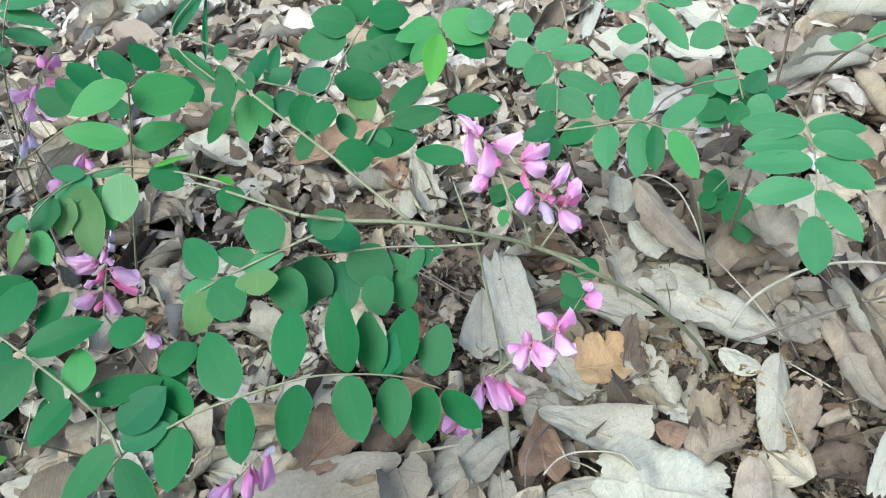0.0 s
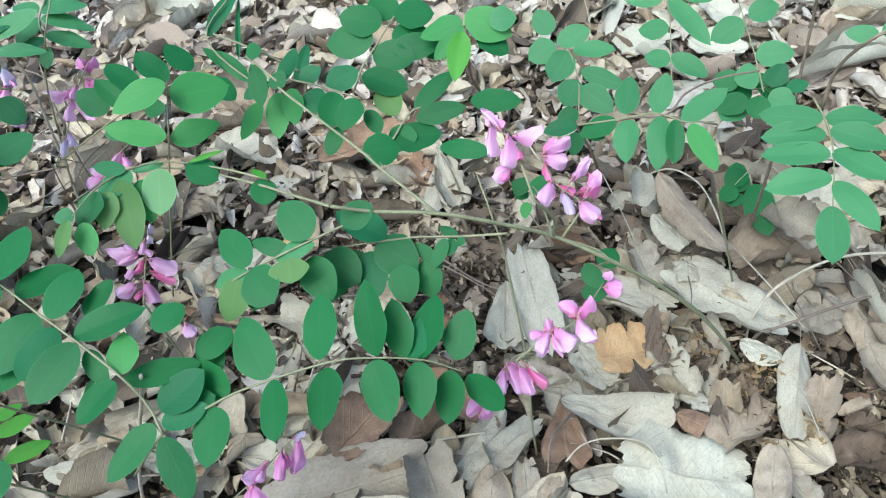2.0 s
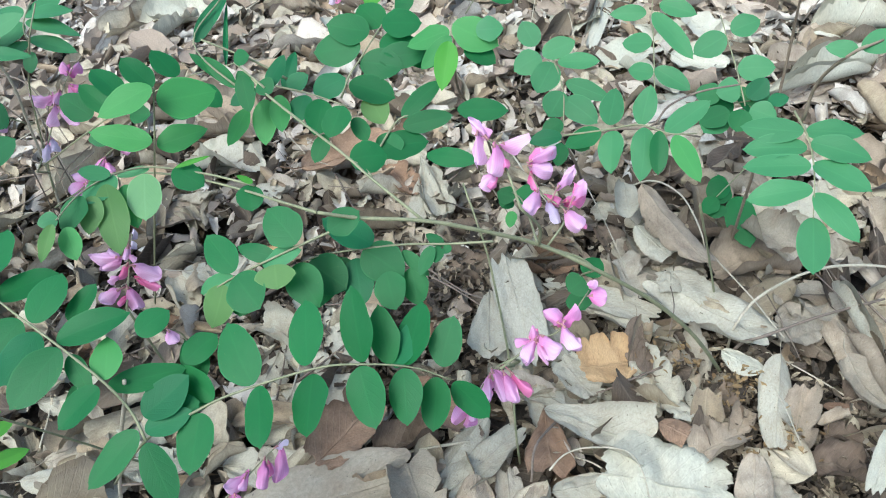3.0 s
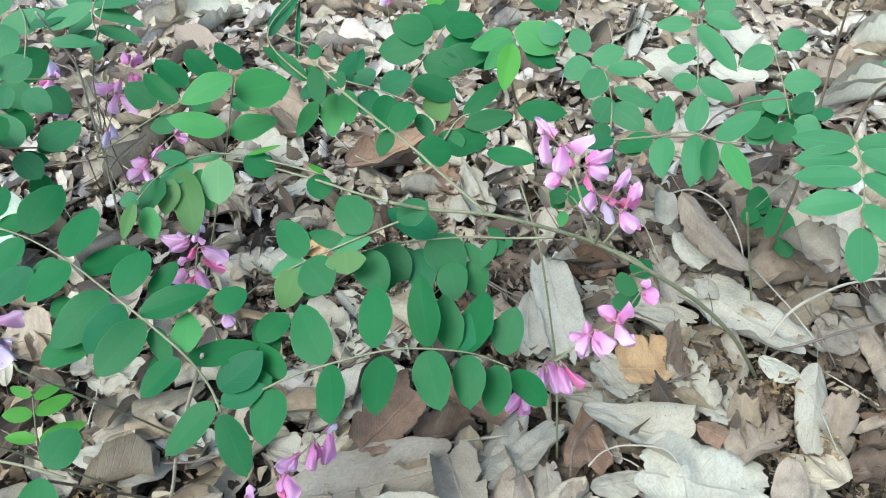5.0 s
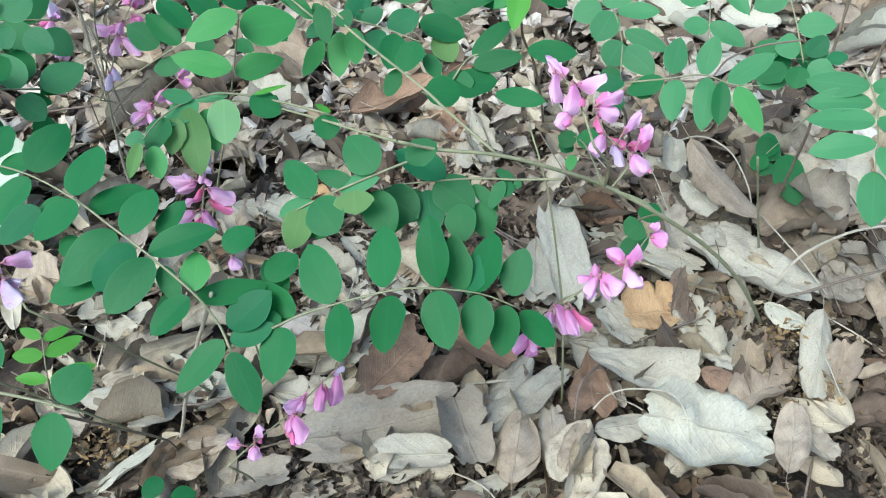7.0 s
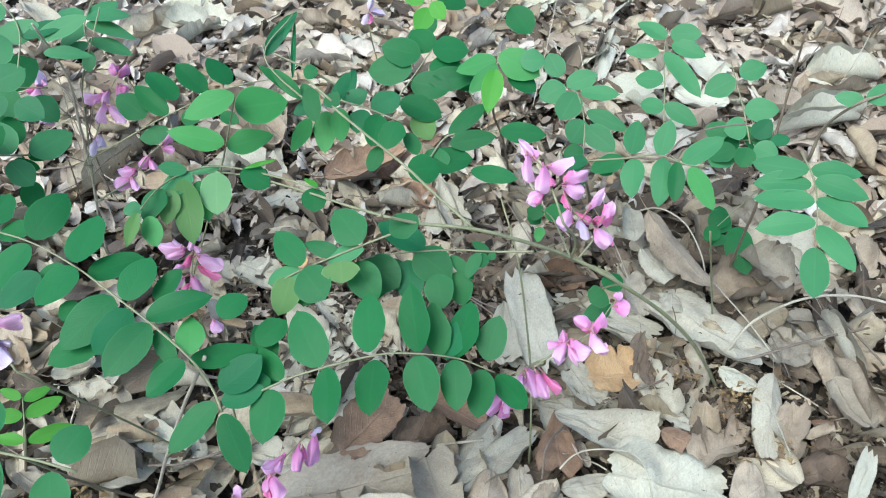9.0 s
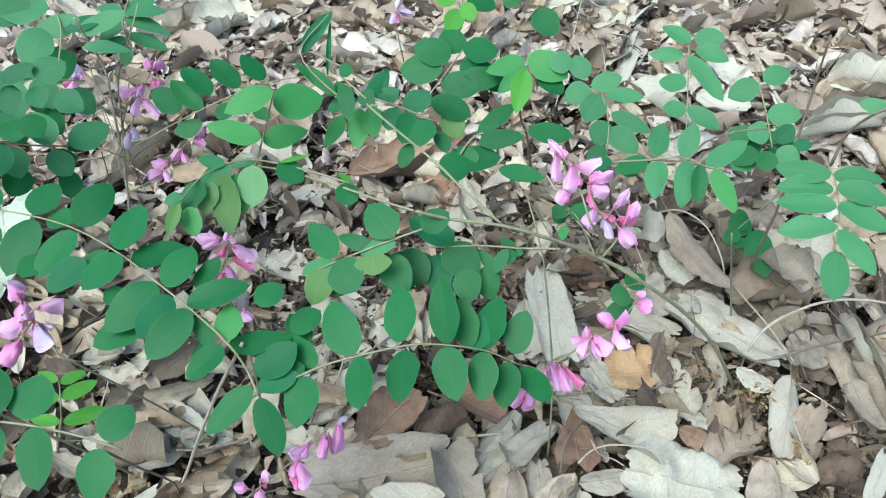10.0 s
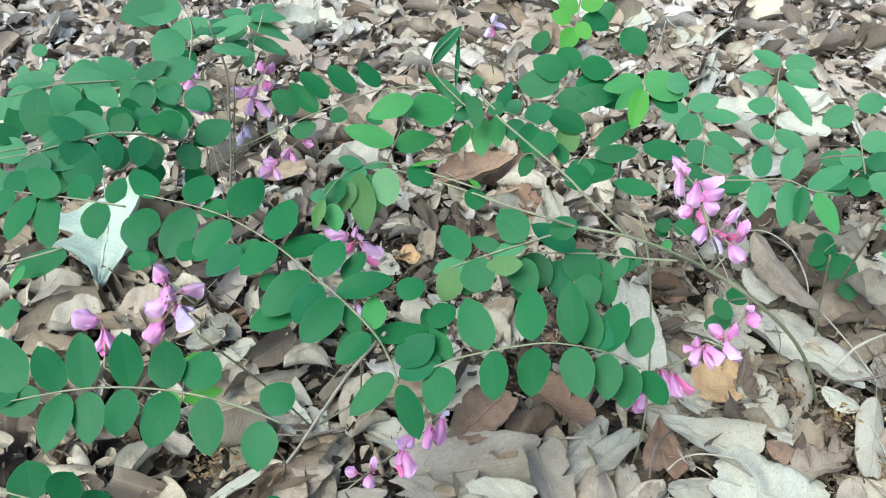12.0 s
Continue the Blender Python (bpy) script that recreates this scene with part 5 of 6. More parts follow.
leaf(right_plant, [(0.167, 0.4514, 0.12), (0.1553, 0.4503, 0.12), (0.1318, 0.448, 0.12)], (0.05, -0.53, 0.85),
     [(0.139, -152, 0, 0.0006, 0.011, 0.0194), (0.333, 11, 0, 0.0008, 0.0223, 0.0169, "g"), (0.069, 36, 0, 0.0006, 0.0046, 0.021, "b"), (0.472, 42, 0, 0.0036, 0.0247, 0.0211),
      (0, -155, 0, 0.0006, 0.0141, 0.0152), (0.75, -40, 0, 0.0006, 0.0091, 0.0168)], HAZE_SOFT, 147)

rear_plant = shrub("feathery_indigo_bush", "wild indigo bush with small leaflets on thin stalks", "shrub", 0.0348, 0.5282)
stem(rear_plant, [(0.0628, 0.5361, -0.02), (0.0482, 0.48, 0.06), (0.0353, 0.4679, 0.1), (0.0399, 0.467, 0.115)], 0.0013, 0.0008, BARK)
stem(rear_plant, [(0.0366, 0.436, 0.11), (0.0667, 0.4268, 0.125), (0.0915, 0.4188, 0.13), (0.1053, 0.4264, 0.14), (0.1261, 0.4313, 0.145), (0.1499, 0.4255, 0.151)], 0.0009, 0.0006, TWIG)
stem(rear_plant, [(0.0912, 0.4175, 0.13), (0.1246, 0.4156, 0.12)], 0.0010, 0.0006, TWIG)
leaf(rear_plant, [(0.0297, 0.3588, 0.1732), (0.0529, 0.3574, 0.1750), (0.0727, 0.3565, 0.1768), (0.0881, 0.3489, 0.1741), (0.1025, 0.3461, 0.1742)], (-0.10, -0.51, 0.86),
     [(0.336, 71, 0, 0.0026, 0.0236, 0.0145), (0.584, 97, 0, 0.0009, 0.0247, 0.0135), (0.769, 58, 0, 0.0006, 0.0305, 0.0141), (0.371, -97, 0, 0.0006, 0.0265, 0.0152),
      (0.617, -73, 0, 0.0006, 0.0305, 0.0149), (0.725, -71, 0, 0.0009, 0.0245, 0.0106, "g"), (0.825, -63, 0, 0.0021, 0.0305, 0.0125, "f"), (0.295, -163, 0, 0.0006, 0.0216, 0.0134, "g"),
      (0.000, -175, 0, 0.0006, 0.0191, 0.0103, "b"), (0.070, -49, 0, 0.0006, 0.0122, 0.0112, "g")], HAZE_SOFT, 148)
leaf(rear_plant, [(0.0351, 0.4235, 0.1293), (0.0382, 0.4484, 0.1456), (0.0333, 0.4698, 0.1593), (0.0260, 0.4726, 0.1608)], (-0.04, -0.54, 0.84),
     [(1.000, -45, 0, 0.0082, 0.0210, 0.0163), (1.000, 48, 0, 0.0006, 0.0206, 0.0191), (1.000, -140, 0, 0.0009, 0.0236, 0.0159), (0.824, -108, 0, 0.0028, 0.0280, 0.0139),
      (0.835, 138, 0, 0.0006, 0.0247, 0.0204), (0.631, -129, 0, 0.0051, 0.0320, 0.0133), (0.469, 152, 0, 0.0006, 0.0200, 0.0200), (0.406, -130, 0, 0.0015, 0.0274, 0.0190),
      (0.125, 121, 0, 0.0006, 0.0150, 0.0134, "g"), (0.000, 171, 0, 0.0074, 0.0162, 0.0113, "g")], HAZE_SOFT, 149)
leaf(rear_plant, [(0.1162, 0.5224, 0.0886), (0.1205, 0.5567, 0.1128), (0.1227, 0.5803, 0.1293), (0.1272, 0.5955, 0.1404)], (-0.12, -0.56, 0.82),
     [(0.758, -145, 0, 0.0013, 0.0495, 0.0181), (0.468, 78, 0, 0.0013, 0.0233, 0.0199), (0.762, 86, 0, 0.0044, 0.0285, 0.0136), (0.182, 79, 0, 0.0006, 0.0196, 0.0177),
      (0.233, -130, 0, 0.0011, 0.0329, 0.0167), (0.898, 64, 0, 0.0006, 0.0280, 0.0168), (0.951, -84, 0, 0.0027, 0.0257, 0.0194), (0.875, -105, 0, 0.0056, 0.0300, 0.0159)], HAZE_SOFT, 151)
leaf(rear_plant, [(0.1593, 0.4391, 0.1247), (0.1580, 0.4618, 0.1390), (0.1558, 0.4800, 0.1502), (0.1536, 0.4987, 0.1617)], (-0.18, -0.53, 0.83),
     [(0.774, 107, 0, 0.0006, 0.0243, 0.0192), (0.794, -81, 0, 0.0037, 0.0206, 0.0175), (0.393, -105, 0, 0.0006, 0.0238, 0.0186), (0.191, 91, 0, 0.0006, 0.0155, 0.0194),
      (0.114, 72, 0, 0.0132, 0.0177, 0.0158, "g"), (0.000, -125, 0, 0.0034, 0.0181, 0.0164), (0.000, 99, 0, 0.0106, 0.0206, 0.0167, "g"), (0.036, -52, 0, 0.0043, 0.0178, 0.0148, "b"),
      (0.000, -88, 0, 0.0152, 0.0131, 0.0109, "b"), (0.000, 152, 0, 0.0031, 0.0152, 0.0161, "g")], HAZE_SOFT, 152)

# ---- twigs and bare stalks ----
twig("fallen_twig", "straight pale twig lying on the dead leaves", [(-0.1149, 0.2537, 0.012), (-0.0781, 0.2587, 0.014), (-0.0435, 0.263, 0.014)], 0.0011, 0.0009, STRAW)
twig("arching_twig", "arching pale dry stem over the litter", [(0.1325, 0.327, -0.01), (0.1362, 0.3318, 0.02), (0.1526, 0.3409, 0.04), (0.1865, 0.3509, 0.05), (0.2209, 0.3527, 0.05), (0.2548, 0.352, 0.04)], 0.0011, 0.0009, STRAW)
twig("bent_twig", "thin dark bent twig over the litter", [(0.1295, 0.3223, -0.01), (0.1364, 0.3186, 0.02), (0.1487, 0.3156, 0.03), (0.1859, 0.3245, 0.035), (0.231, 0.3351, 0.035)], 0.0013, 0.0008, TWIG)
twig("looping_twig", "thin looping dry stalk over dead leaves", [(0.0768, 0.4937, 0.01), (0.1072, 0.4849, 0.03), (0.1247, 0.4533, 0.04), (0.1304, 0.4164, 0.04), (0.1356, 0.4063, 0.02), (0.1433, 0.4174, -0.01)], 0.0008, 0.0006, STRAW)
twig("slanting_twig", "thin pale stalk lying over dead leaves", [(0.1387, 0.4059, 0.02), (0.1543, 0.359, 0.022), (0.1618, 0.3323, 0.022), (0.1718, 0.3231, 0.01)], 0.0007, 0.0006, STRAW)
twig("curved_stalk", "curved whitish leaf stalk on a bleached leaf", [(0.0044, 0.2303, 0.028), (0.0135, 0.2361, 0.034), (0.0268, 0.2363, 0.04), (0.0484, 0.2302, 0.044), (0.0553, 0.2154, 0.044), (0.0578, 0.2059, 0.03)], 0.0006, 0.0005, STRAW)
twig("upright_stalk", "thin upright grass-like stalk rising from litter", [(-0.0133, 0.2561, -0.01), (-0.0129, 0.2464, 0.05), (-0.0122, 0.261, 0.09), (-0.0169, 0.2788, 0.15), (-0.0215, 0.2877, 0.175), (-0.0269, 0.3027, 0.19)], 0.0008, 0.0005, STALK)
twig("small_twig", "dark twig among dead leaves", [(0.2142, 0.3628, 0.03), (0.2257, 0.3254, 0.03), (0.2373, 0.3135, 0.02)], 0.0011, 0.0008, TWIG)
twig("small_twig", "dark twig among dead leaves", [(-0.2212, 0.2533, 0.02), (-0.2464, 0.2446, 0.02), (-0.2699, 0.2437, 0.02)], 0.0010, 0.0008, TWIG)
twig("small_twig", "dark twig among dead leaves", [(0.0143, 0.2718, 0.02), (-0.0023, 0.2459, 0.03), (-0.0067, 0.2283, 0.02)], 0.0009, 0.0007, TWIG)
twig("small_twig", "dark twig among dead leaves", [(0.0274, 0.2887, 0.012), (0.0608, 0.2962, 0.02), (0.0997, 0.3098, 0.02), (0.122, 0.3126, 0.01)], 0.0009, 0.0006, TWIG)
twig("dry_branch", "tall bare brown stem rising from the litter", [(0.2402, 0.5895, 0), (0.2417, 0.5898, 0.05), (0.2414, 0.5861, 0.09), (0.2336, 0.5646, 0.15)], 0.0016, 0.0010, BARK)
twig("fallen_twig", "straight pale twig lying on the dead leaves", [(0.2527, 0.7872, 0.014), (0.2509, 0.6948, 0.016), (0.2556, 0.624, 0.012)], 0.0022, 0.0017, STRAW)
twig("small_twig", "dark twig among dead leaves", [(-0.0919, 0.4245, 0.02), (-0.0558, 0.3952, 0.02), (-0.0233, 0.3717, 0.01)], 0.0009, 0.0006, TWIG)
twig("small_twig", "dark twig among dead leaves", [(-0.089, 0.4412, 0.01), (-0.0469, 0.39, 0.02), (-0.0257, 0.3772, 0.02)], 0.0009, 0.0006, TWIG)
twig("small_twig", "dark twig among dead leaves", [(-0.5788, 0.7703, 0.05), (-0.5187, 0.7269, 0.05), (-0.4582, 0.6511, 0.02)], 0.0010, 0.0007, TWIG)
twig("thin_stalk", "hair-thin dry stalk over dead leaves", [(0.1669, 0.4003, 0.01), (0.1643, 0.3324, 0.03), (0.1707, 0.3019, 0.02)], 0.0005, 0.0003, TWIG)
twig("thin_stalk", "hair-thin dry stalk over dead leaves", [(0.1981, 0.3704, 0.03), (0.2047, 0.3383, 0.035), (0.2173, 0.3157, 0.02)], 0.0005, 0.0003, TWIG)
twig("thin_stalk", "hair-thin dry stalk over dead leaves", [(0.1472, 0.2929, 0.02), (0.1469, 0.2622, 0.03), (0.1481, 0.2349, 0.03)], 0.0005, 0.0003, STRAW)
twig("thin_stalk", "hair-thin dry stalk over dead leaves", [(0.1057, 0.4024, 0.01), (0.1002, 0.3502, 0.03), (0.0928, 0.3291, 0.02)], 0.0005, 0.0003, TWIG)
twig("thin_stalk", "hair-thin dry stalk over dead leaves", [(0.0589, 0.4994, 0.02), (0.0633, 0.4151, 0.05), (0.0735, 0.3866, 0.03)], 0.0005, 0.0003, STRAW)
twig("thin_stalk", "hair-thin dry stalk over dead leaves", [(-0.0195, 0.4627, 0.06), (-0.0008, 0.4072, 0.06), (0.008, 0.403, 0.04)], 0.0005, 0.0004, BARK)
twig("thin_stalk", "hair-thin dry stalk over dead leaves", [(0.0635, 0.4987, 0.02), (0.0307, 0.449, 0.03), (-0.024, 0.4177, 0.03)], 0.0005, 0.0003, TWIG)
twig("thin_stalk", "hair-thin dry stalk over dead leaves", [(-0.2974, 0.6954, 0.02), (-0.2278, 0.5982, 0.03), (-0.1935, 0.5445, 0.02)], 0.0005, 0.0003, TWIG)
twig("thin_stalk", "hair-thin dry stalk over dead leaves", [(-0.2377, 0.6547, 0.02), (-0.1875, 0.5696, 0.03), (-0.162, 0.561, 0.02)], 0.0005, 0.0004, STRAW)
twig("thin_stalk", "hair-thin dry stalk over dead leaves", [(0.3404, 0.6995, 0.01), (0.3495, 0.6978, 0.04), (0.3702, 0.7232, 0.06)], 0.0006, 0.0004, STRAW)
twig("thin_stalk", "hair-thin dry stalk over dead leaves", [(0.0161, 0.6923, 0.01), (0.0323, 0.7251, 0.06), (0.0459, 0.7632, 0.1)], 0.0006, 0.0004, STRAW)
twig("thin_stalk", "hair-thin dry stalk over dead leaves", [(0.0788, 0.7622, 0.01), (0.0743, 0.7931, 0.03), (0.0541, 0.7977, 0.05)], 0.0006, 0.0004, STRAW)
twig("thin_stalk", "hair-thin dry stalk over dead leaves", [(0.2762, 0.6562, 0.06), (0.3084, 0.6783, 0.09), (0.326, 0.706, 0.1)], 0.0006, 0.0004, TWIG)
twig("thin_stalk", "hair-thin dry stalk over dead leaves", [(-0.4784, 0.6727, 0.1), (-0.4354, 0.5876, 0.07), (-0.4087, 0.5339, 0.02)], 0.0006, 0.0004, BARK)
twig("thin_stalk", "hair-thin dry stalk over dead leaves", [(-0.4871, 0.5393, 0.02), (-0.4183, 0.5307, 0.05), (-0.383, 0.5685, 0.06)], 0.0006, 0.0004, TWIG)
twig("thin_stalk", "hair-thin dry stalk over dead leaves", [(-0.4622, 0.6373, 0.06), (-0.4209, 0.572, 0.04), (-0.4026, 0.5551, 0.01)], 0.0006, 0.0004, TWIG)

# ---- the fallen leaves that stand out ----
dead_leaf(-0.0045, 0.3660, 0.022, -171, 0.1034, 0.0324, "slab", "c", 1, 0.0, 3.0)
dead_leaf(-0.0265, 0.3515, 0.020, 179, 0.0670, 0.0390, "cone", "c", 1, 0.0, 0.0)
dead_leaf(0.0785, 0.2980, 0.014, -160, 0.0446, 0.0248, "crumpled", "c", 1, 0.0, 0.0)
dead_leaf(0.0295, 0.3040, 0.014, -152, 0.0407, 0.0266, "slab", "c", 2, 0.0, -4.0)
dead_leaf(0.1065, 0.3175, 0.014, -173, 0.0413, 0.0211, "crumpled", "g", 0, 0.0, 0.0)
dead_leaf(0.0750, 0.3915, 0.012, -169, 0.0418, 0.0276, "crumpled", "g", 2, 0.0, 0.0)
dead_leaf(0.0060, 0.2855, 0.012, -171, 0.0375, 0.0269, "slab", "c", 0, 0.0, 0.0)
dead_leaf(0.0400, 0.3805, 0.012, -140, 0.0405, 0.0187, "lance", "c", 0, 0.0, 0.0)
dead_leaf(0.1015, 0.2900, 0.012, -2, 0.0380, 0.0149, "cupped", "c", 0, 0.0, 0.0)
dead_leaf(-0.1090, 0.4430, 0.008, -127, 0.0500, 0.0294, "slab", "g", 3, 0.0, 0.0)
dead_leaf(-0.0745, 0.5225, 0.012, -167, 0.0769, 0.0365, "wedge", "c", 1, 0.0, 0.0)
dead_leaf(-0.1175, 0.3690, 0.010, -145, 0.0510, 0.0323, "slab", "c", 1, 0.0, 0.0)
dead_leaf(-0.2345, 0.4380, 0.012, -122, 0.0458, 0.0345, "slab", "c", 0, 0.0, 0.0)
dead_leaf(-0.1835, 0.3700, 0.010, -124, 0.0469, 0.0297, "crumpled", "c", 0, 0.0, 0.0)
# dark brown leaves of this corner; their umber also stands in for shadowed gaps
dead_leaf(0.1710, 0.2285, 0.016, -99, 0.0304, 0.0265, "crumpled", "u", 0, 0.0, 0.0)
dead_leaf(0.1800, 0.2475, 0.012, -108, 0.0231, 0.0192, "crumpled", "u", 2, 0.0, 0.0)
dead_leaf(0.1985, 0.2845, 0.010, 168, 0.0420, 0.0162, "cupped", "u", 0, 0.0, 0.0)
dead_leaf(0.2145, 0.3005, 0.010, 163, 0.0449, 0.0141, "lance", "g", 1, 0.0, 0.0)
dead_leaf(0.1880, 0.2230, 0.026, -33, 0.0405, 0.0120, "slab", "w", 1, 0.0, 0.0)
dead_leaf(0.1815, 0.2660, 0.018, -103, 0.0175, 0.0119, "cupped", "r", 0, 0.0, 0.0)
dead_leaf(0.0965, 0.3025, 0.010, -170, 0.0275, 0.0225, "crumpled", "t", 1, 0.0, 0.0)
dead_leaf(0.0745, 0.3140, 0.022, 174, 0.0282, 0.0139, "cupped", "u", 1, 0.0, 0.0)
dead_leaf(0.1175, 0.2785, 0.008, -174, 0.0292, 0.0217, "crumpled", "u", 1, 0.0, 0.0)
dead_leaf(0.0680, 0.2970, 0.006, -86, 0.0281, 0.0179, "crumpled", "u", 2, 0.0, 0.0)
dead_leaf(-0.0460, 0.4250, 0.002, -112, 0.0475, 0.0356, "crumpled", "u", 0, 0.0, 0.0)
dead_leaf(-0.1465, 0.4865, 0.000, -77, 0.0400, 0.0444, "crumpled", "u", 1, 0.0, 0.0)
dead_leaf(-0.2100, 0.4960, 0.000, -80, 0.0447, 0.0385, "crumpled", "g", 2, 0.0, 0.0)
dead_leaf(-0.1000, 0.4990, 0.004, -174, 0.0744, 0.0288, "slab", "t", 1, 0.0, 0.0)
dead_leaf(-0.1450, 0.6030, 0.008, -91, 0.0880, 0.0548, "lance", "r", 0, 0.0, 0.0)
dead_leaf(-0.2880, 0.6640, 0.012, -92, 0.0660, 0.0843, "crumpled", "t", 0, 0.0, 0.0)
dead_leaf(-0.2685, 0.5935, 0.008, -119, 0.0649, 0.0438, "crumpled", "c", 2, 0.0, 0.0)
dead_leaf(0.0720, 0.2180, 0.022, -104, 0.0742, 0.0740, "slab", "w", 3, 0.0, -3.0)
dead_leaf(0.0365, 0.2615, 0.020, -115, 0.0694, 0.0525, "cone", "c", 0, -4.0, 6.0)
dead_leaf(0.0075, 0.2575, 0.012, -179, 0.0550, 0.0431, "wedge", "r", 0, 3.0, -2.0)
dead_leaf(0.0495, 0.3105, 0.020, -79, 0.0357, 0.0373, "crumpled", "o", 1, 0.0, 0.0)
dead_leaf(0.1265, 0.3510, 0.016, -135, 0.0940, 0.0552, "slab", "c", 3, 2.0, 4.0)
dead_leaf(0.1030, 0.3775, 0.022, 170, 0.0233, 0.0199, "cupped", "c", 0, 0.0, 0.0)
dead_leaf(0.1470, 0.2715, 0.024, 161, 0.0749, 0.0265, "lance", "c", 0, 2.0, -4.0)
dead_leaf(0.1560, 0.2585, 0.018, 156, 0.0492, 0.0225, "crumpled", "t", 1, 2.0, -4.0)
dead_leaf(0.1140, 0.2090, 0.030, -20, 0.0531, 0.0245, "cupped", "t", 1, -6.0, 0.0)
dead_leaf(0.0815, 0.2525, 0.026, -127, 0.0214, 0.0218, "cupped", "r", 0, 0.0, 0.0)
dead_leaf(0.1070, 0.2470, 0.014, -63, 0.0358, 0.0282, "crumpled", "t", 2, 0.0, 0.0)
dead_leaf(0.0705, 0.3305, 0.020, 167, 0.0400, 0.0170, "cupped", "u", 1, 0.0, 0.0)
dead_leaf(0.1345, 0.3050, 0.020, -131, 0.0277, 0.0208, "cupped", "w", 1, 0.0, 0.0)
dead_leaf(0.0065, 0.3745, 0.014, -163, 0.1183, 0.0358, "lance", "c", 1, 0.0, 0.0)
dead_leaf(0.0545, 0.3730, 0.012, -117, 0.0885, 0.0259, "slab", "c", 0, 0.0, 5.0)
dead_leaf(0.0780, 0.3465, 0.012, -124, 0.0627, 0.0216, "slab", "c", 3, 0.0, -5.0)
dead_leaf(-0.0175, 0.3565, 0.010, -179, 0.0670, 0.0370, "cone", "c", 1, 0.0, 0.0)
dead_leaf(0.0110, 0.3085, 0.008, -71, 0.0275, 0.0290, "cupped", "u", 0, 0.0, 0.0)
dead_leaf(0.0315, 0.3000, 0.008, -80, 0.0233, 0.0345, "slab", "c", 2, 0.0, 0.0)
dead_leaf(0.0215, 0.2255, 0.016, -78, 0.0337, 0.0227, "cupped", "c", 1, 0.0, 0.0)
dead_leaf(-0.0075, 0.2130, 0.016, -22, 0.0345, 0.0162, "slab", "t", 3, 0.0, 6.0)
dead_leaf(0.0565, 0.2045, 0.012, -62, 0.0237, 0.0232, "crumpled", "g", 0, 0.0, 0.0)
dead_leaf(0.1305, 0.2100, 0.018, 22, 0.0238, 0.0220, "crumpled", "g", 1, 0.0, 0.0)
dead_leaf(0.0905, 0.3070, 0.012, -40, 0.0234, 0.0230, "slab", "t", 1, 0.0, 0.0)
dead_leaf(0.1710, 0.3985, 0.014, -84, 0.0664, 0.0410, "crumpled", "t", 0, 4.0, 0.0)
dead_leaf(0.1815, 0.3365, 0.014, -118, 0.0237, 0.0407, "cupped", "g", 0, 0.0, 0.0)
dead_leaf(0.2120, 0.3275, 0.026, -178, 0.0690, 0.0233, "rolled", "c", 0, 4.0, 0.0)
dead_leaf(0.2100, 0.3180, 0.012, -175, 0.0722, 0.0334, "lance", "t", 0, 0.0, 0.0)
dead_leaf(0.1810, 0.3350, 0.012, -110, 0.0297, 0.0383, "slab", "g", 2, 0.0, 0.0)
dead_leaf(-0.1290, 0.2295, 0.012, -77, 0.1007, 0.0448, "slab", "g", 1, 0.0, 2.0)
dead_leaf(-0.1490, 0.2990, 0.008, -70, 0.0810, 0.0490, "slab", "c", 0, 0.0, 2.0)
dead_leaf(-0.1210, 0.2705, 0.024, -35, 0.0596, 0.0354, "crumpled", "r", 1, 0.0, 14.0)
dead_leaf(-0.0630, 0.2805, 0.020, -121, 0.0489, 0.0305, "crumpled", "r", 2, 0.0, 8.0)
dead_leaf(-0.0840, 0.2690, 0.010, -60, 0.0439, 0.0271, "crumpled", "u", 0, 0.0, 0.0)
dead_leaf(-0.0420, 0.2125, 0.018, -7, 0.0514, 0.0322, "lance", "t", 0, 0.0, 0.0)
dead_leaf(-0.0740, 0.2225, 0.014, -160, 0.0522, 0.0339, "crumpled", "g", 2, 0.0, 0.0)
dead_leaf(-0.1060, 0.2050, 0.020, 90, 0.0500, 0.0240, "slab", "c", 2, 0.0, -8.0)
dead_leaf(-0.0475, 0.2610, 0.012, -35, 0.0538, 0.0237, "lance", "c", 1, 0.0, 0.0)
dead_leaf(-0.0320, 0.2520, 0.010, -47, 0.0651, 0.0292, "slab", "c", 3, 0.0, 0.0)
dead_leaf(-0.0205, 0.2205, 0.012, -179, 0.0430, 0.0180, "slab", "g", 0, 0.0, 9.0)
dead_leaf(-0.1485, 0.2070, 0.012, -51, 0.0220, 0.0250, "cupped", "g", 0, 0.0, 0.0)
dead_leaf(0.1133, 0.4162, 0.036, -161, 0.0993, 0.0345, "curled", "t", 4, -6, 4.2)
dead_leaf(0.0865, 0.4639, 0.026, 177, 0.0498, 0.0244, "flat", "c", 3, 4.3, 3.6)
dead_leaf(0.1001, 0.4189, 0.022, -151, 0.0461, 0.0249, "flat", "c", 6, 0.8, 1.4)
dead_leaf(0.1786, 0.402, 0.032, -149, 0.0509, 0.0385, "curled", "g", 3, -1.7, 1.2)
dead_leaf(-0.0081, 0.3212, 0.006, 159, 0.0518, 0.0254, "flat", "c", 5, 5.3, -9.4)
dead_leaf(-0.3164, 0.2872, 0.008, -61, 0.054, 0.0463, "flat", "g", 1, 1.7, -1.4)
dead_leaf(-0.3083, 0.2596, 0.004, -78, 0.0581, 0.0441, "flat", "g", 3, 3.6, -0.5)
dead_leaf(-0.3553, 0.3305, 0.016, -63, 0.0352, 0.0269, "curled", "c", 6, -3, -0.7)
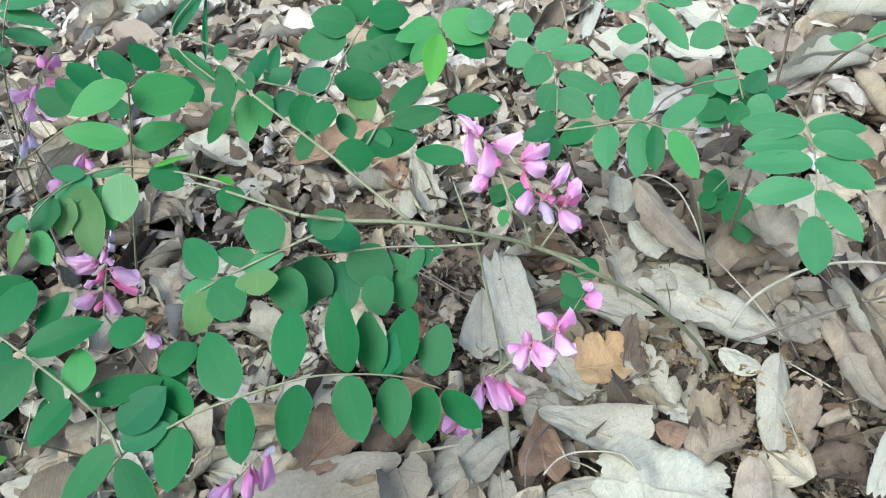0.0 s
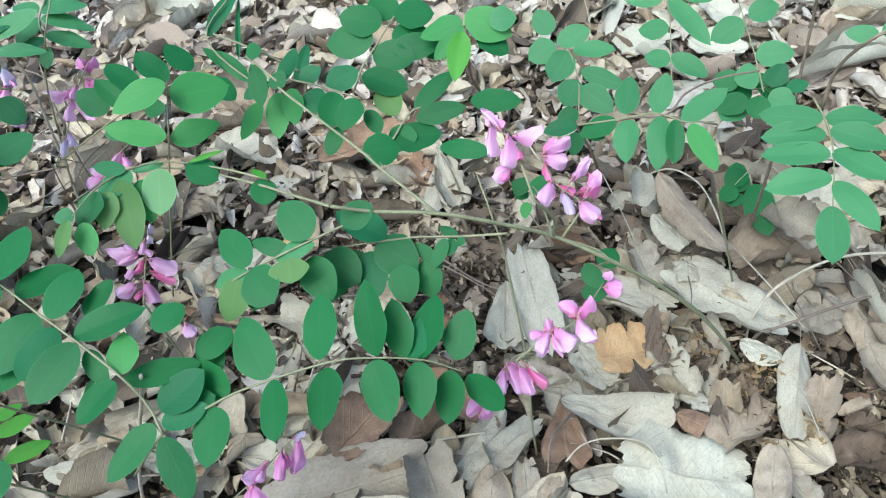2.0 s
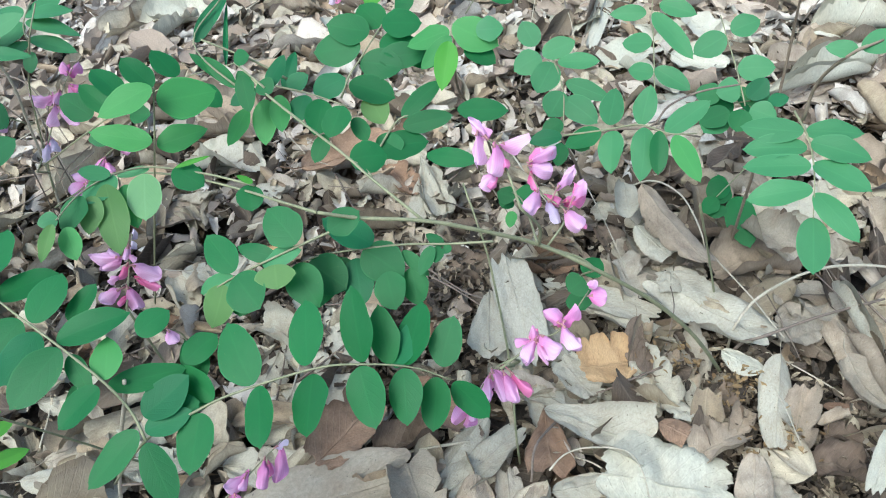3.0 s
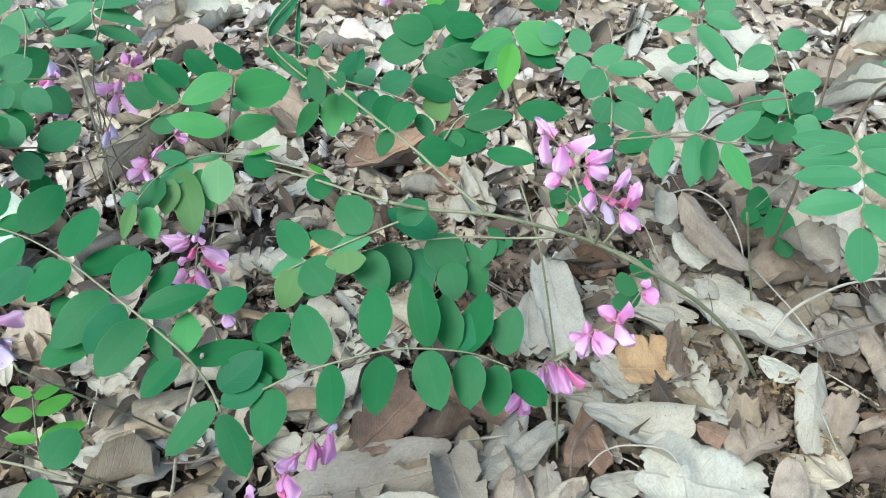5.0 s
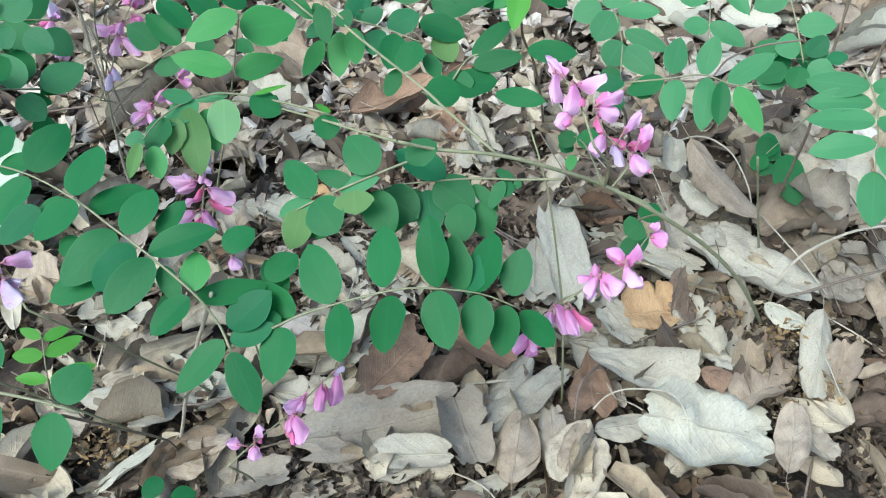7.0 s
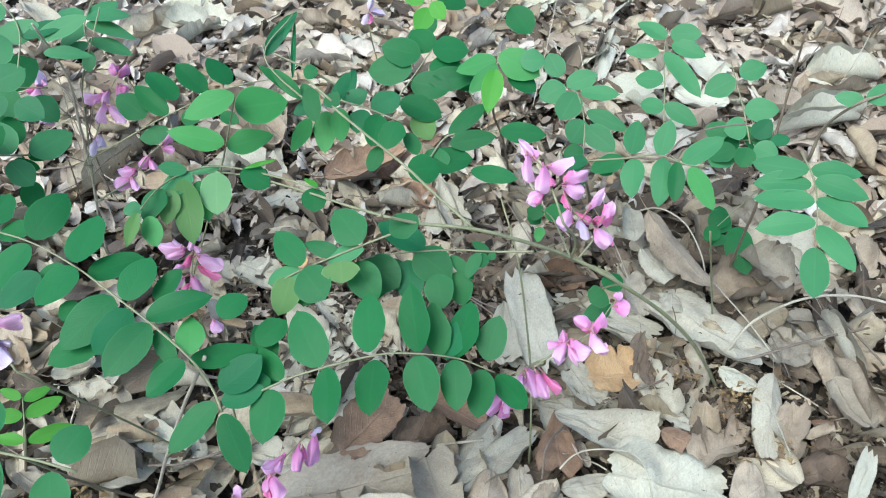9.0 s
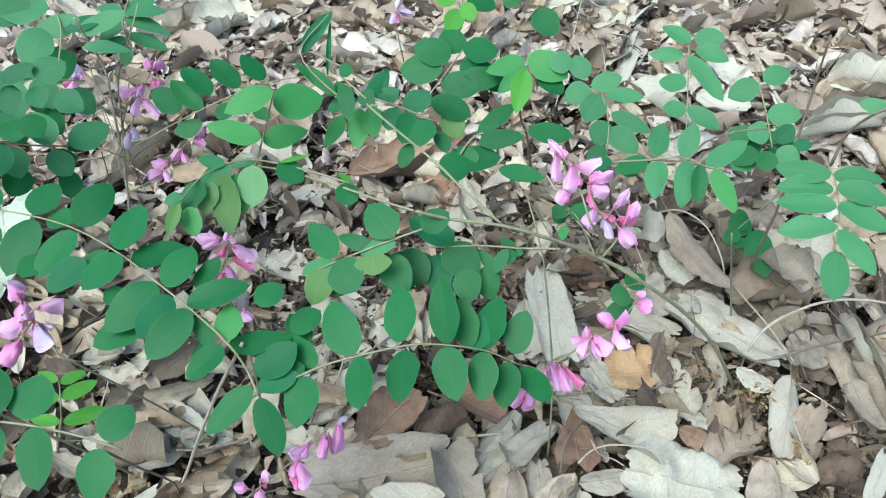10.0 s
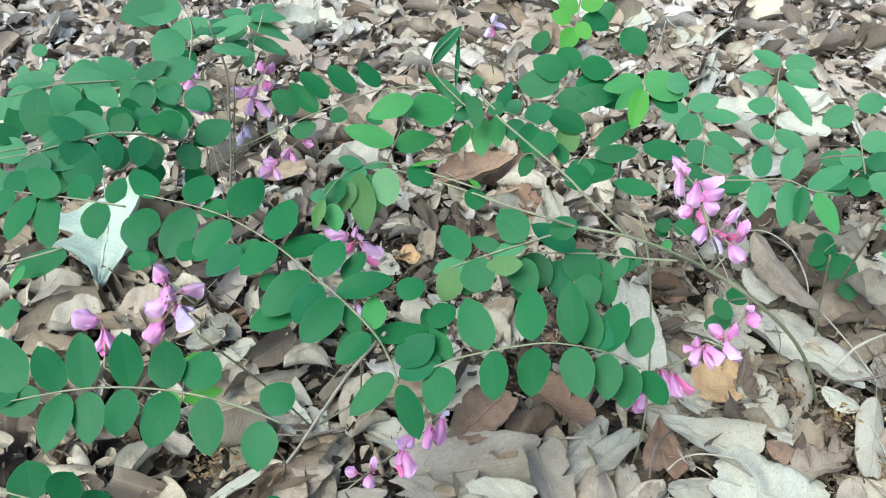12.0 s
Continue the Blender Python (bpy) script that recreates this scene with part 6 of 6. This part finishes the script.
dead_leaf(-0.3352, 0.3212, 0.012, -82, 0.0449, 0.0271, "curled", "c", 4, 0.8, 5.6)
dead_leaf(-0.2777, 0.292, 0.004, -47, 0.0343, 0.0409, "flat", "c", 5, -3.3, 7.1)
dead_leaf(-0.251, 0.2608, 0.002, -71, 0.035, 0.0322, "curled", "w", 1, 0.6, -4.2)
dead_leaf(-0.4402, 0.346, 0.01, 29, 0.0579, 0.0188, "flat", "c", 0, -0.9, 0.2)
dead_leaf(-0.4975, 0.4430, 0.024, -160, 0.1280, 0.1050, "star", "p", 0, -1.7, -3.5)
dead_leaf(-0.5273, 0.3897, 0.016, -5, 0.0521, 0.0513, "flat", "g", 5, -3.3, -7.9)
dead_leaf(-0.4843, 0.3535, 0.006, -61, 0.0505, 0.061, "flat", "g", 3, -1.1, 2)
dead_leaf(-0.43, 0.3672, 0.006, -86, 0.0492, 0.0658, "flat", "t", 3, 2.6, 12.3)
dead_leaf(-0.3637, 0.3593, 0.008, -40, 0.0296, 0.0443, "flat", "c", 6, 1.3, -2.3)
dead_leaf(-0.2361, 0.2146, 0.02, -90, 0.0318, 0.0217, "curled", "t", 4, -4.2, 4.8)
dead_leaf(-0.0757, 0.5138, 0.012, -174, 0.0882, 0.0467, "wedge", "c", 0, -3.8, 1.8)
dead_leaf(-0.1004, 0.5413, 0.008, -153, 0.0742, 0.0315, "curled", "r", 6, 3.6, -0.8)
dead_leaf(-0.1543, 0.5761, 0.02, -57, 0.095, 0.0435, "curled", "r", 6, -3.9, 8.4)
dead_leaf(-0.2831, 0.6732, 0.014, -82, 0.0818, 0.0739, "flat", "t", 6, 0.2, -3.7)
dead_leaf(-0.2357, 0.5455, 0.01, -61, 0.0592, 0.0363, "lobed", "c", 0, -0.2, -0.8)
dead_leaf(-0.2462, 0.4442, 0.01, -76, 0.0454, 0.0331, "flat", "c", 4, 3.2, -3.3)
dead_leaf(-0.1655, 0.3893, 0.008, -135, 0.0436, 0.0261, "curled", "c", 5, -2.2, -2.7)
dead_leaf(-0.1339, 0.4027, 0.004, -76, 0.0494, 0.0409, "flat", "c", 5, -2.4, -0.5)
dead_leaf(-0.0799, 0.3683, 0.004, 168, 0.0564, 0.0294, "flat", "r", 6, 2.8, 6.6)
dead_leaf(-0.1932, 0.3291, 0.004, 167, 0.0583, 0.0302, "flat", "c", 4, 2.2, -2.2)
dead_leaf(-0.1615, 0.345, 0.004, 28, 0.0675, 0.0316, "flat", "c", 1, 8.3, -0.2)
dead_leaf(0.2008, 0.2776, 0.02, -171, 0.0462, 0.0317, "curled", "g", 6, 0.8, -1.9)
dead_leaf(0.1093, 0.787, 0.016, 162, 0.1381, 0.0165, "broken", "w", 2, 1.4, -7.8)
dead_leaf(0.2885, 0.6223, 0.016, -75, 0.1062, 0.0301, "rolled", "w", 0, -3.6, 8.6)
dead_leaf(0.3206, 0.678, 0.006, -68, 0.078, 0.0545, "flat", "t", 6, -1.2, 5.5)
dead_leaf(0.3459, 0.7239, 0.012, -78, 0.0837, 0.0499, "flat", "w", 2, 1.7, -4.4)
dead_leaf(0.1747, 0.2536, 0.026, -80, 0.0238, 0.0114, "curled", "t", 2, 1.1, 3.7)
dead_leaf(0.0902, 0.3108, 0.004, -55, 0.0388, 0.0256, "flat", "g", 2, -3.2, -1)
dead_leaf(-0.285, 0.6656, 0.014, -125, 0.0934, 0.0505, "flat", "t", 3, -8.5, 3.8)
dead_leaf(-0.4799, 0.8581, 0.01, -9, 0.1303, 0.0705, "flat", "t", 5, -1, 4.7)
dead_leaf(-0.2781, 0.6173, 0.01, -74, 0.0674, 0.0549, "lobed", "c", 1, 2.7, 1.1)
dead_leaf(-0.307, 0.529, 0.006, -81, 0.0679, 0.046, "flat", "t", 0, 1.2, 1.7)
dead_leaf(-0.2522, 0.444, 0.01, -87, 0.0596, 0.0383, "flat", "c", 6, -3.5, 5.2)
dead_leaf(-0.6391, 0.9633, 0.006, -132, 0.1745, 0.0492, "flat", "c", 3, -7.9, 0.6)
dead_leaf(-0.4761, 0.9317, 0.006, -99, 0.0895, 0.0667, "curled", "c", 6, -5.1, 5.7)
dead_leaf(-0.4648, 0.9896, 0.006, -78, 0.0753, 0.0819, "curled", "w", 1, -4.4, -4.4)
dead_leaf(-0.2535, 0.8427, 0.006, -124, 0.0815, 0.0461, "curled", "c", 0, 0.4, -1.2)
dead_leaf(0.0819, 0.7945, 0.008, -130, 0.0637, 0.0539, "curled", "w", 4, 3, -1.4)
dead_leaf(0.0075, 0.835, 0.008, -138, 0.0795, 0.0507, "flat", "c", 5, 2.3, -10.2)
dead_leaf(-0.0698, 0.8847, 0.008, -117, 0.0757, 0.0651, "curled", "t", 4, 3.5, -0.9)
dead_leaf(-0.1112, 0.4868, 0.004, -78, 0.0558, 0.0316, "flat", "t", 0, -2.8, 2.8)
dead_leaf(-0.0701, 0.5165, 0.012, -169, 0.0873, 0.0293, "flat", "c", 1, 0.8, -5.6)
dead_leaf(0.1422, 0.666, 0.006, -147, 0.0932, 0.0388, "flat", "w", 3, 5.8, -9.4)
dead_leaf(0.194, 0.6857, 0.006, -125, 0.062, 0.0492, "curled", "w", 6, -2.3, 4.7)
dead_leaf(0.2325, 0.7258, 0.004, -76, 0.0532, 0.0444, "curled", "w", 1, -3.4, 6.6)
dead_leaf(0.1718, 0.5636, 0.004, -116, 0.0525, 0.0407, "flat", "c", 6, -6.9, -9.9)
dead_leaf(0.2059, 0.4305, 0.012, -168, 0.0433, 0.0237, "curled", "c", 1, -1.3, 6.5)
dead_leaf(0.15, 0.5327, 0.004, -157, 0.0703, 0.0356, "flat", "t", 5, 0.3, -1.2)
dead_leaf(-0.4258, 0.9145, 0.008, -53, 0.1037, 0.0837, "curled", "w", 1, 3, 1.9)
dead_leaf(-0.3419, 0.9109, 0.006, -129, 0.1268, 0.0519, "flat", "c", 1, -3.9, 5.9)
dead_leaf(-0.2398, 0.9258, 0.006, -127, 0.1026, 0.0571, "curled", "t", 1, 5.5, -6.5)
dead_leaf(0.0777, 0.8904, 0.008, -144, 0.0684, 0.0576, "curled", "w", 5, 2.9, -2.4)
dead_leaf(0.1769, 0.7681, 0.006, -83, 0.0702, 0.0616, "flat", "w", 6, -7.6, 3.3)
dead_leaf(0.2687, 0.8995, 0.006, -70, 0.0784, 0.0735, "flat", "t", 0, -2.4, -9)
dead_leaf(0.3521, 0.7216, 0.01, -104, 0.0771, 0.061, "rolled", "w", 0, 4.5, -2.9)
dead_leaf(0.333, 0.7016, 0.005, -77, 0.0838, 0.0662, "flat", "t", 3, 11.4, 10.6)
dead_leaf(0.3071, 0.6425, 0.008, -79, 0.0903, 0.0468, "rolled", "w", 0, 3.8, -2.3)
dead_leaf(-0.4219, 0.9426, 0.008, -112, 0.1057, 0.0761, "curled", "w", 6, -9.1, 0.5)
dead_leaf(-0.1522, 0.8514, 0.008, -152, 0.0939, 0.0446, "flat", "c", 6, -3, -6.4)
dead_leaf(0.1196, 0.9087, 0.008, -118, 0.073, 0.0771, "curled", "w", 4, 2.1, 0.4)
dead_leaf(-0.8271, 0.9284, 0.01, -70, 0.0596, 0.0902, "flat", "g", 4, 0.6, 4.2)
dead_leaf(-0.3046, 0.6504, 0.012, 145, 0.0465, 0.0532, "flat", "r", 5, -4.9, -8.9)
dead_leaf(0.1083, 0.807, 0.012, -19, 0.1203, 0.0218, "rolled", "w", 2, -1.3, 3.8)
dead_leaf(-0.3312, 0.9528, 0.008, 152, 0.1107, 0.0607, "flat", "g", 1, 2.6, -5.9)
dead_leaf(0.0899, 0.4332, 0.01, -179, 0.0483, 0.0278, "curled", "g", 2, 7.4, 4.3)
dead_leaf(0.0686, 0.4384, 0.008, -167, 0.0516, 0.0247, "curled", "u", 1, -3, -3.8)
dead_leaf(0.0882, 0.4121, 0.006, -137, 0.0506, 0.0349, "broken", "g", 6, -5.8, 2.2)
dead_leaf(0.0103, 0.7719, 0.006, 32, 0.0931, 0.0444, "curled", "c", 5, -5.2, -1.9)
dead_leaf(0.2058, 0.6003, 0.004, -161, 0.0567, 0.0279, "broken", "w", 3, -1.9, -6.7)
dead_leaf(0.3189, 0.5955, 0.004, -142, 0.0449, 0.053, "broken", "t", 2, -6.3, -4.8)
dead_leaf(0.2943, 0.527, 0.004, -170, 0.0539, 0.0303, "curled", "t", 0, -1.2, 0.3)
dead_leaf(0.3545, 0.6871, 0.006, -167, 0.0651, 0.0397, "broken", "w", 0, 6.1, 4.1)
dead_leaf(0.154, 0.6254, 0.01, -127, 0.0486, 0.0415, "broken", "w", 2, 2.9, -3.4)
dead_leaf(0.1851, 0.5642, 0.004, 147, 0.0781, 0.0254, "broken", "c", 6, 5.8, 2.7)
dead_leaf(0.1941, 0.5162, 0.004, -116, 0.0293, 0.0373, "broken", "c", 0, 3, 4.1)
dead_leaf(0.1865, 0.3483, 0.01, -159, 0.0494, 0.0289, "broken", "g", 3, -10.7, -3.7)
dead_leaf(0.2525, 0.4606, 0.006, -170, 0.0535, 0.0269, "broken", "c", 6, -7.7, -5.3)
dead_leaf(0.2656, 0.4319, 0.012, 174, 0.0611, 0.0267, "curled", "t", 2, -3.8, 2.5)
dead_leaf(0.2322, 0.3961, 0.006, -169, 0.0393, 0.0248, "broken", "g", 0, 10.5, -2)
dead_leaf(-0.1834, 0.8757, 0.008, 147, 0.075, 0.0577, "broken", "w", 1, 4.6, 0.4)
dead_leaf(-0.0831, 0.9104, 0.006, 53, 0.1007, 0.0858, "broken", "t", 1, -4.6, -9.6)
dead_leaf(0.0162, 0.9692, 0.006, 44, 0.0891, 0.0734, "broken", "w", 2, -3.1, 3.8)
dead_leaf(0.1301, 0.7147, 0.006, -69, 0.0599, 0.0524, "broken", "w", 4, 2.4, 2.5)
dead_leaf(0.113, 0.9081, 0.006, -21, 0.0903, 0.034, "broken", "w", 3, -3.4, 7.7)
dead_leaf(0.2095, 0.9051, 0.006, -59, 0.0995, 0.0535, "broken", "w", 3, -2.1, -0.2)
dead_leaf(0.2167, 0.7543, 0.006, -153, 0.0602, 0.0426, "broken", "w", 5, -4, 7.3)
dead_leaf(-0.0448, 0.993, 0.006, 48, 0.09, 0.0636, "broken", "w", 5, -0.4, 2)
dead_leaf(-0.1022, 0.6117, 0.01, 159, 0.0972, 0.0289, "curled", "r", 5, 1.8, -2.1)
dead_leaf(-0.0755, 0.5277, 0.012, -168, 0.0866, 0.0299, "wedge", "c", 1, -5.1, -8.7)
dead_leaf(-0.2066, 0.4504, 0.01, -122, 0.0292, 0.0283, "curled", "o", 2, 1.8, 11.1)
dead_leaf(0.0252, 0.2955, 0.008, -132, 0.0337, 0.0264, "broken", "c", 4, 0.6, 2.1)
dead_leaf(0.0889, 0.3092, 0.012, -62, 0.0362, 0.02, "curled", "t", 5, -3.9, 1)
dead_leaf(0.0868, 0.2753, 0.014, -140, 0.0288, 0.0187, "broken", "c", 3, 4.8, -3)
dead_leaf(0.092, 0.3172, 0.01, 146, 0.0372, 0.0177, "curled", "g", 1, 0.4, 3.4)
dead_leaf(0.1251, 0.2632, 0.014, -38, 0.0333, 0.0192, "curled", "t", 0, 3.1, -0.4)
dead_leaf(0.0999, 0.2569, 0.014, -44, 0.0315, 0.0228, "flat", "t", 5, -4.3, 0.7)
dead_leaf(0.2111, 0.2908, 0.018, -173, 0.0645, 0.0283, "rolled", "t", 5, 2.9, 0.2)
dead_leaf(0.0557, 0.297, 0.006, -111, 0.0302, 0.0247, "broken", "c", 4, -6.5, 5.8)
dead_leaf(0.0713, 0.2821, 0.006, -91, 0.0248, 0.0182, "curled", "c", 4, 4, 2.3)
dead_leaf(0.039, 0.3213, 0.002, 142, 0.0425, 0.0182, "broken", "c", 0, 6.5, 6.3)
dead_leaf(0.1198, 0.2978, 0.004, -143, 0.0268, 0.023, "curled", "g", 5, 1.1, 5.4)
dead_leaf(0.1161, 0.4045, 0.006, -135, 0.04, 0.029, "broken", "g", 1, -4.9, 7.3)
dead_leaf(0.1821, 0.4007, 0.008, -138, 0.0377, 0.0404, "broken", "t", 3, 3.9, -1)
dead_leaf(0.1998, 0.3578, 0.008, -152, 0.042, 0.0351, "broken", "g", 5, 1.2, -5.6)
dead_leaf(0.0825, 0.4223, 0.006, -152, 0.0414, 0.0264, "curled", "g", 5, -2.3, 0.4)
dead_leaf(-0.1347, 0.3576, 0.01, -150, 0.0588, 0.024, "broken", "c", 6, -2, 1.4)
dead_leaf(-0.1851, 0.2949, 0.006, -47, 0.0316, 0.0332, "broken", "c", 5, -5.2, 4.6)
dead_leaf(-0.2135, 0.267, 0.004, -47, 0.0296, 0.0267, "curled", "w", 1, -8, -10.8)
dead_leaf(-0.2749, 0.2711, 0.006, -127, 0.0513, 0.0246, "broken", "w", 4, 0, 2.2)
dead_leaf(-0.3509, 0.3434, 0.01, -74, 0.0417, 0.0338, "curled", "c", 3, -6.6, -0.3)
dead_leaf(-0.3242, 0.3259, 0.01, -123, 0.0446, 0.023, "curled", "w", 1, 5, -0.5)
dead_leaf(-0.3503, 0.2387, 0.006, -116, 0.0432, 0.0192, "broken", "g", 0, 2.1, -4.9)
dead_leaf(-0.1466, 0.2262, 0.004, -105, 0.035, 0.0255, "flat", "g", 3, -1.8, 3.5)
dead_leaf(-0.1092, 0.204, 0.012, -71, 0.0476, 0.0205, "broken", "c", 1, -4, -4.2)
dead_leaf(-0.2041, 0.1942, 0.01, -81, 0.0492, 0.0248, "broken", "g", 4, 7.2, 1.9)
dead_leaf(-0.2441, 0.2069, 0.016, -65, 0.0388, 0.024, "broken", "t", 6, 1.2, -1.7)
dead_leaf(-0.3172, 0.2585, 0.012, -84, 0.0578, 0.0265, "flat", "c", 2, 2.2, 8.7)
dead_leaf(-0.2886, 0.2015, 0.016, -46, 0.048, 0.0147, "broken", "w", 2, 1.3, -4.7)
dead_leaf(-0.2936, 0.1949, 0.006, -51, 0.0325, 0.0194, "flat", "u", 4, -3.9, -6.3)
dead_leaf(-0.1729, 0.1868, 0.006, -85, 0.045, 0.0198, "broken", "g", 3, 5.1, 4)
dead_leaf(-0.1495, 0.1934, 0.004, -102, 0.04, 0.0191, "broken", "t", 3, 7.1, 1.2)
dead_leaf(-0.0995, 0.1894, 0.004, -78, 0.0371, 0.0195, "broken", "g", 2, -3.8, 1.9)
dead_leaf(-0.0614, 0.1928, 0.008, -68, 0.0309, 0.0176, "flat", "c", 2, -3.1, -9.7)
dead_leaf(-0.3465, 0.1911, 0.006, -66, 0.0305, 0.024, "broken", "g", 6, 0.1, 1.5)
dead_leaf(-0.0017, 0.1872, 0.008, -106, 0.0282, 0.0189, "curled", "c", 2, 2.2, 3.1)


# ---- the rest of the litter, too many to count ----
def heap(name, label, category, total, sizes, centre, reach, heights, forms, seed, tilt, paint, fall=0.5, clear=None):
    """Many leaves in one mesh, strewn round a place of the plan, ever thinner outwards; clear: a stretch x0, x1, y0, y1 that stays free."""
    rng = np.random.default_rng(seed)
    pts, faces, uvs, shift = [], [], [], 0
    for k in range(total):
        far, turn = rng.random() ** fall * (1 + 0.2 * rng.normal()), rng.uniform(0, 6.28319)
        x, y = centre[0] + reach[0] * far * math.cos(turn), centre[1] + reach[1] * far * math.sin(turn)
        if clear and clear[0] < x < clear[1] and clear[2] < y < clear[3]:
            continue
        base, quads, uv = forms[rng.integers(len(forms))]
        length = rng.uniform(*sizes)
        width = length * rng.uniform(0.35, 0.62)
        q = (base - np.array((0, 0.5, 0))) * np.array((width, length, (width + length) / 2))
        turn = np.array(pose(0, 0, 0, rng.normal(0, tilt), rng.normal(0, tilt), rng.uniform(0, 360)).to_3x3())
        q = q @ turn.T + np.array((x, y, rise(x, y) + 0.022 + rng.uniform(*heights)))
        pts.append(q)
        faces.extend(tuple(i + shift for i in f) for f in quads)
        uvs.append(uv)
        shift += len(q)
    ob = new(name, mesh_of(name, np.concatenate(pts), faces, np.concatenate(uvs), paint))
    return tagged(ob, label, category, kind="stuff")


heap_rng = np.random.default_rng(21)
COARSE = [sheet(6, 11, dry_form(heap_rng, heap_rng.uniform(-1.2, 1.2), heap_rng.choice((-1, 1)) * heap_rng.uniform(0.4, 2.2), heap_rng.choice((0.02, 0.08)), 0.12, heap_rng.uniform(0.4, 0.6), heap_rng.uniform(-0.3, 0.4), ("", "", "wedge", "broken", "")[k % 5], False)) for k in range(40)]
BITS = [sheet(2, 4, dry_form(heap_rng, heap_rng.uniform(-0.9, 0.9), heap_rng.uniform(-1.2, 1.2), 0.1, 0.5, 0.5)) for _ in range(20)]
ROUGH = [sheet(3, 6, dry_form(heap_rng, heap_rng.uniform(-0.9, 0.9), heap_rng.uniform(-1.4, 1.4), 0.1, 0.2, 0.5, 0.2, ("", "", "wedge", "broken")[k % 4])) for k in range(24)]
heap("leaf_litter", "dry brown and cream leaf litter covering the ground", "leaf litter", 2700, (0.014, 0.058), (-0.05, 0.45), (0.72, 0.56), (-0.008, 0.012), COARSE, 3, 25, MIXED)
# low dark layer whose colour deepens the shade seen through the gaps
heap("leaf_litter", "leaves under the dry ones, darkened to paint shade into the gaps", "leaf litter", 4500, (0.008, 0.034), (-0.05, 0.45), (0.74, 0.58), (-0.024, -0.012), ROUGH, 13, 27, GAP_SHADE)
# far litter in the lightened mix, its brighter light painted in
heap("leaf_litter", "bleached and tan leaf litter on the open ground, paled for the brighter light there", "leaf litter", 7500, (0.016, 0.055), (0.0, 1.2), (1.5, 0.75), (-0.016, 0.012), COARSE, 6, 15, LIT_BLEACHED_MIX)
heap("leaf_litter", "dry brown and cream leaf litter farther off", "leaf litter", 8000, (0.045, 0.095), (0.0, 0.7), (4.2, 4.2), (-0.020, 0.000), ROUGH, 4, 15, MIXED, 0.75, (-0.42, 0.5, 0.0, 0.78))
heap("leaf_litter", "bleached leaf litter farther off, paled for the brighter light there", "leaf litter", 8000, (0.04, 0.09), (0.0, 0.7), (4.2, 4.2), (-0.016, 0.004), ROUGH, 14, 15, LIT_BLEACHED_MIX, 0.75, (-0.62, 0.5, 0.0, 0.78))
heap("leaf_crumbs", "crumbled bits of dry leaves on the soil", "leaf litter", 18000, (0.003, 0.016), (-0.05, 0.55), (0.75, 0.62), (-0.018, 0.004), BITS, 5, 30, CRUMB)
heap("leaf_crumbs", "crumbled leaves on the open ground, paled for the brighter light there", "leaf litter", 14000, (0.006, 0.024), (0.0, 1.05), (1.0, 0.55), (-0.016, 0.010), BITS, 8, 25, LIT_BLEACHED_MIX)
heap("leaf_crumbs", "small dry crumbs lying on top of the leaves", "leaf litter", 1500, (0.002, 0.007), (-0.05, 0.45), (0.55, 0.42), (0.004, 0.018), BITS, 7, 30, MIXED)

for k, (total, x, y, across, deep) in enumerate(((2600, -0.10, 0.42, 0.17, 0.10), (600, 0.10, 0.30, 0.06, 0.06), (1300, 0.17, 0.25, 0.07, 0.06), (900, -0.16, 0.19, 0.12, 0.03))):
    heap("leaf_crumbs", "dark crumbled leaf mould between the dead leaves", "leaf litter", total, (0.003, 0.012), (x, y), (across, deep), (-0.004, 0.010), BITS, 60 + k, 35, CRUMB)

HUSK = dead_leaf_paint("litter_husks", ((0.0, (0.20, 0.13, 0.06)), (0.5, (0.36, 0.25, 0.12)), (1.0, (0.50, 0.38, 0.21))), islands=True)
for k, (x, y) in enumerate(((0.128, 0.288), (0.145, 0.245), (-0.178, 0.165), (-0.305, 0.215), (0.088, 0.312))):
    heap("seed_husks", "small ochre husks and catkin crumbs on the litter", "leaf litter", 90, (0.002, 0.007), (x, y), (0.022, 0.016), (0.004, 0.024), BITS, 40 + k, 40, HUSK)

# single fallen leaves strewn between the ones above; more bleached ones far off stand in for the brighter light there
strewn = np.random.default_rng(33)
for k in range(105):
    x, y = strewn.uniform(-0.6, 0.42), strewn.uniform(0.12, 0.85)
    size = strewn.uniform(0.03, 0.075)
    far_lit_ground = y > 0.5
    dead_leaf(x, y, strewn.uniform(-0.010, 0.006), strewn.uniform(0, 360), size, size * strewn.uniform(0.4, 0.7),
              str(strewn.choice(("flat", "curled", "curled", "lobed", "rolled", "wedge", "broken", "broken"))), str(strewn.choice(list("wwwccct" if far_lit_ground else "wcccggttrt"))), int(strewn.integers(7)),
              strewn.normal(0, 9), strewn.normal(0, 9))

# small bare stalks and splinters lying about
for k in range(60):
    x, y, turn, size = strewn.uniform(-0.6, 0.4), strewn.uniform(0.15, 0.95), strewn.uniform(0, 6.3), strewn.uniform(0.02, 0.07)
    way = Vector((math.cos(turn), math.sin(turn), 0)) * size
    mid = Vector((x, y, 0.006))
    twig("dry_stalk", "short dry leaf stalk lying in the litter", [mid - way + Vector((0, 0, strewn.uniform(-0.004, 0.012))), mid + Vector((strewn.normal(0, 0.004), strewn.normal(0, 0.004), 0.006)),
         mid + way + Vector((0, 0, strewn.uniform(-0.006, 0.016)))], strewn.uniform(0.0005, 0.0011), 0.0005, (STRAW, TWIG, TWIG)[k % 3])
